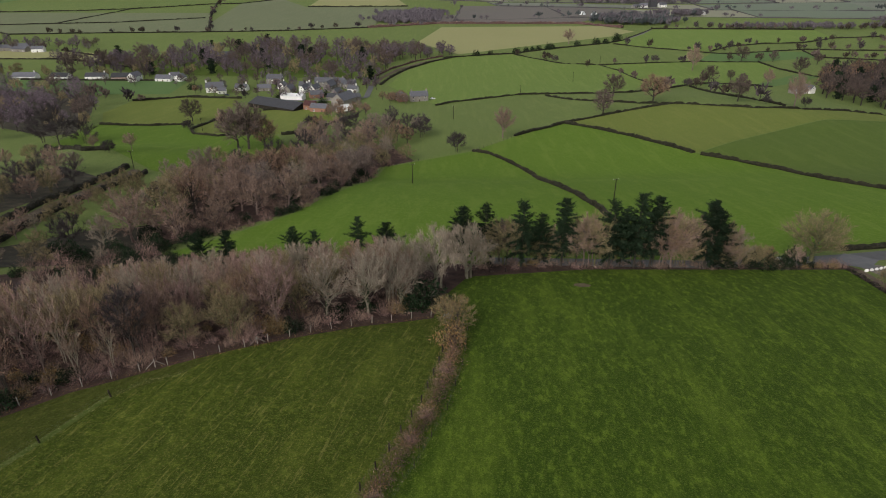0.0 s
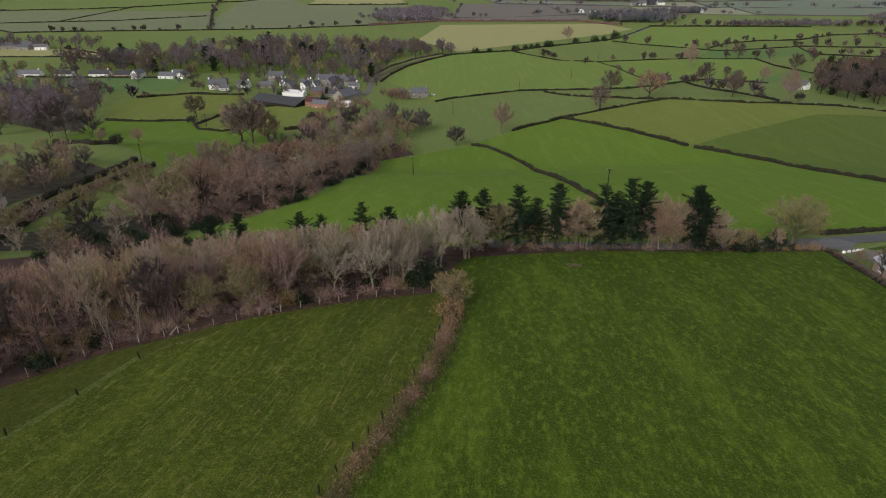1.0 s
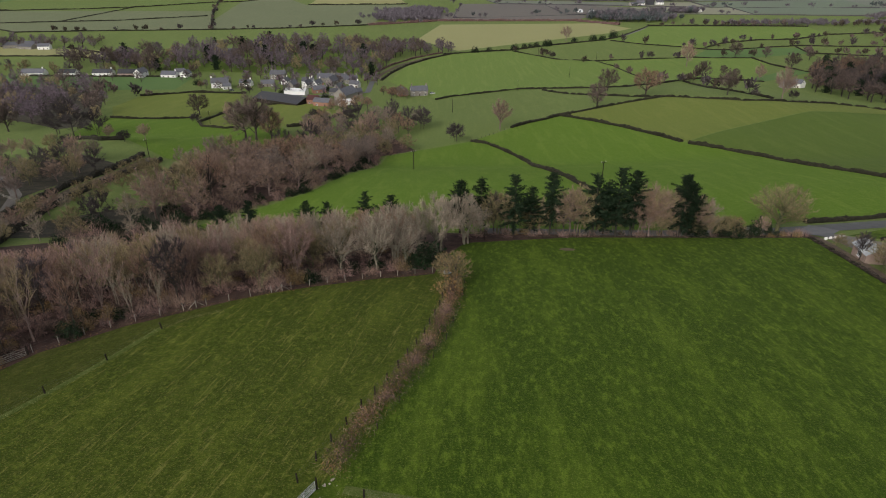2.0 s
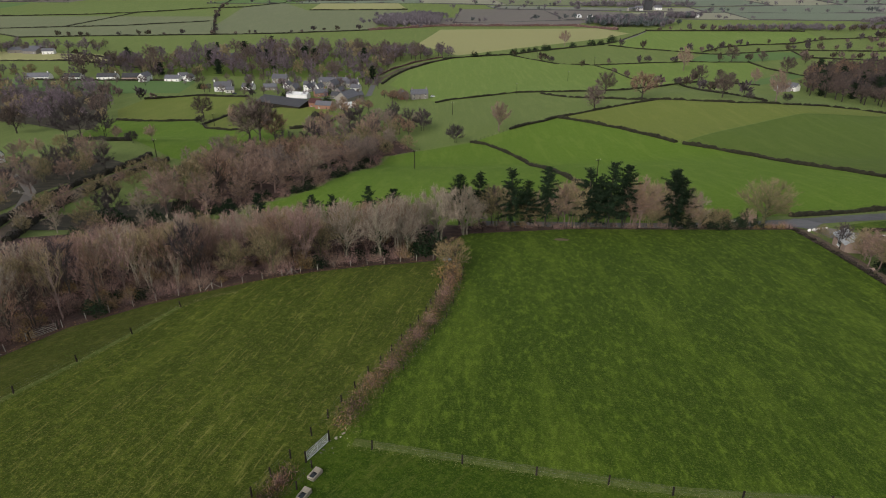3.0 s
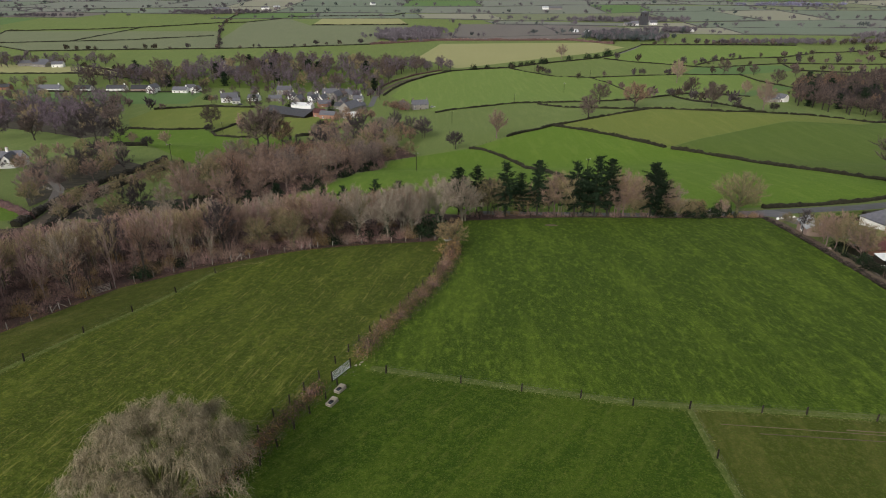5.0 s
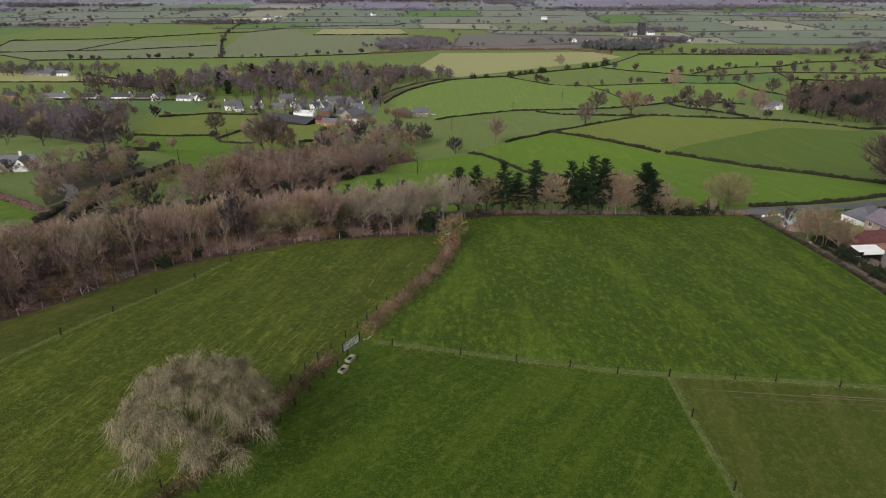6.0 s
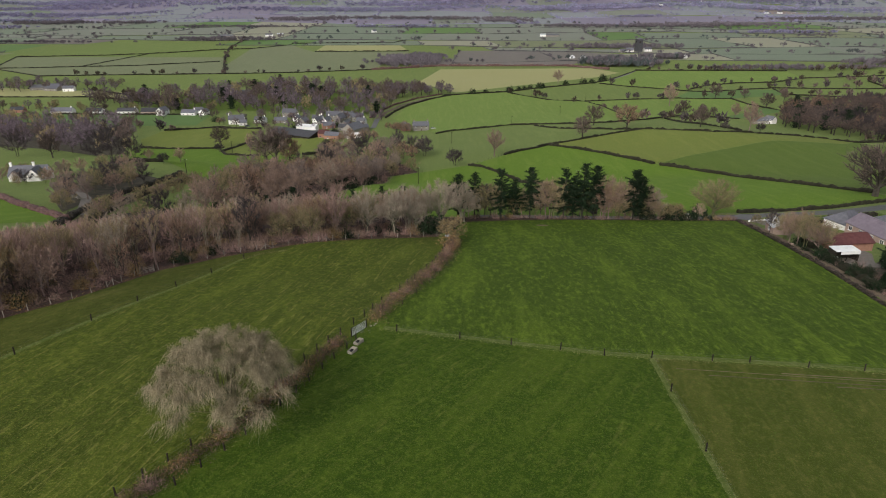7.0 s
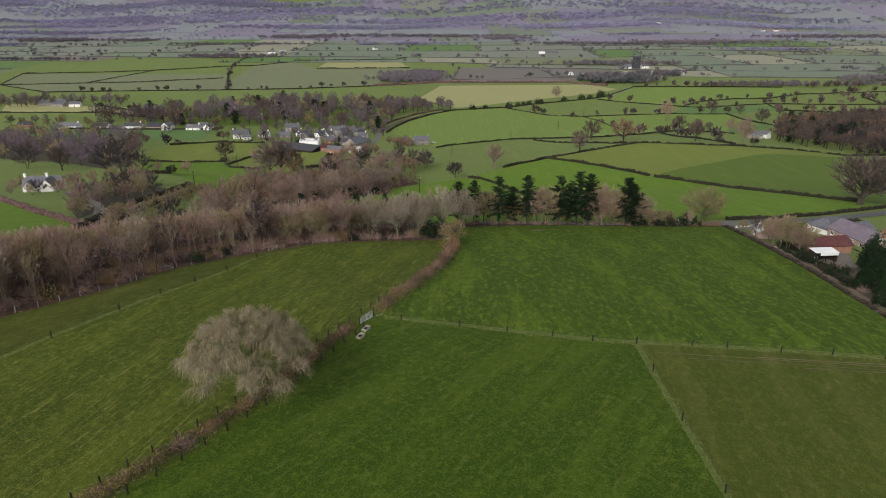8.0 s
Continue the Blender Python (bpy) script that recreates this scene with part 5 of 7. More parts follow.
# ---- hedges ----
def hedge(points, h=1.5, w=1.6, step=1.5, seed=0, mat=HEDGE, twig_mat=HEDGE_TWIG, twigs=26.0, label="clipped dark winter hedge", twig_w=0.05, gaps=0.0):
    """A hedge: an uneven clipped body with twigs standing out of it."""
    r = np.random.default_rng(seed + int(abs(points[0][0] * 7 + points[0][1])))
    xy, d = along(points, step)
    n = len(xy)
    nrm = np.stack([-d[:, 1], d[:, 0]], 1)
    w, h = 0.78 * w, 0.9 * h
    prof = [(-0.5, -0.15), (-0.52, 0.45), (-0.36, 0.9), (0, 1.0), (0.36, 0.9), (0.52, 0.45), (0.5, -0.15)]
    gz = ground(xy[:, 0], xy[:, 1])
    hh = h * np.clip(1 + 0.15 * r.normal(size=n) + 0.14 * np.sin(np.arange(n) * 0.37 + seed), 0.45, 1.6)
    if gaps:
        hh = np.where(r.random(n) < gaps, hh * 0.3, hh)
    rows = []
    for a, b in prof:
        off = (a * w * (1 + 0.18 * r.normal(size=n)))[:, None] * nrm
        rows.append(np.c_[xy + off, gz + b * hh * (1 + 0.08 * r.normal(size=n))])
    pts = np.stack(rows, 1).reshape(-1, 3)
    k = len(prof)
    f = [(i * k + j, i * k + j + 1, (i + 1) * k + j + 1, (i + 1) * k + j) for i in range(n - 1) for j in range(k - 1)]
    s = Soup()
    s.add(pts, f + [tuple(range(k)), tuple(range((n - 1) * k, n * k))[::-1]])
    ob = empty("hedge", Matrix(), label, "hedge", "field hedges")
    part("body", s, mat, ob)
    m = int(n * step * twigs)
    if m:
        i = r.integers(0, n, m)
        a = r.uniform(-0.5, 0.5, m)
        base = np.c_[xy[i] + nrm[i] * (a * w)[:, None], gz[i] + hh[i] * (0.95 - 1.4 * a * a)]
        base[:, :2] += r.normal(size=(m, 2)) * step * 0.4
        t = Soup()
        t.slivers(base, np.c_[nrm[i] * (a * 1.6)[:, None], np.ones(m) * 0.8] + r.normal(size=(m, 3)) * 0.4, r.uniform(0.25, 0.7, m) * h * 0.55, twig_w, r)
        tagged(part("twig_mass", t, twig_mat, ob), kind="stuff")
    return ob


# round the near and middle fields
hedge([(83, 348), (98, 324), (111, 299), (120, 271), (126, 253)], 1.7, 2.2, 1.6)
hedge([(128, 249), (139, 236), (150, 220), (154, 194), (162, 177), (167, 156), (172, 142)], 1.6, 2.0, 1.6)
hedge([(83, 348), (73, 338), (61, 329), (50, 317)], 1.7, 2.4, 1.6)
hedge([(83, 348), (109, 362), (131, 371), (158, 378)], 1.5, 1.8, 1.8, gaps=0.05)
hedge([(158, 378), (168, 369), (180, 359), (199, 352), (236, 363), (278, 392), (302, 390), (314, 373)], 1.4, 1.8, 2.0, gaps=0.12)
hedge([(25, 282), (33, 276), (39, 263), (45, 247), (49, 231), (51, 192), (54, 170), (55, 154), (56, 145), (57, 100)], 1.5, 1.9, 1.4)
hedge([(4, 451), (17, 465), (47, 483), (72, 496), (97, 497), (133, 484), (160, 476), (202, 519), (231, 551), (261, 567), (307, 546)], 1.5, 2.0, 2.4)
hedge([(230, 541), (227, 491), (215, 420), (228, 373)], 1.5, 2.0, 2.2, gaps=0.1)
hedge([(93, 486), (108, 449), (124, 422), (141, 393), (156, 379)], 1.4, 1.8, 2.2, gaps=0.1)
hedge([(10, 728), (42, 746), (96, 765), (140, 798), (182, 823), (226, 849), (256, 876), (290, 929), (328, 988)], 1.6, 2.6, 3.0)
hedge([(95, 756), (122, 719), (138, 693), (181, 680), (192, 643), (197, 593), (200, 573)], 1.2, 1.6, 3.0, gaps=0.2)
hedge([(181, 680), (216, 689), (251, 697), (297, 706), (325, 702), (365, 702)], 1.4, 1.8, 3.0)
hedge([(236, 844), (270, 813), (315, 789), (337, 770), (360, 765), (415, 784), (463, 799), (459, 784), (450, 738)], 1.4, 2.0, 3.0)
hedge([(342, 784), (380, 823), (437, 849), (494, 855)], 1.6, 2.4, 3.0)
hedge([(365, 702), (365, 660), (372, 628), (381, 606)], 1.6, 2.2, 3.0)
hedge([(330, 995), (429, 995), (501, 995), (578, 988)], 2.2, 3.0, 3.0)
hedge([(104, 105), (113, 107), (124, 110), (138, 114), (150, 119), (176, 130), (215, 150)], 1.3, 1.6, 1.4, label="clipped hedge along the road")
hedge([(-395, 583), (-356, 581), (-290, 580), (-235, 584)], 1.8, 2.4, 2.4)
hedge([(-213, 373), (-197, 370), (-179, 374), (-159, 384)], 1.6, 2.2, 2.0)
hedge([(-150, 362), (-140, 340), (-122, 330), (-116, 335)], 1.4, 1.8, 1.8)
hedge([(-128, 448), (-99, 460)], 1.8, 2.4, 2.0)
hedge([(-86, 335), (-71, 341), (-64, 386), (-51, 412)], 1.8, 2.4, 2.0)
hedge([(-150, 362), (-148, 418)], 1.5, 2.0, 2.0)
hedge([(-199, 291), (-170, 258), (-150, 241), (-141, 246)], 1.8, 2.4, 1.8)
hedge([(-104, 218), (-94, 235), (-87, 258)], 1.8, 2.6, 1.8)
hedge([(-169, 150), (-136, 119), (-110, 98), (-100, 87)], 1.8, 3.0, 1.6, mat=BRAMBLE, twig_mat=TWIG_PINK, label="overgrown brown hedge below the farmhouse", twigs=10)
hedge([(-95, 74), (-108, 105), (-113, 126), (-117, 153), (-118, 189), (-122, 222)], 1.8, 2.6, 1.2, twig_mat=TWIG_DARK, twigs=40, gaps=0.03, label="overgrown brown hedge along the sunken lane")
hedge([(-88, 76), (-101, 106), (-106, 126), (-109, 153), (-110, 189), (-112, 216)], 1.6, 2.4, 1.2, twig_mat=TWIG_DARK, twigs=40, gaps=0.05, label="overgrown brown hedge along the sunken lane")
hedge([(-554, 716), (-425, 716), (-377, 691), (-321, 657)], 1.6, 2.4, 3.0)
hedge([(-467, 785), (-411, 747), (-367, 716)], 1.8, 3.0, 3.0)
hedge([(-239, 475), (-206, 500), (-160, 502)], 1.8, 2.8, 2.4)
hedge([(-835, 1215), (-671, 1250), (-574, 1299), (-480, 1380), (-420, 1395), (-354, 1503)], 2.0, 4.0, 5.0, twigs=2, twig_w=0.2)
hedge([(-755, 1022), (-706, 1030), (-622, 1047), (-530, 1065), (-463, 1102), (-405, 1131)], 1.8, 3.4, 5.0, twigs=2, twig_w=0.2)
hedge([(-619, 924), (-519, 938), (-431, 945), (-342, 953), (-236, 968), (-109, 1006)], 1.8, 3.0, 4.0, twigs=2, twig_w=0.15)
hedge([(-338, 953), (-379, 1074), (-425, 1227), (-478, 1424), (-517, 1688)], 2.2, 4.0, 5.0, twigs=2, twig_w=0.2)
hedge([(-265, 1328), (-63, 1341)], 2.2, 4.0, 5.0, twigs=2, twig_w=0.2)
hedge([(-361, 1537), (-251, 1555), (-110, 1573), (-86, 1649)], 2.2, 5.0, 5.0, twigs=2, twig_w=0.2)
hedge([(-109, 1006), (-60, 1030), (0, 1060), (120, 1060), (227, 1062), (290, 1010)], 3.5, 9.0, 4.0, mat=BRAMBLE, twig_mat=TWIG, twigs=6, twig_w=0.3, label="thick brown scrub along a stream")
hedge([(97, 90.6), (96, 78), (95.5, 66), (95, 54), (94.5, 42), (93.5, 30), (92.5, 18), (91, 4), (89, -10)], 0.7, 1.3, 0.6, twig_mat=TWIG_BROWN, gaps=0.25, twigs=330, label="dark leafless hedge along the field", twig_w=0.04)


# the brown hedge of bracken and bramble between the two near fields
def rough_hedge(points, h, w, seed):
    r = np.random.default_rng(seed)
    xy, d = along(points, 0.5)
    nrm = np.stack([-d[:, 1], d[:, 0]], 1)
    ob = empty("hedge", Matrix(), "rough brown hedge of bracken, bramble and dead grass", "hedge")
    thick = np.clip(np.interp(np.arange(len(xy)), np.arange(0, len(xy) + 6, 6), r.uniform(0.55, 1.25, len(np.arange(0, len(xy) + 6, 6)))), 0.5, 1.3)
    for name, mat, per, ln, tw, tall in (("thorn", BRAMBLE, 170, 0.55, 0.045, 1.0), ("bramble", TWIG_PINK, 60, 0.5, 0.035, 1.0), ("bracken", BRACKEN, 110, 0.4, 0.05, 0.95), ("dead_grass", STRAW, 70, 0.4, 0.035, 0.4)):
        s = Soup()
        n = len(xy) * per // 2
        i = r.integers(0, len(xy), n)
        clump = 0.5 + 0.5 * np.sin(i * 0.31 + len(name) * 1.7 + 2 * np.sin(i * 0.11))
        keep = r.random(n) < (0.6 if name == "thorn" else 0.15) + 0.85 * clump ** 2
        i = i[keep]
        n = len(i)
        a = np.clip(r.normal(size=n) * (0.24 if name != "dead_grass" else 0.42), -0.7, 0.7)
        q = xy[i] + nrm[i] * (a * w)[:, None] + r.normal(size=(n, 2)) * 0.2
        z = ground(q[:, 0], q[:, 1]) + r.uniform(0, 1, n) * h * tall * thick[i] * (1 - 1.6 * a * a)
        s.slivers(np.c_[q, z], np.c_[r.normal(size=(n, 2)) * 0.7, r.uniform(0.1, 1.1, n)], r.uniform(0.4, 1.2, n) * ln, tw * r.uniform(0.7, 1.4, n), r)
        tagged(part(name, s, mat, ob), kind="stuff")
    return ob


rough_hedge([(12.3, 57), (11.5, 46), (9, 34), (5, 22), (1, 12), (-1.5, 3)], 2.0, 3.0, 91)
rough_hedge([(-5.5, -4), (-8, -10), (-11, -18), (-15, -27), (-20, -36), (-27, -48), (-38, -66)], 1.5, 2.6, 92)
for x, y, k, s in ((10.5, 42, 0, 0.8), (8, 31, 0, 0.65), (6.3, 26, 0, 0.7), (3, 17, 0, 0.55), (-6.5, -5.5, 0, 0.5), (-11.5, -17.5, 0, 0.9), (-20, -36.5, 0, 0.75), (-13, -21, 2, 0.6)):
    stand(BUSH[k], x, y, s, x * 30, group="thorn bushes in the middle hedge")


# long pale grass along the wire fences, and tufts in the near fields
def grass_line(points, w, per, label, seed, ln=0.45, mat=STRAW):
    r = np.random.default_rng(seed)
    xy, d = along(points, 0.5)
    nrm = np.stack([-d[:, 1], d[:, 0]], 1)
    n = int(len(xy) * per)
    i = r.integers(0, len(xy), n)
    q = xy[i] + nrm[i] * (np.clip(r.normal(size=n) * 0.3, -0.7, 0.7) * w)[:, None] + d[i] * r.uniform(-0.5, 0.5, (n, 1))
    s = Soup()
    s.slivers(np.c_[q, ground(q[:, 0], q[:, 1])], np.c_[r.normal(size=(n, 2)) * 1.2, np.ones(n) * 0.45], r.uniform(0.5, 1.2, n) * ln, 0.05, r)
    return solid("long_grass", s, mat, label, "grass", kind="stuff")


grass_line([(0, 0.6), (12, -1.6), (20, -3.1), (27, -4.3), (33.4, -5.4), (40.3, -6), (49, -6.3), (63, -7), (88, -9)], 1.3, 26, "pale uncut grass under the wire fence", 101)
grass_line([(40.3, -6), (40, -15), (39.8, -28), (39.6, -45), (39.4, -70)], 1.0, 22, "pale uncut grass under the wire fence", 102)
grass_line([(-24, 38), (-28, 36.5), (-31.5, 33), (-35, 24), (-38, 16), (-41.5, 8), (-45, 0), (-50, -11), (-57, -28)], 1.0, 20, "pale uncut grass under the wire fence", 103)
grass_line([(11, 55), (9.8, 42), (7, 31), (3.2, 21), (-1, 11), (-3.4, 4)], 0.8, 12, "dry grass beside the hedge", 104)
grass_line([(-60, -2.5), (-53.4, 7), (-49.5, 16), (-46, 25.6), (-38, 34), (-28.6, 39.3), (-17, 45.9), (-4, 55.7), (7, 60.4)], 1.0, 14, "dry grass along the wood", 105, mat=BRACKEN)


def tufts(poly, count, label, seed, mat, ln=0.16):
    r = np.random.default_rng(seed)
    lo, hi = np.min(poly, 0), np.max(poly, 0)
    p = r.uniform(lo, hi, (count * 3, 2))
    p = p[inside(p[:, 0], p[:, 1], poly)][:count]
    p = np.repeat(p, 3, 0) + r.normal(size=(3 * len(p), 2)) * 0.08
    n = len(p)
    s = Soup()
    s.slivers(np.c_[p, ground(p[:, 0], p[:, 1]) + 0.04], np.c_[r.normal(size=(n, 2)) * 0.8, np.ones(n) * 0.5], r.uniform(0.6, 1.4, n) * ln, 0.06, r)
    return solid("grass", s, mat, label, "grass", kind="stuff")


tufts([(-1, 4), (12.5, 44), (16, 80), (97, 89), (91, 12), (88, -7), (40, -5)], 12000, "tufts of lush grass in the pasture", 111, TUFT)
tufts([(-5, 2), (-20, -34), (-40, -60), (-100, -60), (-62, 4), (-34, 38), (7, 60), (10, 40)], 11000, "tufts of grass in the grazed pasture", 112, TUFT)
tufts([(-4, 1), (40, -6), (88, -9), (90, -60), (-34, -60), (-18, -34)], 12000, "tufts of grass in the paddock", 113, TUFT)


# ---- the far side of the valley ----
def clump(seed, n=26, wide=1.0):
    """A far tree: a short trunk and a crown of loose sprays, one metre high."""
    r = np.random.default_rng(seed)
    s = Soup()
    s.tube([(0, 0, 0), (0, 0, 0.5)], [0.025, 0.012], 3, False)
    d = unit(r.normal(size=(n, 3)))
    p = d * r.uniform(0.2, 1, (n, 1)) * (0.38, 0.38, 0.34) + (0, 0, 0.5)
    s.slivers(p, r.normal(size=(n, 3)) * (0.3, 0.3, 0.1) + d * 0.35 + (0, 0, 0.9), r.uniform(0.2, 0.4, n) * wide, r.uniform(0.12, 0.24, n) * wide, r)
    return s


CLUMPS = [clump(120 + k) for k in range(5)]
DENSE = [clump(130 + k, 44) for k in range(3)]
COARSE = [clump(140 + k, 26, 1.1) for k in range(4)]
far_rng = np.random.default_rng(200)


def far_trees(places, sizes, mats, label, kinds=CLUMPS, name="far_trees", broad=1.0):
    s = Soup()
    for x, y in places:
        h = float(far_rng.uniform(*sizes))
        w = h * broad * float(far_rng.uniform(0.85, 1.3))
        m = pose(x, y, lift(x, y) - 0.3, 0, 0, float(far_rng.uniform(0, 360))) @ Matrix.Diagonal((w, w, h, 1))
        s.take(kinds[int(far_rng.integers(0, len(kinds)))], m, int(far_rng.integers(0, len(mats))))
    return solid(name, s, mats, label, "trees", kind="stuff")


def far_fields():
    """A patchwork of hedged fields from the middle of the valley to the far hills."""
    tints = [HAZED_B, HAZED_A, GRASS_HAZED, HAZED_C, GRASS_DEEP, STUBBLE, MOOR, HAZED_GRASS_HILL, HAZED_LILAC_HILL]
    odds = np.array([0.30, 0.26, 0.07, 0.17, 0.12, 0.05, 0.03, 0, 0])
    # past 2500 m most fields take the hill tints with haze painted in
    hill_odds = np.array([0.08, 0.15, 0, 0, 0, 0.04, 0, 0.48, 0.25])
    patches = [Soup() for _ in tints]
    hedges, hill_hedges, trees = Soup(), Soup(), []
    r = np.random.default_rng(210)
    rows = [1120, 1290, 1460, 1680, 1900, 2180, 2480, 2840, 3240, 3700, 4100, 4450, 4860]

    def ridge(a, b):
        """A low hedge between two places."""
        n = max(2, int(np.linalg.norm(np.subtract(b, a)) / 40))
        t = np.linspace(0, 1, n)[:, None]
        p = np.array(a) * (1 - t) + np.array(b) * t
        d = unit(np.subtract(b, a)[None, :])[0]
        o = np.array([-d[1], d[0]]) * 1.5
        z = ground(p[:, 0], p[:, 1])
        h = r.uniform(0.4, 2.6, n)
        pts = np.concatenate([np.c_[p - o, z - 0.2], np.c_[p, z + h], np.c_[p + o, z - 0.2]])
        i = np.arange(n - 1)
        # hedges past 2300 m go to the paler mesh with haze in its colour
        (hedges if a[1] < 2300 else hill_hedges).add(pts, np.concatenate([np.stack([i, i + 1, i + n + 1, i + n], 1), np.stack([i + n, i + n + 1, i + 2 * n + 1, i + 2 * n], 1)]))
        for q in p:
            for _ in range(int(r.choice([0, 1, 1, 2, 3]))):
                trees.append(q + r.normal(size=2) * (9, 3))

    shift = {}

    def corner(i, x):
        """Where two hedges meet: the rows run unevenly."""
        k = (i, round(x))
        if k not in shift:
            shift[k] = (x + r.normal() * 12, rows[i] + r.normal() * 14 + 0.03 * rows[i] * math.sin(x / 430 + 1.7 * i) + 0.02 * rows[i] * math.sin(x / 170 + i))
        return shift[k]

    for i in range(len(rows) - 1):
        reach = 0.8 * rows[i + 1] + 150
        x = -reach
        while x < reach:
            w = float(r.uniform(110, 340)) * (0.8 + rows[i] / 5000)
            c = [corner(i, x), corner(i, x + w), corner(i + 1, x + w), corner(i + 1, x)]
            mx, my = np.mean(c, 0)
            known = my < 1560 and -900 < mx < 0 or my < 1130 and mx < 300
            if not known:
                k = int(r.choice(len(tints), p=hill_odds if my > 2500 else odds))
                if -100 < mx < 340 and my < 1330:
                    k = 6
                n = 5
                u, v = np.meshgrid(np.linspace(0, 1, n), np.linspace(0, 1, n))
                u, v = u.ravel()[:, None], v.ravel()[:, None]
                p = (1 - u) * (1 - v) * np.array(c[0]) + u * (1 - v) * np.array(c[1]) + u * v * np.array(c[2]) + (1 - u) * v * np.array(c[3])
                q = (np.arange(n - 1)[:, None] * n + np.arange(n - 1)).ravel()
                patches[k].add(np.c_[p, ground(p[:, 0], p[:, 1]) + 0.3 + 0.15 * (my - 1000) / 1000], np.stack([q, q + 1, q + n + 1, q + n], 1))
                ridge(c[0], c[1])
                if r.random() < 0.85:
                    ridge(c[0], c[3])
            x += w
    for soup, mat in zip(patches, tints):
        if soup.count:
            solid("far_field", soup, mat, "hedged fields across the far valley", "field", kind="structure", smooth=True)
    solid("far_hedge", hill_hedges, HAZED_HILL_WOOD, "hedge lines across the far hills, greyed with painted haze", "hedge", kind="stuff")
    solid("far_hedge", hedges, HAZED_HEDGE, "dark hedge lines across the far valley", "hedge", kind="stuff")
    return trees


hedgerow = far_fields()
far_trees([p for p in hedgerow if p[1] < 2500], (4, 15), [HAZED_WOOD, HAZED_WOOD, HAZED_WOOD, HAZED_CONIFER], "hedgerow trees across the far valley")
# from 2500 m on, trees get the bluer haze colours
far_trees([p for p in hedgerow if p[1] >= 2500], (6, 13), [HAZED_HILL_WOOD, HAZED_HILL_CONIFER], "trees across the far hills")


def far_wood(cx, cy, rx, ry, gap, h, mats, seed, kinds=DENSE, broad=1.0):
    r = np.random.default_rng(seed)
    n = int(3.1 * rx * ry / gap ** 2)
    a, q = r.uniform(0, 6.28, n), np.sqrt(r.uniform(0, 1, n)) * (1 + 0.2 * r.normal(size=n))
    far_trees(np.stack([cx + rx * q * np.cos(a), cy + ry * q * np.sin(a)], 1), h, mats, "leafless far valley woodland, grey-purple with painted haze", kinds, "far_woodland", broad)


W, D = [HAZED_WOOD], [HAZED_WOOD, HAZED_CONIFER]
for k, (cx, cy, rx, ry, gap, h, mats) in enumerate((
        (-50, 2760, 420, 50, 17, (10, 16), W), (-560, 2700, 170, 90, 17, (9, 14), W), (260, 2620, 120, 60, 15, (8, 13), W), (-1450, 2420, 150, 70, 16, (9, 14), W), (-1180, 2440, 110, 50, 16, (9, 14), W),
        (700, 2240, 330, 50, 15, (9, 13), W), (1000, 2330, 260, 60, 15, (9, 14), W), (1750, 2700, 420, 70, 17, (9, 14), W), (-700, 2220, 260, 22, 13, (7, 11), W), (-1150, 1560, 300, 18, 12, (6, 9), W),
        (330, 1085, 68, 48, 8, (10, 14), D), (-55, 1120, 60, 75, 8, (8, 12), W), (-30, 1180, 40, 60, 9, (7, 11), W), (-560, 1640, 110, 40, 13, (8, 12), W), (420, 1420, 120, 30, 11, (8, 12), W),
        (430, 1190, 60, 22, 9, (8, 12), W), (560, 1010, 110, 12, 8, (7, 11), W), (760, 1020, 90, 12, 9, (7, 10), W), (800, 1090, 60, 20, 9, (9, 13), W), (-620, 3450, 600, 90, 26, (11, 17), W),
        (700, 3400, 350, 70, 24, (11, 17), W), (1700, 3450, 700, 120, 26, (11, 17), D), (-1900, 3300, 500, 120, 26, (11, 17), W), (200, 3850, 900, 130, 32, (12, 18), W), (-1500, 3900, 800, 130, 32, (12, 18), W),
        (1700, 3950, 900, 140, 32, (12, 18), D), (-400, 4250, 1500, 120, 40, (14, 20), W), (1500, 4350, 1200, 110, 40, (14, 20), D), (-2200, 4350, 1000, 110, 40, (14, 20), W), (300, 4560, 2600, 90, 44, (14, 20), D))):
    # woods past 3000 m switch to the hill colours that imitate haze
    far_wood(cx, cy, rx, ry, gap * (1.0 if cy > 2000 else 0.8), h, ([HAZED_HILL_WOOD] if mats is W else [HAZED_HILL_WOOD, HAZED_HILL_CONIFER]) if cy > 3000 else mats, 300 + k, COARSE if cy > 2000 else DENSE, 1.7 if cy > 2000 else 1.0)
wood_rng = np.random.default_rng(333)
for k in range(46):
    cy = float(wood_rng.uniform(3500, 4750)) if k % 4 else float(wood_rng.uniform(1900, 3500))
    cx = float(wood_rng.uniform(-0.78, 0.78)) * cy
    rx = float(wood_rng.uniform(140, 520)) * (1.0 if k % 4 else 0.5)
    far_wood(cx, cy, rx, rx * float(wood_rng.uniform(0.12, 0.3)), 18, (8, 13), [HAZED_HILL_WOOD, HAZED_HILL_CONIFER] if k % 3 == 0 else [HAZED_HILL_WOOD], 400 + k, COARSE, 2.0)
# single trees and shrubs along the near valley hedges
valley = []
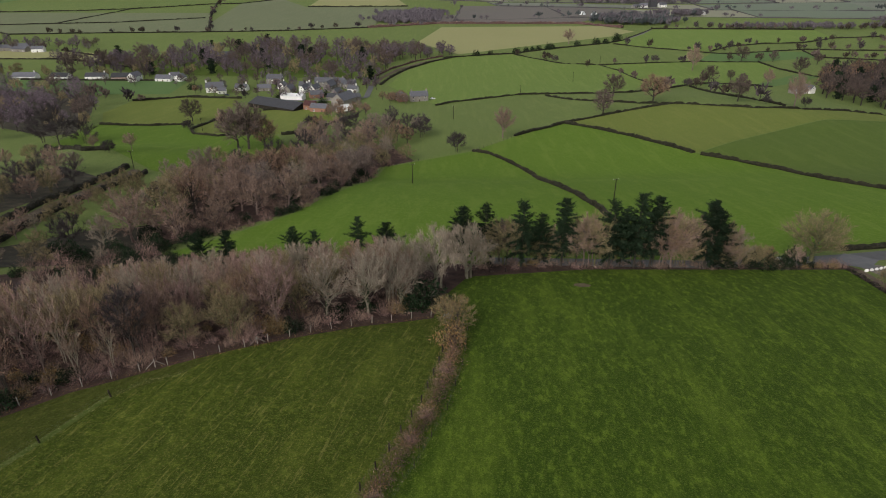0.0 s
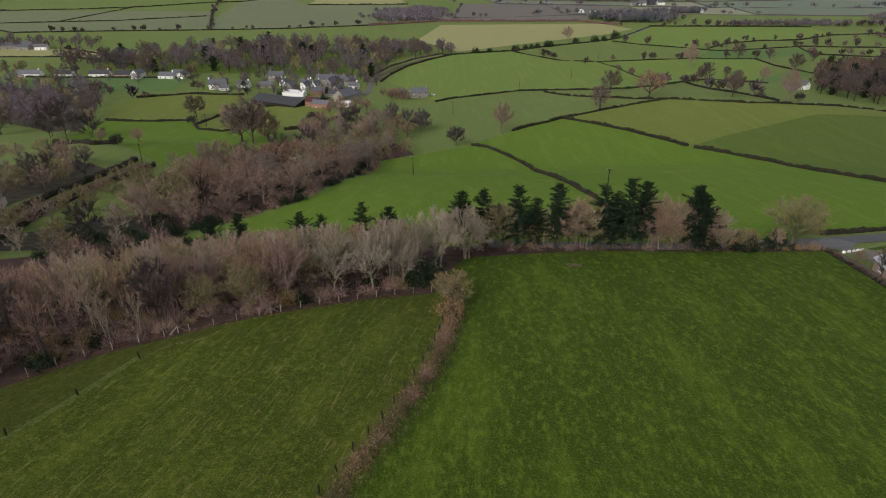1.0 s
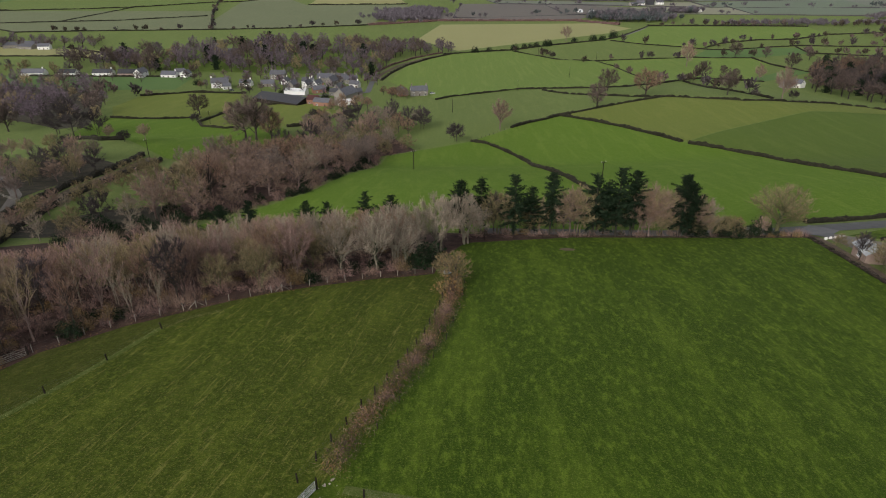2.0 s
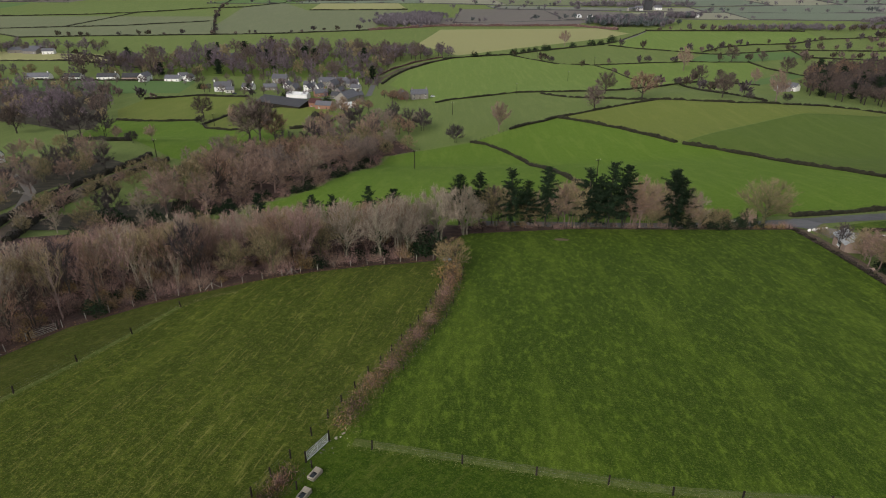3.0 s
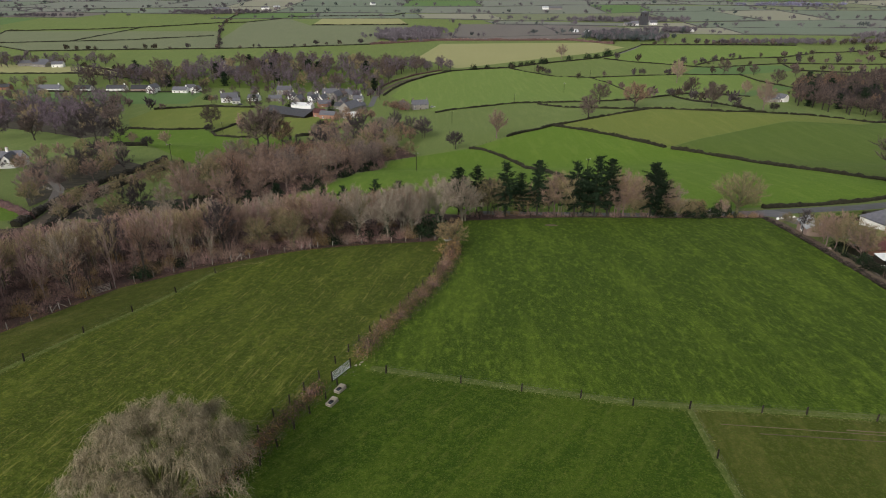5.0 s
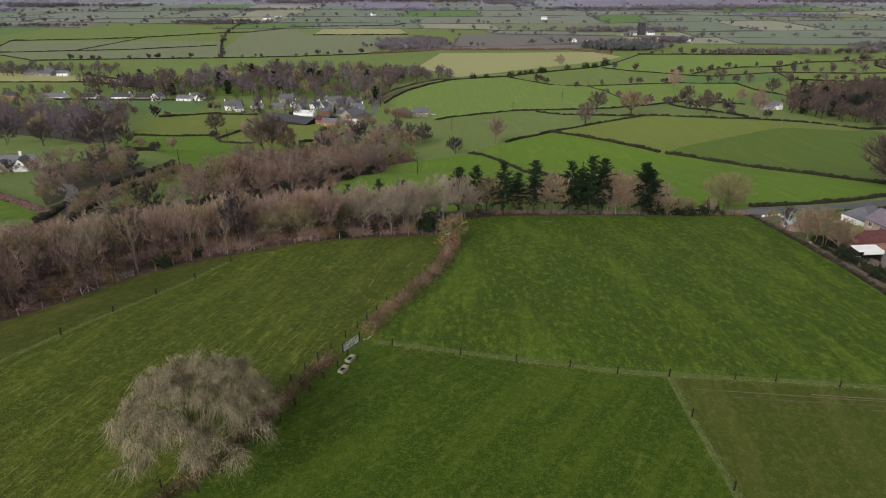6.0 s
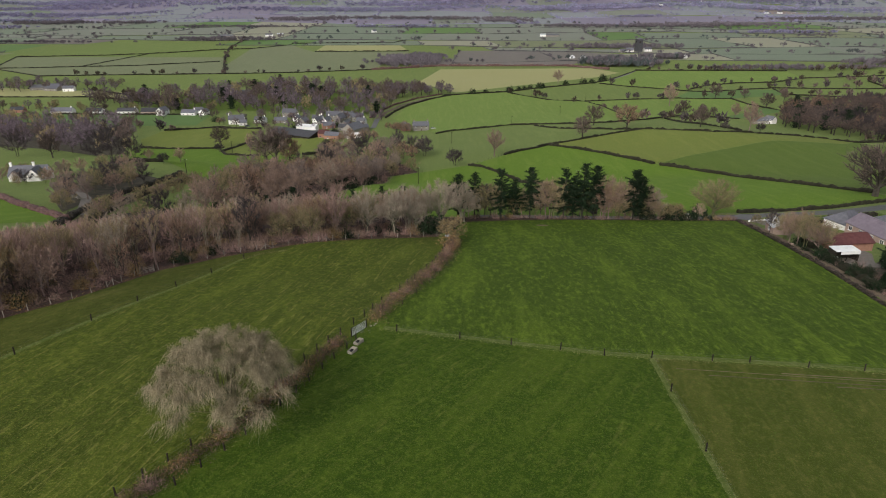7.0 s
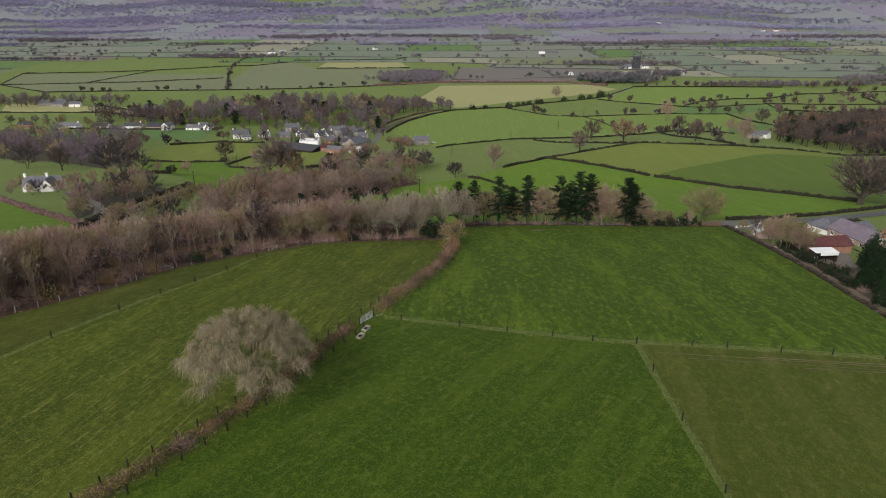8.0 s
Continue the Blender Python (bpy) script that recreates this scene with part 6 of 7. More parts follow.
for pts in ([(330, 995), (430, 995), (578, 988)], [(-619, 924), (-342, 953), (-109, 1006)], [(-338, 953), (-425, 1227), (-517, 1688)], [(-554, 790), (-470, 785), (-411, 747), (-350, 700)], [(342, 784), (437, 849), (494, 855)],
            [(230, 541), (227, 491), (215, 420), (228, 373)], [(181, 680), (251, 697), (365, 702)], [(95, 756), (138, 693), (192, 643), (200, 573)], [(236, 844), (315, 789), (415, 784)], [(202, 519), (261, 567), (307, 546)],
            [(450, 738), (520, 700), (600, 690)], [(-160, 502), (-239, 475), (-300, 490)], [(380, 606), (450, 640), (540, 700), (640, 720)], [(500, 860), (640, 870), (800, 880)], [(600, 700), (760, 760), (900, 800)]):
    xy, _ = along(pts, 17)
    valley += [p + far_rng.normal(size=2) * 3 for p in xy if far_rng.random() < 0.5]
for pts in ([(380, 606), (450, 640), (640, 720)], [(460, 800), (700, 800), (900, 830)], [(494, 857), (700, 930), (900, 940)], [(314, 373), (420, 420), (560, 480)], [(600, 690), (640, 870)], [(330, 995), (578, 988), (900, 1000)], [(450, 738), (600, 690), (800, 650)]):
    xy, _ = along(pts, 10)
    valley += [p + far_rng.normal(size=2) * 3 for p in xy if far_rng.random() < 0.6]
far_trees(valley, (5, 12), [TWIG_DARK, HEDGE_TWIG, TWIG_BROWN], "hedgerow trees in the valley fields", DENSE)
for pts, k in (([(494, 857), (560, 900), (700, 930), (900, 940)], 0), ([(460, 800), (560, 790), (700, 800), (900, 830)], 0), ([(450, 738), (600, 690), (800, 650)], 0), ([(314, 373), (420, 420), (560, 480)], 0), ([(600, 690), (640, 870)], 0),
               ([(-835, 1215), (-755, 1022), (-619, 924), (-554, 790)], 0), ([(-620, 1047), (-600, 1290)], 0)):
    hedge(pts, 1.6, 2.8, 4.0, twigs=2, twig_w=0.15)


# ---- buildings ----
def window(parent, x, y, z, w, h, turn, name="window"):
    """A window on a wall: frame, glazing bar, sill and pane. turn: the way the wall faces, in degrees from -y."""
    a = radians(turn)
    c, s = math.cos(a), math.sin(a)

    def at(u, d):
        return x + c * u + s * d, y + s * u - c * d

    f, g, sill = Soup(), Soup(), Soup()
    for u, ww in ((-w / 2, 0.09), (w / 2, 0.09), (0, 0.06)):
        f.box((*at(u, 0.03), z), (ww, 0.1, h), a)
    for dz in (-h / 2, h / 2):
        f.box((*at(0, 0.03), z + dz), (w + 0.09, 0.1, 0.09), a)
    g.box((*at(0, 0.012), z), (w - 0.08, 0.03, h - 0.08), a)
    sill.box((*at(0, 0.08), z - h / 2 - 0.08), (w + 0.25, 0.22, 0.07), a)
    ob = part(name, f, FRAME, parent)
    part("pane", g, GLASS, ob)
    part("sill", sill, FRAME, ob)
    return ob


def house(x, y, turn, l, w, h, rise, wall, roof, label, windows=3, storeys=1, chimneys=(), chimney_mat=None, gable_windows=False, door=True, hip=0.0, up=0.0, category="house", thick=0.18):
    """A house with gabled ends along its own x: walls, two roof slopes, chimneys, windows and a door on both long sides."""
    z0 = min(lift(x + dx, y + dy) for dx in (-l / 3, l / 3) for dy in (-w / 3, w / 3)) + 0.2
    ob = empty("house" if category == "house" else category.replace(" ", "_"), pose(x, y, z0 + up, 0, 0, turn), label, category)
    s = Soup()
    a, b = l / 2, w / 2
    s.add([(-a, -b, -1.5), (a, -b, -1.5), (a, b, -1.5), (-a, b, -1.5), (-a, -b, h), (a, -b, h), (a, b, h), (-a, b, h), (-a + hip, 0, h + rise - 0.05), (a - hip, 0, h + rise - 0.05)],
          [(0, 1, 5, 4), (2, 3, 7, 6), (1, 2, 6, 9, 5) if hip == 0 else (1, 2, 6, 5), (3, 0, 4, 8, 7) if hip == 0 else (3, 0, 4, 7)])
    part("wall", s, wall, ob)
    over, eave = (0.25 if hip == 0 else 0.3), 0.35
    k = rise / b
    for side in (-1, 1):
        r = Soup()
        e, ez = side * (b + eave), h - k * eave
        ex = a + over
        top = ex - hip - (0.3 if hip else 0)
        pts = [(-ex, e, ez), (ex, e, ez), (top, 0, h + rise), (-top, 0, h + rise)]
        pts += [(px, py, pz + thick) for px, py, pz in pts]
        r.add(pts, [(0, 1, 2, 3), (7, 6, 5, 4), (0, 4, 5, 1), (1, 5, 6, 2), (2, 6, 7, 3), (3, 7, 4, 0)])
        part("roof_slope", r, roof, ob)
    if hip:
        for side in (-1, 1):
            r = Soup()
            ex = side * (a + over)
            top = side * (a + over - hip - 0.3)
            pts = [(ex, -b - eave, h - k * eave), (ex, b + eave, h - k * eave), (top, 0, h + rise)]
            pts += [(px, py, pz + thick) for px, py, pz in pts]
            r.add(pts, [(0, 1, 2), (5, 4, 3), (0, 3, 4, 1), (1, 4, 5, 2), (2, 5, 3, 0)])
            part("hip_slope", r, roof, ob)
    ridge = Soup()
    ridge.box((0, 0, h + rise + thick), (2 * (a - hip), 0.3, 0.14))
    part("ridge", ridge, roof, ob)
    for cx in chimneys:
        c, pot = Soup(), Soup()
        c.box((cx, 0, h + rise + 0.5), (0.95, 0.7, 2.2))
        c.box((cx, 0, h + rise + 1.55), (1.1, 0.85, 0.2))
        ch = part("chimney", c, chimney_mat or wall, ob)
        for d in (-0.22, 0.22):
            pot.tube([(cx + d, 0, h + rise + 1.6), (cx + d, 0, h + rise + 2.15)], [0.14, 0.11], 6)
        part("pot", pot, BRICK, ch)
    for side in (-1, 1):
        for st in range(storeys):
            for i in range(windows):
                u = (i + 0.5) / windows * l - a
                if door and st == 0 and i == windows // 2 and side == -1:
                    d = Soup()
                    d.box((u, side * (b + 0.03), 1.0), (0.95, 0.08, 2.05))
                    part("door", d, DOOR, ob)
                    continue
                window(ob, u, side * (b + 0.005), 1.45 + 2.5 * st, 1.15, 1.15, 0 if side < 0 else 180)
    if gable_windows:
        for side in (-1, 1):
            window(ob, side * (a + 0.005), 0, h + 0.25 * rise, 1.0, 1.1, 90 * side)
    return ob


# the white farmhouse beyond the wood
house(-177.5, 192, 8, 16, 7.5, 3.6, 3.6, WHITE_WALL, SLATE, "long white farmhouse with a slate roof", 4, 1, (-7.5, 2.0), WHITE_WALL, True)
house(-172.5, 188, 98, 7, 5.6, 3.2, 3.0, WHITE_WALL, SLATE, "white gabled wing of the farmhouse", 1, 1, (), None, True, False)
house(-181.5, 188.5, 98, 6, 5.0, 2.8, 2.6, WHITE_WALL, SLATE, "white gabled porch wing of the farmhouse", 1, 1, (), None, True, False)
for x, y, k, z in ((-176, 179, 0, 0.55), (-170, 176, 5, 0.7), (-163, 178, 2, 0.75), (-158, 174, 0, 0.8), (-152, 178, 5, 0.7), (-148, 170, 0, 0.75), (-142, 172, 1, 0.8), (-168, 168, 2, 0.5), (-183, 176, 1, 0.4), (-137, 166, 4, 0.6)):
    stand(MID[k], x, y, z, x * 41, group="garden trees below the white farmhouse")
# the bungalow, sheds and carport by the road
house(124.5, 82.5, 20, 8.5, 8, 2.6, 2.7, WHITE_WALL, SLATE, "white bungalow with a hipped slate roof", 3, 1, (), None, False, True, 2.8)
house(125, 70, 100, 14, 7.6, 2.6, 2.3, PINK_WALL, SLATE_PURPLE, "pink-brown bungalow wing with a purple slate roof", 4, 1, (-7.6,), BRICK, True)
house(129, 78, 20, 9, 6, 2.6, 1.6, PINK_WALL, SLATE, "low slate-roofed extension of the bungalow", 2, 1)
house(109.5, 59.6, 6, 10.5, 6, 2.5, 1.4, BRICK, RUST_ROOF, "shed with a rust-red sheet roof", 0, 1, category="shed", door=False)
house(100.4, 74.5, 82, 6, 4.0, 2.5, 1.2, PINK_WALL, PALE_SHEET, "pinkish stone shed with a pale sheet roof", 1, 1, category="shed", door=False)


def carport():
    """An open-fronted carport: posts, side walls, a white fascia and a white sheet roof."""
    x, y = 102.4, 49.4
    z = lift(x, y)
    ob = empty("carport", pose(x, y, z, 0, 0, 4), "open carport with a white sheet roof and fascia", "carport")
    for u in (-2.6, 0, 2.6):
        s = Soup()
        s.box((u, -1.9, 1.0), (0.16, 0.16, 2.6))
        part("post", s, TIMBER, ob)
    s = Soup()
    s.box((0, 0.8, 1.25), (5.6, 0.15, 3.1))
    part("back_wall", s, TIMBER, ob)
    for u in (-2.8, 2.8):
        s = Soup()
        s.box((u, -0.6, 1.2), (0.12, 2.8, 3.0))
        part("side_wall", s, TIMBER, ob)
    s = Soup()
    s.add([(-2.9, -2.2, 2.75), (2.9, -2.2, 2.75), (2.9, 0.9, 2.95), (-2.9, 0.9, 2.95), (-2.9, -2.2, 2.85), (2.9, -2.2, 2.85), (2.9, 0.9, 3.05), (-2.9, 0.9, 3.05)],
          [(3, 2, 1, 0), (4, 5, 6, 7), (0, 1, 5, 4), (1, 2, 6, 5), (2, 3, 7, 6), (3, 0, 4, 7)])
    part("roof", s, WHITE_ROOF, ob)
    s = Soup()
    s.box((0.5, -2.26, 2.45), (4.6, 0.06, 0.7))
    part("fascia", s, FRAME, ob)


carport()


def ladder(x, y, turn):
    ob = empty("trestle", pose(x, y, lift(x, y), -18, 0, turn), "pale trestle leaning by the carport", "trestle")
    for u in (-0.4, 0.4):
        s = Soup()
        s.box((u, 0, 0.8), (0.08, 0.06, 1.7))
        part("rail", s, FRAME, ob)
    for k in range(4):
        s = Soup()
        s.box((0, 0, 0.25 + 0.4 * k), (0.8, 0.05, 0.06))
        part("rung", s, FRAME, ob)


ladder(99.6, 46.2, 12)
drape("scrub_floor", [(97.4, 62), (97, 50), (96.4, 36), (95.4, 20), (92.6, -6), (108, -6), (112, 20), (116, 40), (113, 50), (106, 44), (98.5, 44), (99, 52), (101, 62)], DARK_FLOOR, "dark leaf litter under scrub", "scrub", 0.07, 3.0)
drape("yard", [(97, 44), (109, 43), (109, 47), (113, 54), (113, 64), (105, 66), (101, 62), (100, 55), (98, 50)], GRAVEL, "bare gravel yard", "yard", 0.1)
drape("yard", [(101, 90), (102, 82), (104, 74), (108, 68), (117, 74), (118, 82), (112, 88), (106, 94), (100, 95)], GRAVEL, "gravel drive beside the road", "yard", 0.1)
drape("field", [(108, 93), (116, 89), (128, 90), (150, 100), (150, 108), (134, 103), (120, 99)], GRASS_LUSH, "mown garden lawn by the road", "lawn", 0.12)
band("road", [(20, 93), (45, 92.5), (63, 92.5), (75, 93.8), (88, 95.5), (103, 99), (120, 103.5), (135, 107), (150, 112), (170, 120.5), (190, 131), (215, 146), (250, 170)], 5.6, ASPHALT, "grey country road", "road", 0.14)
band("road", [(100, 92), (102, 96), (106, 100)], 7, ASPHALT, "grey tarmac apron at the junction", "road", 0.2, 1.0)
band("track", [(99, 90), (98.2, 80), (97.6, 68), (97, 54), (96.4, 42), (95.6, 30), (94.5, 18), (93, 4), (91.5, -9)], 1.6, MUD, "stony track beside the field hedge", "track", 0.12, 1.5)
band("lane", [(-91, 74), (-104.5, 105), (-109.5, 126), (-113, 153), (-114, 189), (-117, 219)], 3.4, MUD, "muddy sunken lane", "lane", 0.14)
band("lane", [(-104.5, 105), (-110, 112), (-118, 128), (-124, 140), (-140, 160), (-160, 178)], 3.2, GRAVEL, "stony farm lane", "lane", 0.16)
band("lane", [(-57, 560), (-52, 600), (-38, 650), (-12, 700), (18, 735)], 5.0, MUD, "village lane climbing between hedges", "lane", 0.3)
band("lane", [(-150, 505), (-100, 490), (-55, 500), (-57, 560)], 5.0, ASPHALT, "village street", "road", 0.3)
band("lane", [(328, 990), (300, 940), (262, 885)], 5.0, ASPHALT, "grey lane beside the yellow field", "road", 0.35)
hedge([(-49, 565), (-44, 600), (-30, 650), (-5, 700), (22, 735)], 1.8, 2.4, 2.5)
hedge([(-65, 565), (-60, 605), (-46, 655), (-22, 705), (8, 742)], 1.8, 2.4, 2.5, mat=BRAMBLE, twig_mat=TWIG_PINK)

# the village
VILLAGE = (
    (-191, 530, 12, 15, 8, 5, 3.6, WHITE_WALL, SLATE, "white gabled house in the village", 3, 2, (-7,)),
    (-183, 523, 12, 7, 6, 3, 2.2, WHITE_WALL, SLATE, "low white wing of a village house", 2, 1, ()),
    (-171, 541, -8, 11, 7, 3.2, 2.6, WHITE_WALL, SLATE, "small white cottage in the village", 2, 1, (4.5,)),
    (-150, 578, -5, 15, 8, 5.2, 3.2, STONE_WALL, SLATE, "grey stone village house", 4, 2, (-6, 6)),
    (-126, 531, 78, 11, 6, 3.6, 3.4, STONE_WALL, SLATE, "grey cottage with a steep slate gable", 2, 1, (5,)),
    (-113, 533, 74, 12, 5.5, 3.6, 3.4, WHITE_WALL, SLATE, "white house with a steep slate gable", 2, 2, (5,)),
    (-104, 534, 74, 12, 5.5, 3.6, 3.4, WHITE_WALL, SLATE, "white cottage with a steep slate gable", 2, 2, (5,)),
    (-92, 541, 70, 12, 7, 5, 4.0, STONE_WALL, SLATE, "grey stone house with a slate gable", 2, 2, (5,)),
    (-95, 562, -6, 28, 9, 4.6, 3.4, STONE_WALL, SLATE, "long grey stone house with a slate roof", 5, 2, (-12, 0, 12)),
    (-69, 470, 62, 17, 12, 5.5, 4.6, STONE_WALL, SLATE, "large grey stone barn with a slate roof", 2, 1, ()),
    (-65, 441, 20, 12, 6, 3, 1.5, WHITE_WALL, WHITE_ROOF, "low shed with a pale roof", 2, 1, ()),
    (-83, 441, -15, 13, 7, 3.6, 2.4, BRICK, SLATE, "brown brick outbuilding with a slate roof", 2, 1, ()),
    (-92, 452, -15, 9, 7, 4, 2.6, BRICK, RUST_ROOF, "brown outbuilding with a rusty roof", 2, 1, ()),
    (-10, 478, 10, 14, 8, 4.8, 3.0, STONE_WALL, SLATE, "grey stone farmhouse beside trees", 3, 2, (-6, 6)),
    (-24, 480, -70, 10, 7, 4.4, 2.8, BRICK, SLATE, "brown brick farm building", 2, 2, ()),
    (-151, 541, 8, 12, 7, 3.0, 2.6, STONE_WALL, SLATE, "low stone cottage with a slate roof", 3, 1, (5,)),
    (-137, 552, 80, 9, 6, 3.2, 2.8, WHITE_WALL, SLATE, "small white cottage with a slate gable", 2, 1, (3,)),
    (-116, 551, -10, 11, 6, 3.4, 2.8, WHITE_WALL, SLATE, "white cottage along the village street", 3, 1, (4,)),
    (-98, 507, 25, 11, 7, 3.4, 2.6, BRICK, SLATE, "brown brick cottage with a slate roof", 2, 1, (4,)),
    (-82, 516, 70, 10, 6, 3.4, 2.8, STONE_WALL, SLATE, "stone cottage beside the village street", 2, 1, (4,)),
    (-76, 552, 12, 12, 7, 4.4, 3.0, STONE_WALL, SLATE, "grey stone house above the street", 3, 2, (5,)),
    (-70, 532, -15, 9, 6, 3.2, 2.6, WHITE_WALL, SLATE, "white cottage above the stone barn", 2, 1, (3,)),
    (-63, 491, 30, 8, 6, 3.0, 2.4, STONE_WALL, SLATE, "small stone outbuilding behind the barn", 1, 1, ()),
    (-80, 492, -20, 12, 6, 3.2, 2.4, STONE_WALL, DARK_ROOF, "stone farm range with a dark roof", 2, 1, ()),
    (-253, 598, 10, 10, 7, 3.0, 2.6, WHITE_WALL, SLATE, "white cottage behind the row", 2, 1, ()),
    (-394, 590, 2, 22, 9, 3, 3.2, WHITE_WALL, SLATE, "white bungalow with a slate roof", 5, 1, (9,)),
    (-360, 590, -3, 17, 9, 3, 2.8, WHITE_WALL, DARK_ROOF, "white bungalow with a dark roof", 4, 1, ()),
    (-326, 591, 4, 19, 9, 3, 2.8, WHITE_WALL, DARK_ROOF, "low white bungalow with a dark roof", 4, 1, (8,)),
    (-299, 586, 2, 18, 9, 3.4, 3.2, PINK_WALL, DARK_ROOF, "pink-brown house with a dark roof", 4, 1, ()),
    (-284, 580, 80, 12, 8, 5, 3.4, WHITE_WALL, SLATE, "white gable-ended house in the row", 2, 2, ()),
    (-257, 582, -4, 15, 8, 3, 2.8, WHITE_WALL, SLATE, "white bungalow with a slate roof", 3, 1, (6,)),
    (-242, 584, 78, 10, 7, 3.4, 3.0, WHITE_WALL, SLATE, "white gabled cottage in a row", 2, 1, ()),
    (-447, 598, 5, 14, 8, 3.2, 2.6, BRICK, DARK_ROOF, "brown brick cottage among trees", 3, 1, (6,)),
    (-535, 782, 10, 18, 9, 4, 3, STONE_WALL, SLATE, "grey stone farmhouse on the hillside", 3, 1, (8,)),
    (-512, 776, -12, 20, 10, 3.4, 2.6, STONE_WALL, SLATE, "grey farm building with a slate roof", 3, 1, ()),
    (-488, 772, 8, 14, 8, 4, 3, WHITE_WALL, SLATE, "white farm cottage on the hillside", 3, 1, ()),
    (-522, 800, 5, 24, 10, 3.4, 2.6, STONE_WALL, SLATE, "grey farm building with a slate roof", 3, 1, ()),
    (309, 508, 10, 12, 7, 3.6, 2.6, STONE_WALL, SLATE, "grey stone house among dark trees", 3, 2, (6,)),
    (320, 512, -60, 9, 7, 4.2, 2.8, WHITE_WALL, SLATE, "white gabled wing among dark trees", 2, 2, ()),
    (514, 670, 6, 18, 9, 3.4, 2.6, WHITE_WALL, SLATE, "pale long building among trees", 4, 1, ()),
    (536, 664, -30, 14, 8, 3.6, 2.6, WHITE_WALL, SLATE, "white house among trees", 3, 1, ()),
    (-480, 1790, 5, 20, 14, 5, 3, WHITE_WALL, SLATE, "white farm shed with a grey roof", 0, 1, ()),
    (-452, 1806, 5, 18, 12, 5, 3, STONE_WALL, PALE_SHEET, "farm shed with a pale sheet roof", 0, 1, ()),
    (-590, 1760, -5, 40, 14, 4, 3, STONE_WALL, SLATE, "long grey farm shed across the valley", 0, 1, ()),
    (-200, 1955, 40, 14, 10, 5, 4, WHITE_WALL, SLATE, "white farm building with a pale roof", 2, 1, ()),
    (292, 1780, 3, 16, 10, 5, 3, WHITE_WALL, PALE_SHEET, "white farm shed across the valley", 0, 1, ()),
    (318, 1775, 3, 36, 16, 5, 3, STONE_WALL, SLATE, "long grey farm shed across the valley", 0, 1, ()),
    (452, 1335, 10, 16, 9, 5, 4, WHITE_WALL, SLATE, "white house in the far village", 3, 2, ()),
    (410, 1320, -20, 16, 9, 5, 4, WHITE_WALL, SLATE, "white house in the far village", 3, 2, ()),
    (392, 1312, 15, 14, 9, 4, 3, STONE_WALL, SLATE, "grey stone house in the far village", 3, 2, ()),
    (478, 1225, 35, 22, 11, 5, 3, STONE_WALL, SLATE, "grey farm building in the far village", 2, 1, ()),
    (484, 1198, 60, 18, 11, 5, 3, WHITE_WALL, SLATE, "pale house in the far village", 2, 1, ()),
    (1560, 3130, 10, 20, 10, 6, 4, WHITE_WALL, SLATE, "white houses in a distant village", 3, 2, ()),
    (1630, 3140, -10, 22, 10, 6, 4, WHITE_WALL, SLATE, "white houses in a distant village", 3, 2, ()),
    (1700, 3160, 6, 22, 10, 6, 4, STONE_WALL, SLATE, "grey houses in a distant village", 3, 2, ()),
    (1455, 3660, 6, 24, 12, 7, 5, WHITE_WALL, SLATE, "white buildings on a distant hillside", 3, 2, ()),
    (1165, 3475, -8, 24, 12, 7, 5, WHITE_WALL, SLATE, "white buildings on a distant hillside", 3, 2, ()),
)
for x, y, turn, l, w, h, rise, wall, roof, label, wins, storeys, chim in VILLAGE:
    house(x, y, turn, l, w, h, rise, wall, roof, label, wins, storeys, chim, None, wins > 1 and storeys > 1, wins > 0)
house(-118, 463, -29, 46, 22, 3.6, 3.0, TIMBER, DARK_ROOF, "large dark farm barn with a low sheet roof", 0, 1, (), None, False, False, category="barn")
house(-116, 499, -12, 19, 8, 3.6, 1.6, WHITE_WALL, WHITE_ROOF, "low barn with a pale sheet roof", 0, 1, (), None, False, False, category="barn")


def tower(x, y, turn, w, h, mat, label, roof_mat):
    """A square tower with a parapet, louvred openings and a low cap."""
    ob = empty("church_tower", pose(x, y, lift(x, y) - 0.3, 0, 0, turn), label, "tower")
    s = Soup()
    s.box((0, 0, h / 2), (w, w, h), 0, 0.97)
    part("shaft", s, mat, ob)
    for a in range(4):
        p, o = Soup(), Soup()
        c, q = math.cos(a * math.pi / 2), math.sin(a * math.pi / 2)
        for u in (-0.4, -0.13, 0.13, 0.4):
            p.box((c * w * 0.5 - q * u * w, q * w * 0.5 + c * u * w, h + 0.35), (0.4 if c else w * 0.17, w * 0.17 if c else 0.4, 0.9))
        part("parapet", p, mat, ob)
        o.box((c * w * 0.492, q * w * 0.492, h * 0.8), (0.1 if abs(c) > 0.5 else w * 0.25, w * 0.25 if abs(c) > 0.5 else 0.1, h * 0.14))
        part("louvre", o, TIMBER, ob)
    s = Soup()
    s.add([(-w * 0.45, -w * 0.45, h), (w * 0.45, -w * 0.45, h), (w * 0.45, w * 0.45, h), (-w * 0.45, w * 0.45, h), (0, 0, h + w * 0.3)], [(0, 1, 4), (1, 2, 4), (2, 3, 4), (3, 0, 4)])
    part("cap", s, roof_mat, ob)


tower(-250, 704, 12, 8, 15, material("pale_church_stone", [(0.34, 0.32, 0.29), (0.48, 0.46, 0.42)], 1.2), "pale stone church tower among trees", SLATE)
house(-236, 708, 12, 20, 9, 5, 5, STONE_WALL, SLATE, "grey stone church nave with a slate roof", 4, 1, category="church")
tower(431, 1330, 5, 13, 26, DARK_ROOF, "dark square tower beside the far village", SLATE)


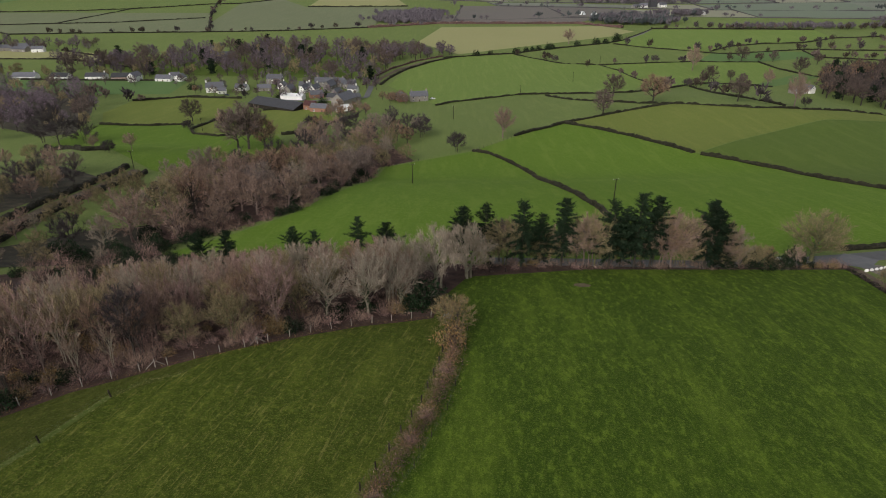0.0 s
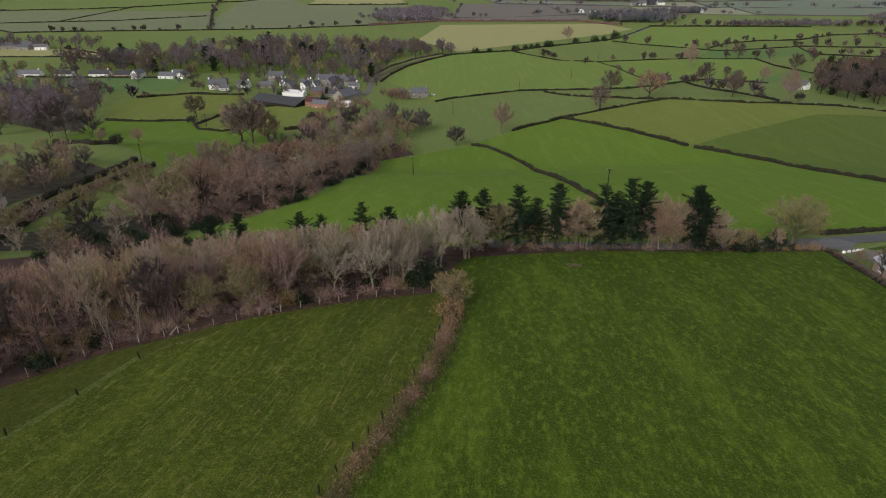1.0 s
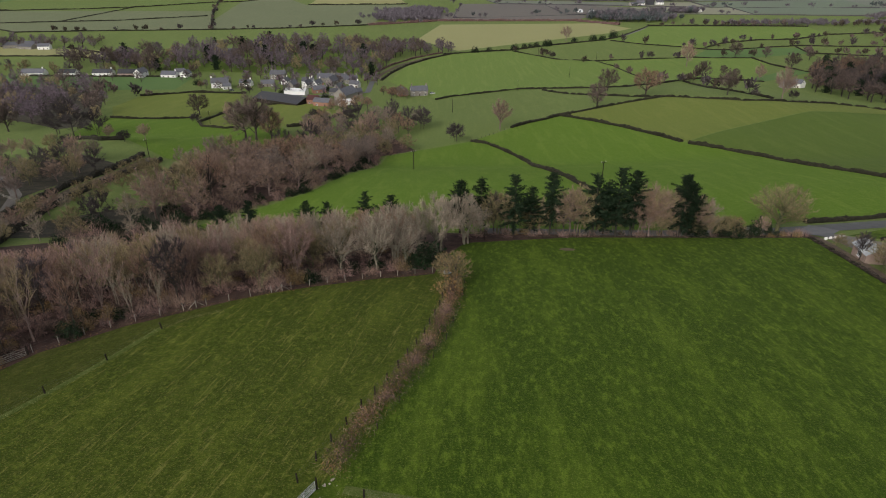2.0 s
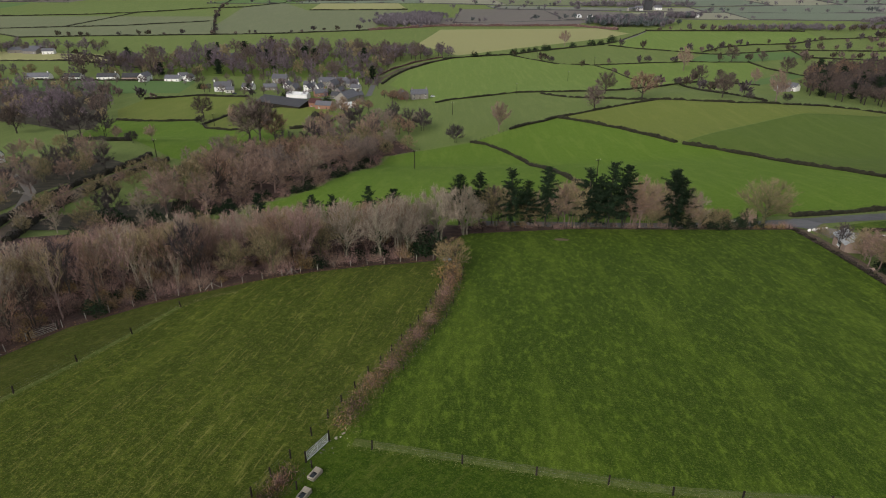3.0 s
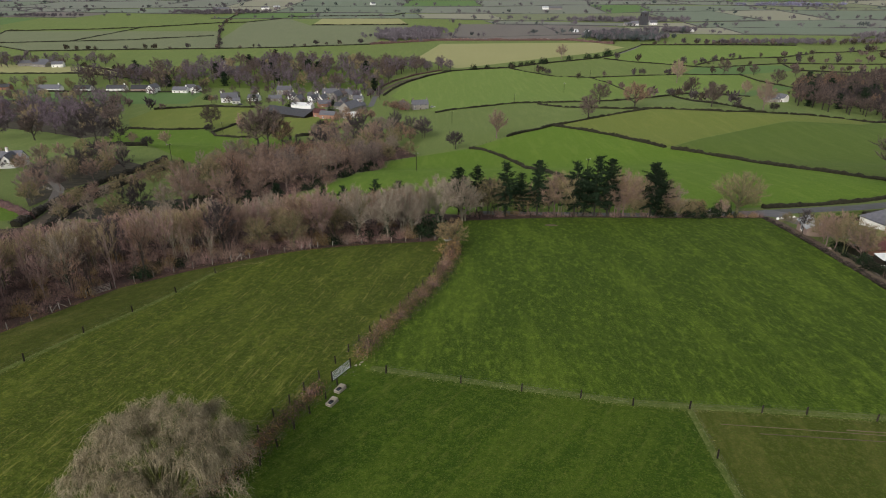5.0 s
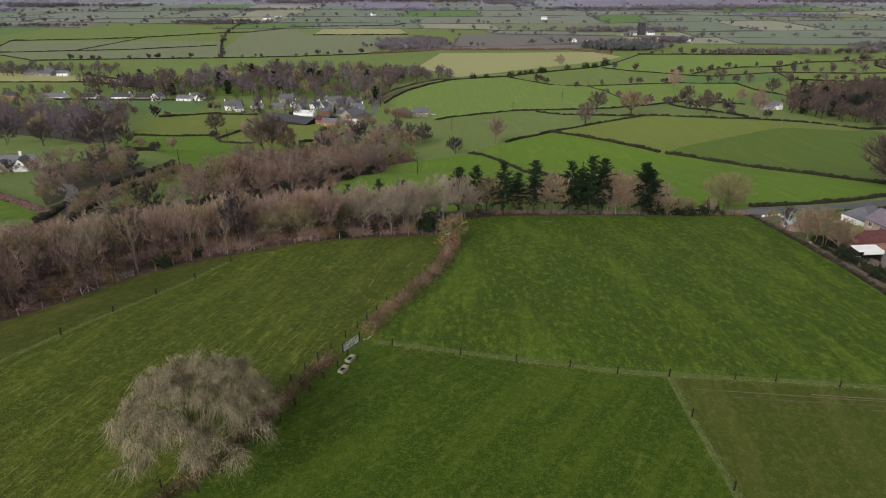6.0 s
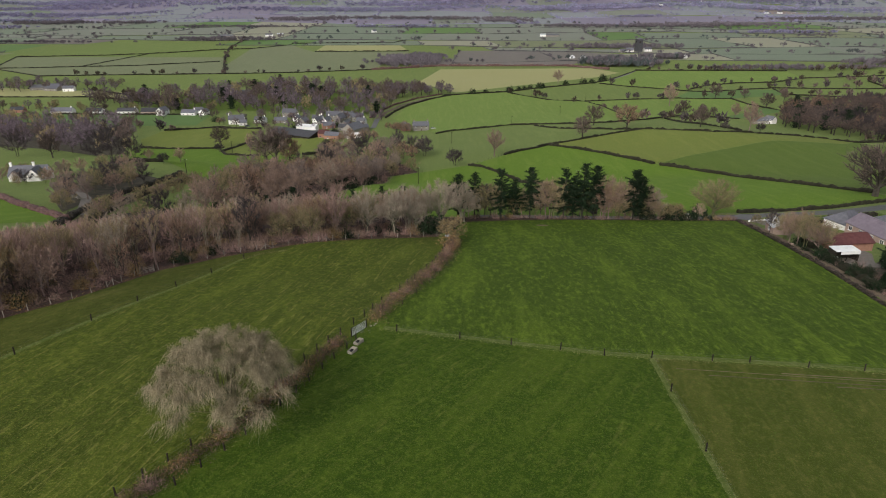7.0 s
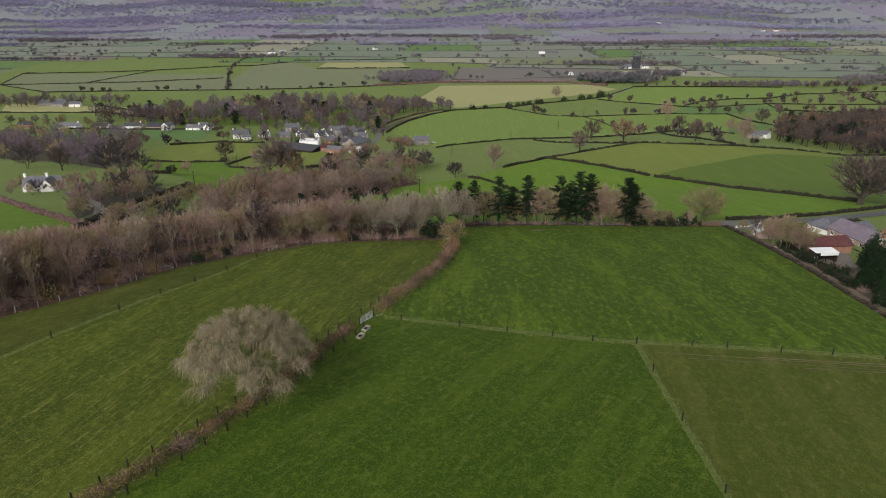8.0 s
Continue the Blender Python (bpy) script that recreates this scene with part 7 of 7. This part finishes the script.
def dome(x, y, r):
    """A white dome-shaped tank."""
    s = Soup()
    rings = [(1.0, 0.0), (0.98, 0.25), (0.87, 0.5), (0.7, 0.72), (0.4, 0.92), (0.12, 0.99)]
    n = 14
    pts = [(x + r * a * math.cos(i * 2 * math.pi / n), y + r * a * math.sin(i * 2 * math.pi / n), lift(x, y) - 0.5 + r * b * 1.1) for a, b in rings for i in range(n)]
    f = [(k * n + i, k * n + (i + 1) % n, (k + 1) * n + (i + 1) % n, (k + 1) * n + i) for k in range(len(rings) - 1) for i in range(n)]
    s.add(pts, f + [tuple((len(rings) - 1) * n + i for i in range(n))])
    solid("storage_dome", s, WHITE_ROOF, "white dome-shaped farm storage tank", "tank", "farm domes", smooth=True)


dome(263, 1194, 6)
dome(282, 1183, 6)


# ---- vehicles ----
def car(x, y, turn, paint, label):
    """A parked hatchback: body, cabin glass, roof, wheels, lamps."""
    ob = empty("car", pose(x, y, lift(x, y) + 0.2, 0, 0, turn), label, "car")
    side = [(-2.1, 0.35), (-2.15, 0.75), (-1.75, 0.92), (1.0, 0.95), (1.95, 0.78), (2.12, 0.5), (2.1, 0.3)]
    s = Soup()
    n = len(side)
    pts = [(px, dy * (0.86 if pz > 0.7 else 0.9), pz) for dy in (-1, 1) for px, pz in side]
    s.add(pts, [tuple(range(n))[::-1], tuple(range(n, 2 * n))] + [(i, (i + 1) % n, n + (i + 1) % n, n + i) for i in range(n)])
    part("body", s, paint, ob)
    g = Soup()
    g.add([(-1.85, -0.78, 0.9), (1.05, -0.78, 0.93), (1.05, 0.78, 0.93), (-1.85, 0.78, 0.9), (-1.35, -0.6, 1.42), (0.3, -0.6, 1.45), (0.3, 0.6, 1.45), (-1.35, 0.6, 1.42)],
          [(0, 1, 5, 4), (1, 2, 6, 5), (2, 3, 7, 6), (3, 0, 4, 7)])
    part("window_glass", g, GLASS, ob)
    r = Soup()
    r.box((-0.52, 0, 1.45), (1.72, 1.24, 0.07), 0, 0.95)
    part("roof", r, paint, ob)
    for wx in (-1.3, 1.35):
        for wy in (-0.82, 0.82):
            t, q = Soup(), Soup()
            t.tube([(wx, wy - 0.1, 0.32), (wx, wy + 0.1, 0.32)], [0.32, 0.32], 14)
            q.tube([(wx, wy - 0.115, 0.32), (wx, wy + 0.115, 0.32)], [0.19, 0.19], 10)
            wheel = part("wheel", t, RUBBER, ob)
            part("rim", q, GALV, wheel)
    for wy in (-0.62, 0.62):
        hl = Soup()
        hl.box((2.06, wy, 0.64), (0.12, 0.34, 0.14))
        part("headlight", hl, GLASS, ob)


car(83.5, 93.2, 12, CAR_WHITE, "white car on the country road")
car(113.5, 80.5, 8, CAR_WHITE, "white car parked on the drive")
car(1, 483, 20, CAR_WHITE, "pale car beside the farmhouse")
car(-176, 513, 5, CAR_DARK, "dark car in the village paddock")
car(-136, 486, 15, CAR_WHITE, "white car beside the barn")


# ---- fences, gates, poles and small things ----
def fence(points, gap, h, post_mat, label, wires=(0.35, 0.7, 1.0), thick=0.16, name="fence", lean=0.06, seed=1, every=None):
    """A wire fence: posts, some of them leaning, and strands of wire."""
    r = np.random.default_rng(seed)
    ob = empty(name, Matrix(), label, "fence")
    xy = np.array(points, float) if every else along(points, gap)[0]
    tops = []
    for x, y in xy:
        s = Soup()
        z = lift(x, y)
        lx, ly = r.normal(size=2) * lean
        hh = h * r.uniform(0.92, 1.08)
        s.tube([(x, y, z - 0.3), (x + lx, y + ly, z + hh)], [thick / 2 * 1.1, thick / 2], 5)
        part("post", s, post_mat, ob)
        tops.append((x + lx, y + ly, z))
    for hh in wires:
        s = Soup()
        s.tube([(x, y, z + hh * h) for x, y, z in tops], [0.004] * len(tops), 3, False)
        part("wire", s, WIRE, ob)
    return ob


fence([(-74, -22), (-66, -9.5), (-60, -2), (-57, 2), (-53.4, 7.2), (-50.7, 12), (-49, 18), (-48.2, 21.5)], 3.2, 1.25, POST_PALE, "wire fence with pale posts along the wood", seed=3, thick=0.12)
fence([(-45.8, 26), (-43.2, 30), (-38, 34.3), (-33.4, 37.2), (-28.6, 39.6), (-24.2, 42), (-17.1, 46.2), (-11, 51.3), (-4, 56), (2, 58.8), (8, 61)], 3.3, 1.3, POST_PALE, "wire fence with pale posts along the wood", seed=4, thick=0.12)
fence([(16, 83), (26, 85.6), (38, 87.6), (55, 88.6), (68, 88.4), (82, 88.6), (96, 91)], 3.4, 1.2, TIMBER, "wire fence with dark posts along the top of the field", seed=5, thick=0.12)
fence([(2.3, -0.1), (12.1, -1.9), (19.8, -3.3), (27.1, -4.4), (33.4, -5.6), (40.3, -6.0), (49.2, -6.3), (54.7, -6.4), (63, -7.2), (71, -7.7), (79, -8.3), (88, -9)], 1, 1.25, TIMBER, "thin wire fence across the paddock", (0.45, 0.75, 0.98), 0.2, seed=6, every=True)
fence([(40.3, -6.0), (40.1, -15), (39.8, -27.6), (39.6, -41), (39.5, -55), (39.4, -70)], 1, 1.25, TIMBER, "thin wire fence dividing the paddocks", (0.45, 0.75, 0.98), 0.2, seed=7, every=True)
fence([(-31.2, 33), (-34.8, 24.2), (-38.2, 16), (-41.5, 8.2), (-44.8, 0), (-49.5, -11), (-54, -21), (-60, -35)], 1, 1.2, TIMBER, "thin wire fence in the grazed pasture", (0.45, 0.75, 0.98), 0.2, seed=8, every=True)
fence([(-4.6, 1.9), (-3.5, 4.6), (-2.6, 7.7), (-0.9, 12.0), (3.3, 22.5), (7.2, 34), (9.8, 46), (10.6, 55)], 3.4, 1.25, TIMBER, "post and wire fence along the hedge", seed=9, thick=0.19)
fence([(2.6, 11), (6.8, 21.5), (10.8, 33.5), (13.2, 46), (14, 56)], 5.5, 1.1, TIMBER, "post and wire fence along the hedge", seed=10, thick=0.1)
fence([(-6.1, -1.9), (-7.3, -4.2), (-9.6, -9.6), (-12.8, -18), (-17, -27), (-22, -36), (-29, -48), (-40, -66)], 3.0, 1.25, TIMBER, "post and wire fence along the hedge", seed=11, thick=0.19)
fence([(-3.6, -3.2), (-4.4, -6), (-6.3, -10.2), (-9.2, -18), (-13.2, -27.5), (-18.2, -36.5), (-25, -48), (-36, -66)], 3.2, 1.1, TIMBER, "post and wire fence along the hedge", seed=12, thick=0.19)
fence([(26, 284), (38, 300), (50, 317)], 4, 1.1, TIMBER, "wire fence beside the pale tree", seed=13)
fence([(-64, 112), (-36.5, 147), (-23, 198), (-18.5, 247), (-2, 262)], 4.5, 1.1, TIMBER, "wire fence along the knoll", seed=14)


def stay(x, y, tx, ty):
    """Two slanting struts that stay a corner post."""
    ob = empty("fence_stay", Matrix(), "pale slanting struts staying a corner post", "fence post")
    for d in (-1, 1):
        s = Soup()
        s.tube([(x + d * tx, y + d * ty, lift(x + d * tx, y + d * ty) - 0.1), (x, y, lift(x, y) + 1.15)], [0.05, 0.045], 5)
        part("strut", s, POST_PALE, ob)
    s = Soup()
    s.tube([(x, y, lift(x, y) - 0.3), (x, y, lift(x, y) + 1.35)], [0.07, 0.06], 6)
    part("post", s, POST_PALE, ob)


stay(-28.6, 39.8, 1.2, 0.7)
stay(-49.5, 16.2, 0.7, 1.3)
stay(-16.8, 46.6, 1.1, 0.8)


def gate(a, b, h, mat, label, bars=7):
    """A field gate hung between two places: stiles, bars, braces, hinge posts."""
    a, b = np.array([*a, lift(*a) + 0.15]), np.array([*b, lift(*b) + 0.15])
    ob = empty("field_gate", Matrix(), label, "gate")
    for p in (a, (a + b) / 2, b):
        s = Soup()
        s.tube([p, p + (0, 0, h)], [0.03, 0.03], 6)
        part("stile", s, mat, ob)
    for k in range(bars):
        s = Soup()
        z = h * (k / (bars - 1)) ** 1.25
        s.tube([a + (0, 0, z), b + (0, 0, z)], [0.03, 0.03], 6)
        part("bar", s, mat, ob)
    for p, q in ((a, (a + b) / 2 + (0, 0, h)), (b, (a + b) / 2 + (0, 0, h))):
        s = Soup()
        s.tube([p, q], [0.022, 0.022], 5)
        part("brace", s, mat, ob)
    for p, d in ((a, a - b), (b, b - a)):
        s = Soup()
        p = p + 0.22 * d / np.linalg.norm(d)
        s.tube([p - (0, 0, 0.5), p + (0, 0, h + 0.25)], [0.1, 0.09], 7)
        part("gatepost", s, TIMBER, ob)


gate((-4.25, -2.2), (-2.6, 0.9), 1.15, GALV, "galvanised steel field gate between timber posts")
gate((-48.0, 22.2), (-46.2, 25.2), 1.1, POST_PALE, "pale wooden gate at the wood's edge", 5)


def trough(x, y, turn, label):
    """A concrete water trough with a covered end and dark water."""
    ob = empty("water_trough", pose(x, y, lift(x, y), 0, 0, turn) @ Matrix.Diagonal((0.85, 0.9, 0.85, 1)), label, "trough", "concrete water troughs")
    for side in (-1, 1):
        s = Soup()
        s.box((side * 0.42, 0, 0.28), (0.12, 1.7, 0.56), 0, 0.98)
        part("side", s, CONCRETE, ob)
        s = Soup()
        s.box((0, side * 0.79, 0.28), (0.72, 0.12, 0.56))
        part("end", s, CONCRETE, ob)
    s = Soup()
    s.box((0, 0, 0.1), (0.72, 1.46, 0.12))
    part("bottom", s, CONCRETE, ob)
    s = Soup()
    s.box((0, 0.45, 0.585), (0.94, 0.72, 0.07))
    part("cover", s, CONCRETE, ob, "concrete cover over the valve")
    s = Soup()
    s.box((0, -0.2, 0.36), (0.72, 1.4, 0.02))
    part("water", s, GLASS, ob, "dark still water")


trough(-3.05, -4.3, -28, "old concrete water trough beside the gate")
trough(-3.6, -7.1, -26, "old concrete water trough beside the hedge")


def rubble(x, y, spread_m, count, mat, label, seed, size=(0.12, 0.3)):
    """A small heap of stones."""
    r = np.random.default_rng(seed)
    ob = empty("rubble", Matrix(), label, "stones")
    for _ in range(count):
        px, py = x + r.normal() * spread_m, y + r.normal() * spread_m
        s = Soup()
        k = r.uniform(*size)
        d = unit(r.normal(size=(14, 3))) * k * r.uniform(0.7, 1.1, (14, 1)) * (1, 1, 0.6)
        bm = bmesh.new()
        for v in d:
            bm.verts.new(v)
        bmesh.ops.convex_hull(bm, input=bm.verts[:])
        bm.verts.index_update()
        keep = [v for v in bm.verts if v.link_faces]
        idx = {v: i for i, v in enumerate(keep)}
        s.add([(v.co.x + px, v.co.y + py, v.co.z + lift(px, py) + 0.3 * k) for v in keep], [tuple(idx[v] for v in f.verts) for f in bm.faces])
        bm.free()
        part("stone", s, mat, ob)


rubble(-1.4, 1.8, 0.4, 12, CONCRETE, "small heap of pale stones by the gate", 21, (0.08, 0.2))
rubble(-2.4, -0.4, 0.4, 9, GRAVEL, "loose stones on bare soil by the gate", 22, (0.08, 0.18))
rubble(96.6, 60.5, 0.8, 12, PINK_WALL, "heap of pinkish rubble beside the shed", 23, (0.25, 0.6))
rubble(89, -6.5, 1.0, 8, CONCRETE, "pale rubble at the field corner", 24, (0.25, 0.6))
drape("bare_soil", [(35.2, 77.2), (36.5, 76.4), (38.2, 76.6), (38.8, 77.6), (37.6, 78.6), (35.8, 78.4)], MUD, "bare brown patch in the grass", "soil", 0.09, 0.8)
for pts, w in (([(43, -8.8), (50, -9.2), (62, -10.0), (75, -10.8), (90, -12)], 0.35), ([(47, -10.4), (62, -11.2), (75, -12), (90, -13.2)], 0.4), ([(58, -9.2), (68, -9.8), (80, -10.3), (92, -11)], 0.5), ([(64, -12.4), (80, -13.0), (92, -14)], 0.5)):
    band("wheel_rut", pts, 0.8 * w, MUD, "shallow muddy wheel rut along the fence", "track", 0.02, 1.5)


def pole(x, y, h, label, cross=True, turn=20):
    """A wooden power pole with a crossarm and insulators."""
    ob = empty("power_pole", pose(x, y, lift(x, y) - 0.3, 0, 0, turn), label, "pole", "power line poles")
    s = Soup()
    s.tube([(0, 0, 0), (0, 0, h)], [0.17, 0.12], 8)
    part("shaft", s, TIMBER, ob)
    if cross:
        s = Soup()
        s.box((0, 0.14, h - 0.35), (1.9, 0.12, 0.14))
        part("crossarm", s, TIMBER, ob)
        for u in (-0.85, 0, 0.85):
            s = Soup()
            s.tube([(u, 0.14, h - 0.3), (u, 0.14, h + 0.02)], [0.06, 0.07], 7)
            part("insulator", s, WHITE_WALL, ob)


for x, y, h in ((-1.9, 200, 8.2), (16.5, 387.5, 9.0), (73, 492, 9.0), (132, 575, 9.5), (122, 722, 9.0), (182, 684, 9.0), (-118, 219, 8.5), (-139, 352, 8.5), (-119, 343, 10), (62, 150, 8.5)):
    pole(x, y, h, "weathered wooden power pole")


def bridge_rail():
    """The pale rail where the farm lane crosses the sunken lane."""
    ob = empty("bridge_rail", Matrix(), "pale wooden rail beside the farm lane", "rail")
    a, b = (-128, 138), (-117, 131)
    for k in range(5):
        x, y = a[0] + (b[0] - a[0]) * k / 4, a[1] + (b[1] - a[1]) * k / 4
        s = Soup()
        s.box((x, y, lift(x, y) + 0.5), (0.16, 0.16, 1.3))
        part("post", s, POST_PALE, ob)
    for hh in (0.55, 1.0):
        s = Soup()
        s.tube([(a[0], a[1], lift(*a) + hh), (b[0], b[1], lift(*b) + hh)], [0.08, 0.08], 5)
        part("rail", s, POST_PALE, ob)


bridge_rail()


def low_wall(points, h, w, mat, label):
    ob = empty("garden_wall", Matrix(), label, "wall")
    xy, d = along(points, 1.0)
    for i in range(len(xy) - 1):
        m = (xy[i] + xy[i + 1]) / 2
        s = Soup()
        s.box((m[0], m[1], lift(*m) + h / 2 - 0.2), (np.linalg.norm(xy[i + 1] - xy[i]) + 0.05, w, h + 0.4), math.atan2(d[i][1], d[i][0]))
        part("wall_section", s, mat, ob)




def painted_stones(points, count, label):
    """A row of rounded white-painted stones along a verge."""
    ob = empty("painted_stones", Matrix(), label, "stones")
    xy, d = along(points, 0.1)
    for k in range(count):
        p, q = xy[int((k + 0.5) / count * len(xy))], d[int((k + 0.5) / count * len(xy))]
        s = Soup()
        s.box((p[0], p[1], lift(*p) + 0.28), (0.85, 0.42, 0.5), math.atan2(q[1], q[0]), 0.72)
        s.box((p[0], p[1], lift(*p) + 0.57), (0.6, 0.28, 0.09), math.atan2(q[1], q[0]), 0.7)
        part("stone", s, WHITE_WALL, ob)


painted_stones([(99.6, 89.2), (103, 90.4), (106.5, 92)], 5, "row of white-painted stones at the junction")


def sheeted_stack(x, y, turn):
    """A low stack under a sagging pale blue sheet, held down by battens."""
    ob = empty("sheeted_stack", pose(x, y, lift(x, y), 0, 0, turn) @ Matrix.Diagonal((0.7, 0.7, 0.8, 1)), "low stack under a pale blue plastic sheet", "stack")
    n = 7
    u, v = np.meshgrid(np.linspace(-1, 1, n), np.linspace(-1, 1, n))
    h = 0.75 * np.clip(1.25 - 0.9 * np.maximum(abs(u), abs(v)) ** 4, 0, 1) + 0.05 * np.sin(5 * u + 2) * np.cos(4 * v)
    q = (np.arange(n - 1)[:, None] * n + np.arange(n - 1)).ravel()
    s = Soup()
    s.add(np.stack([u.ravel() * 1.1, v.ravel() * 0.8, h.ravel()], 1), np.stack([q, q + 1, q + n + 1, q + n], 1))
    s.add(np.stack([u.ravel() * 1.08, v.ravel() * 0.78, h.ravel() * 0 - 0.1], 1), np.stack([q, q + n, q + n + 1, q + 1], 1))
    part("sheet", s, SHEET_BLUE, ob, smooth=True)
    for w in (-0.4, 0.4):
        b = Soup()
        b.box((w, 0, 0.79), (0.08, 1.3, 0.05))
        part("batten", b, TIMBER, ob)


sheeted_stack(10.9, 61.0, 25)

low_wall([(113, 89), (118, 90.5), (124, 89)], 0.9, 0.4, TIMBER, "dark low wall beside the lawn")
hedge([(100.5, 62), (101.5, 56), (99.5, 50), (98, 40), (97.5, 30)], 1.6, 1.8, 0.9, twig_mat=LEAF_DARK, twigs=60, label="dark ragged garden hedge", twig_w=0.04)
hedge([(126, 93), (134, 97), (146, 102)], 1.6, 2.2, 1.2, label="dark evergreen garden hedge")

# the plants that the copies were taken from
for proto in PROTOS:
    for ob in (*proto.children_recursive, proto):
        bpy.data.objects.remove(ob)
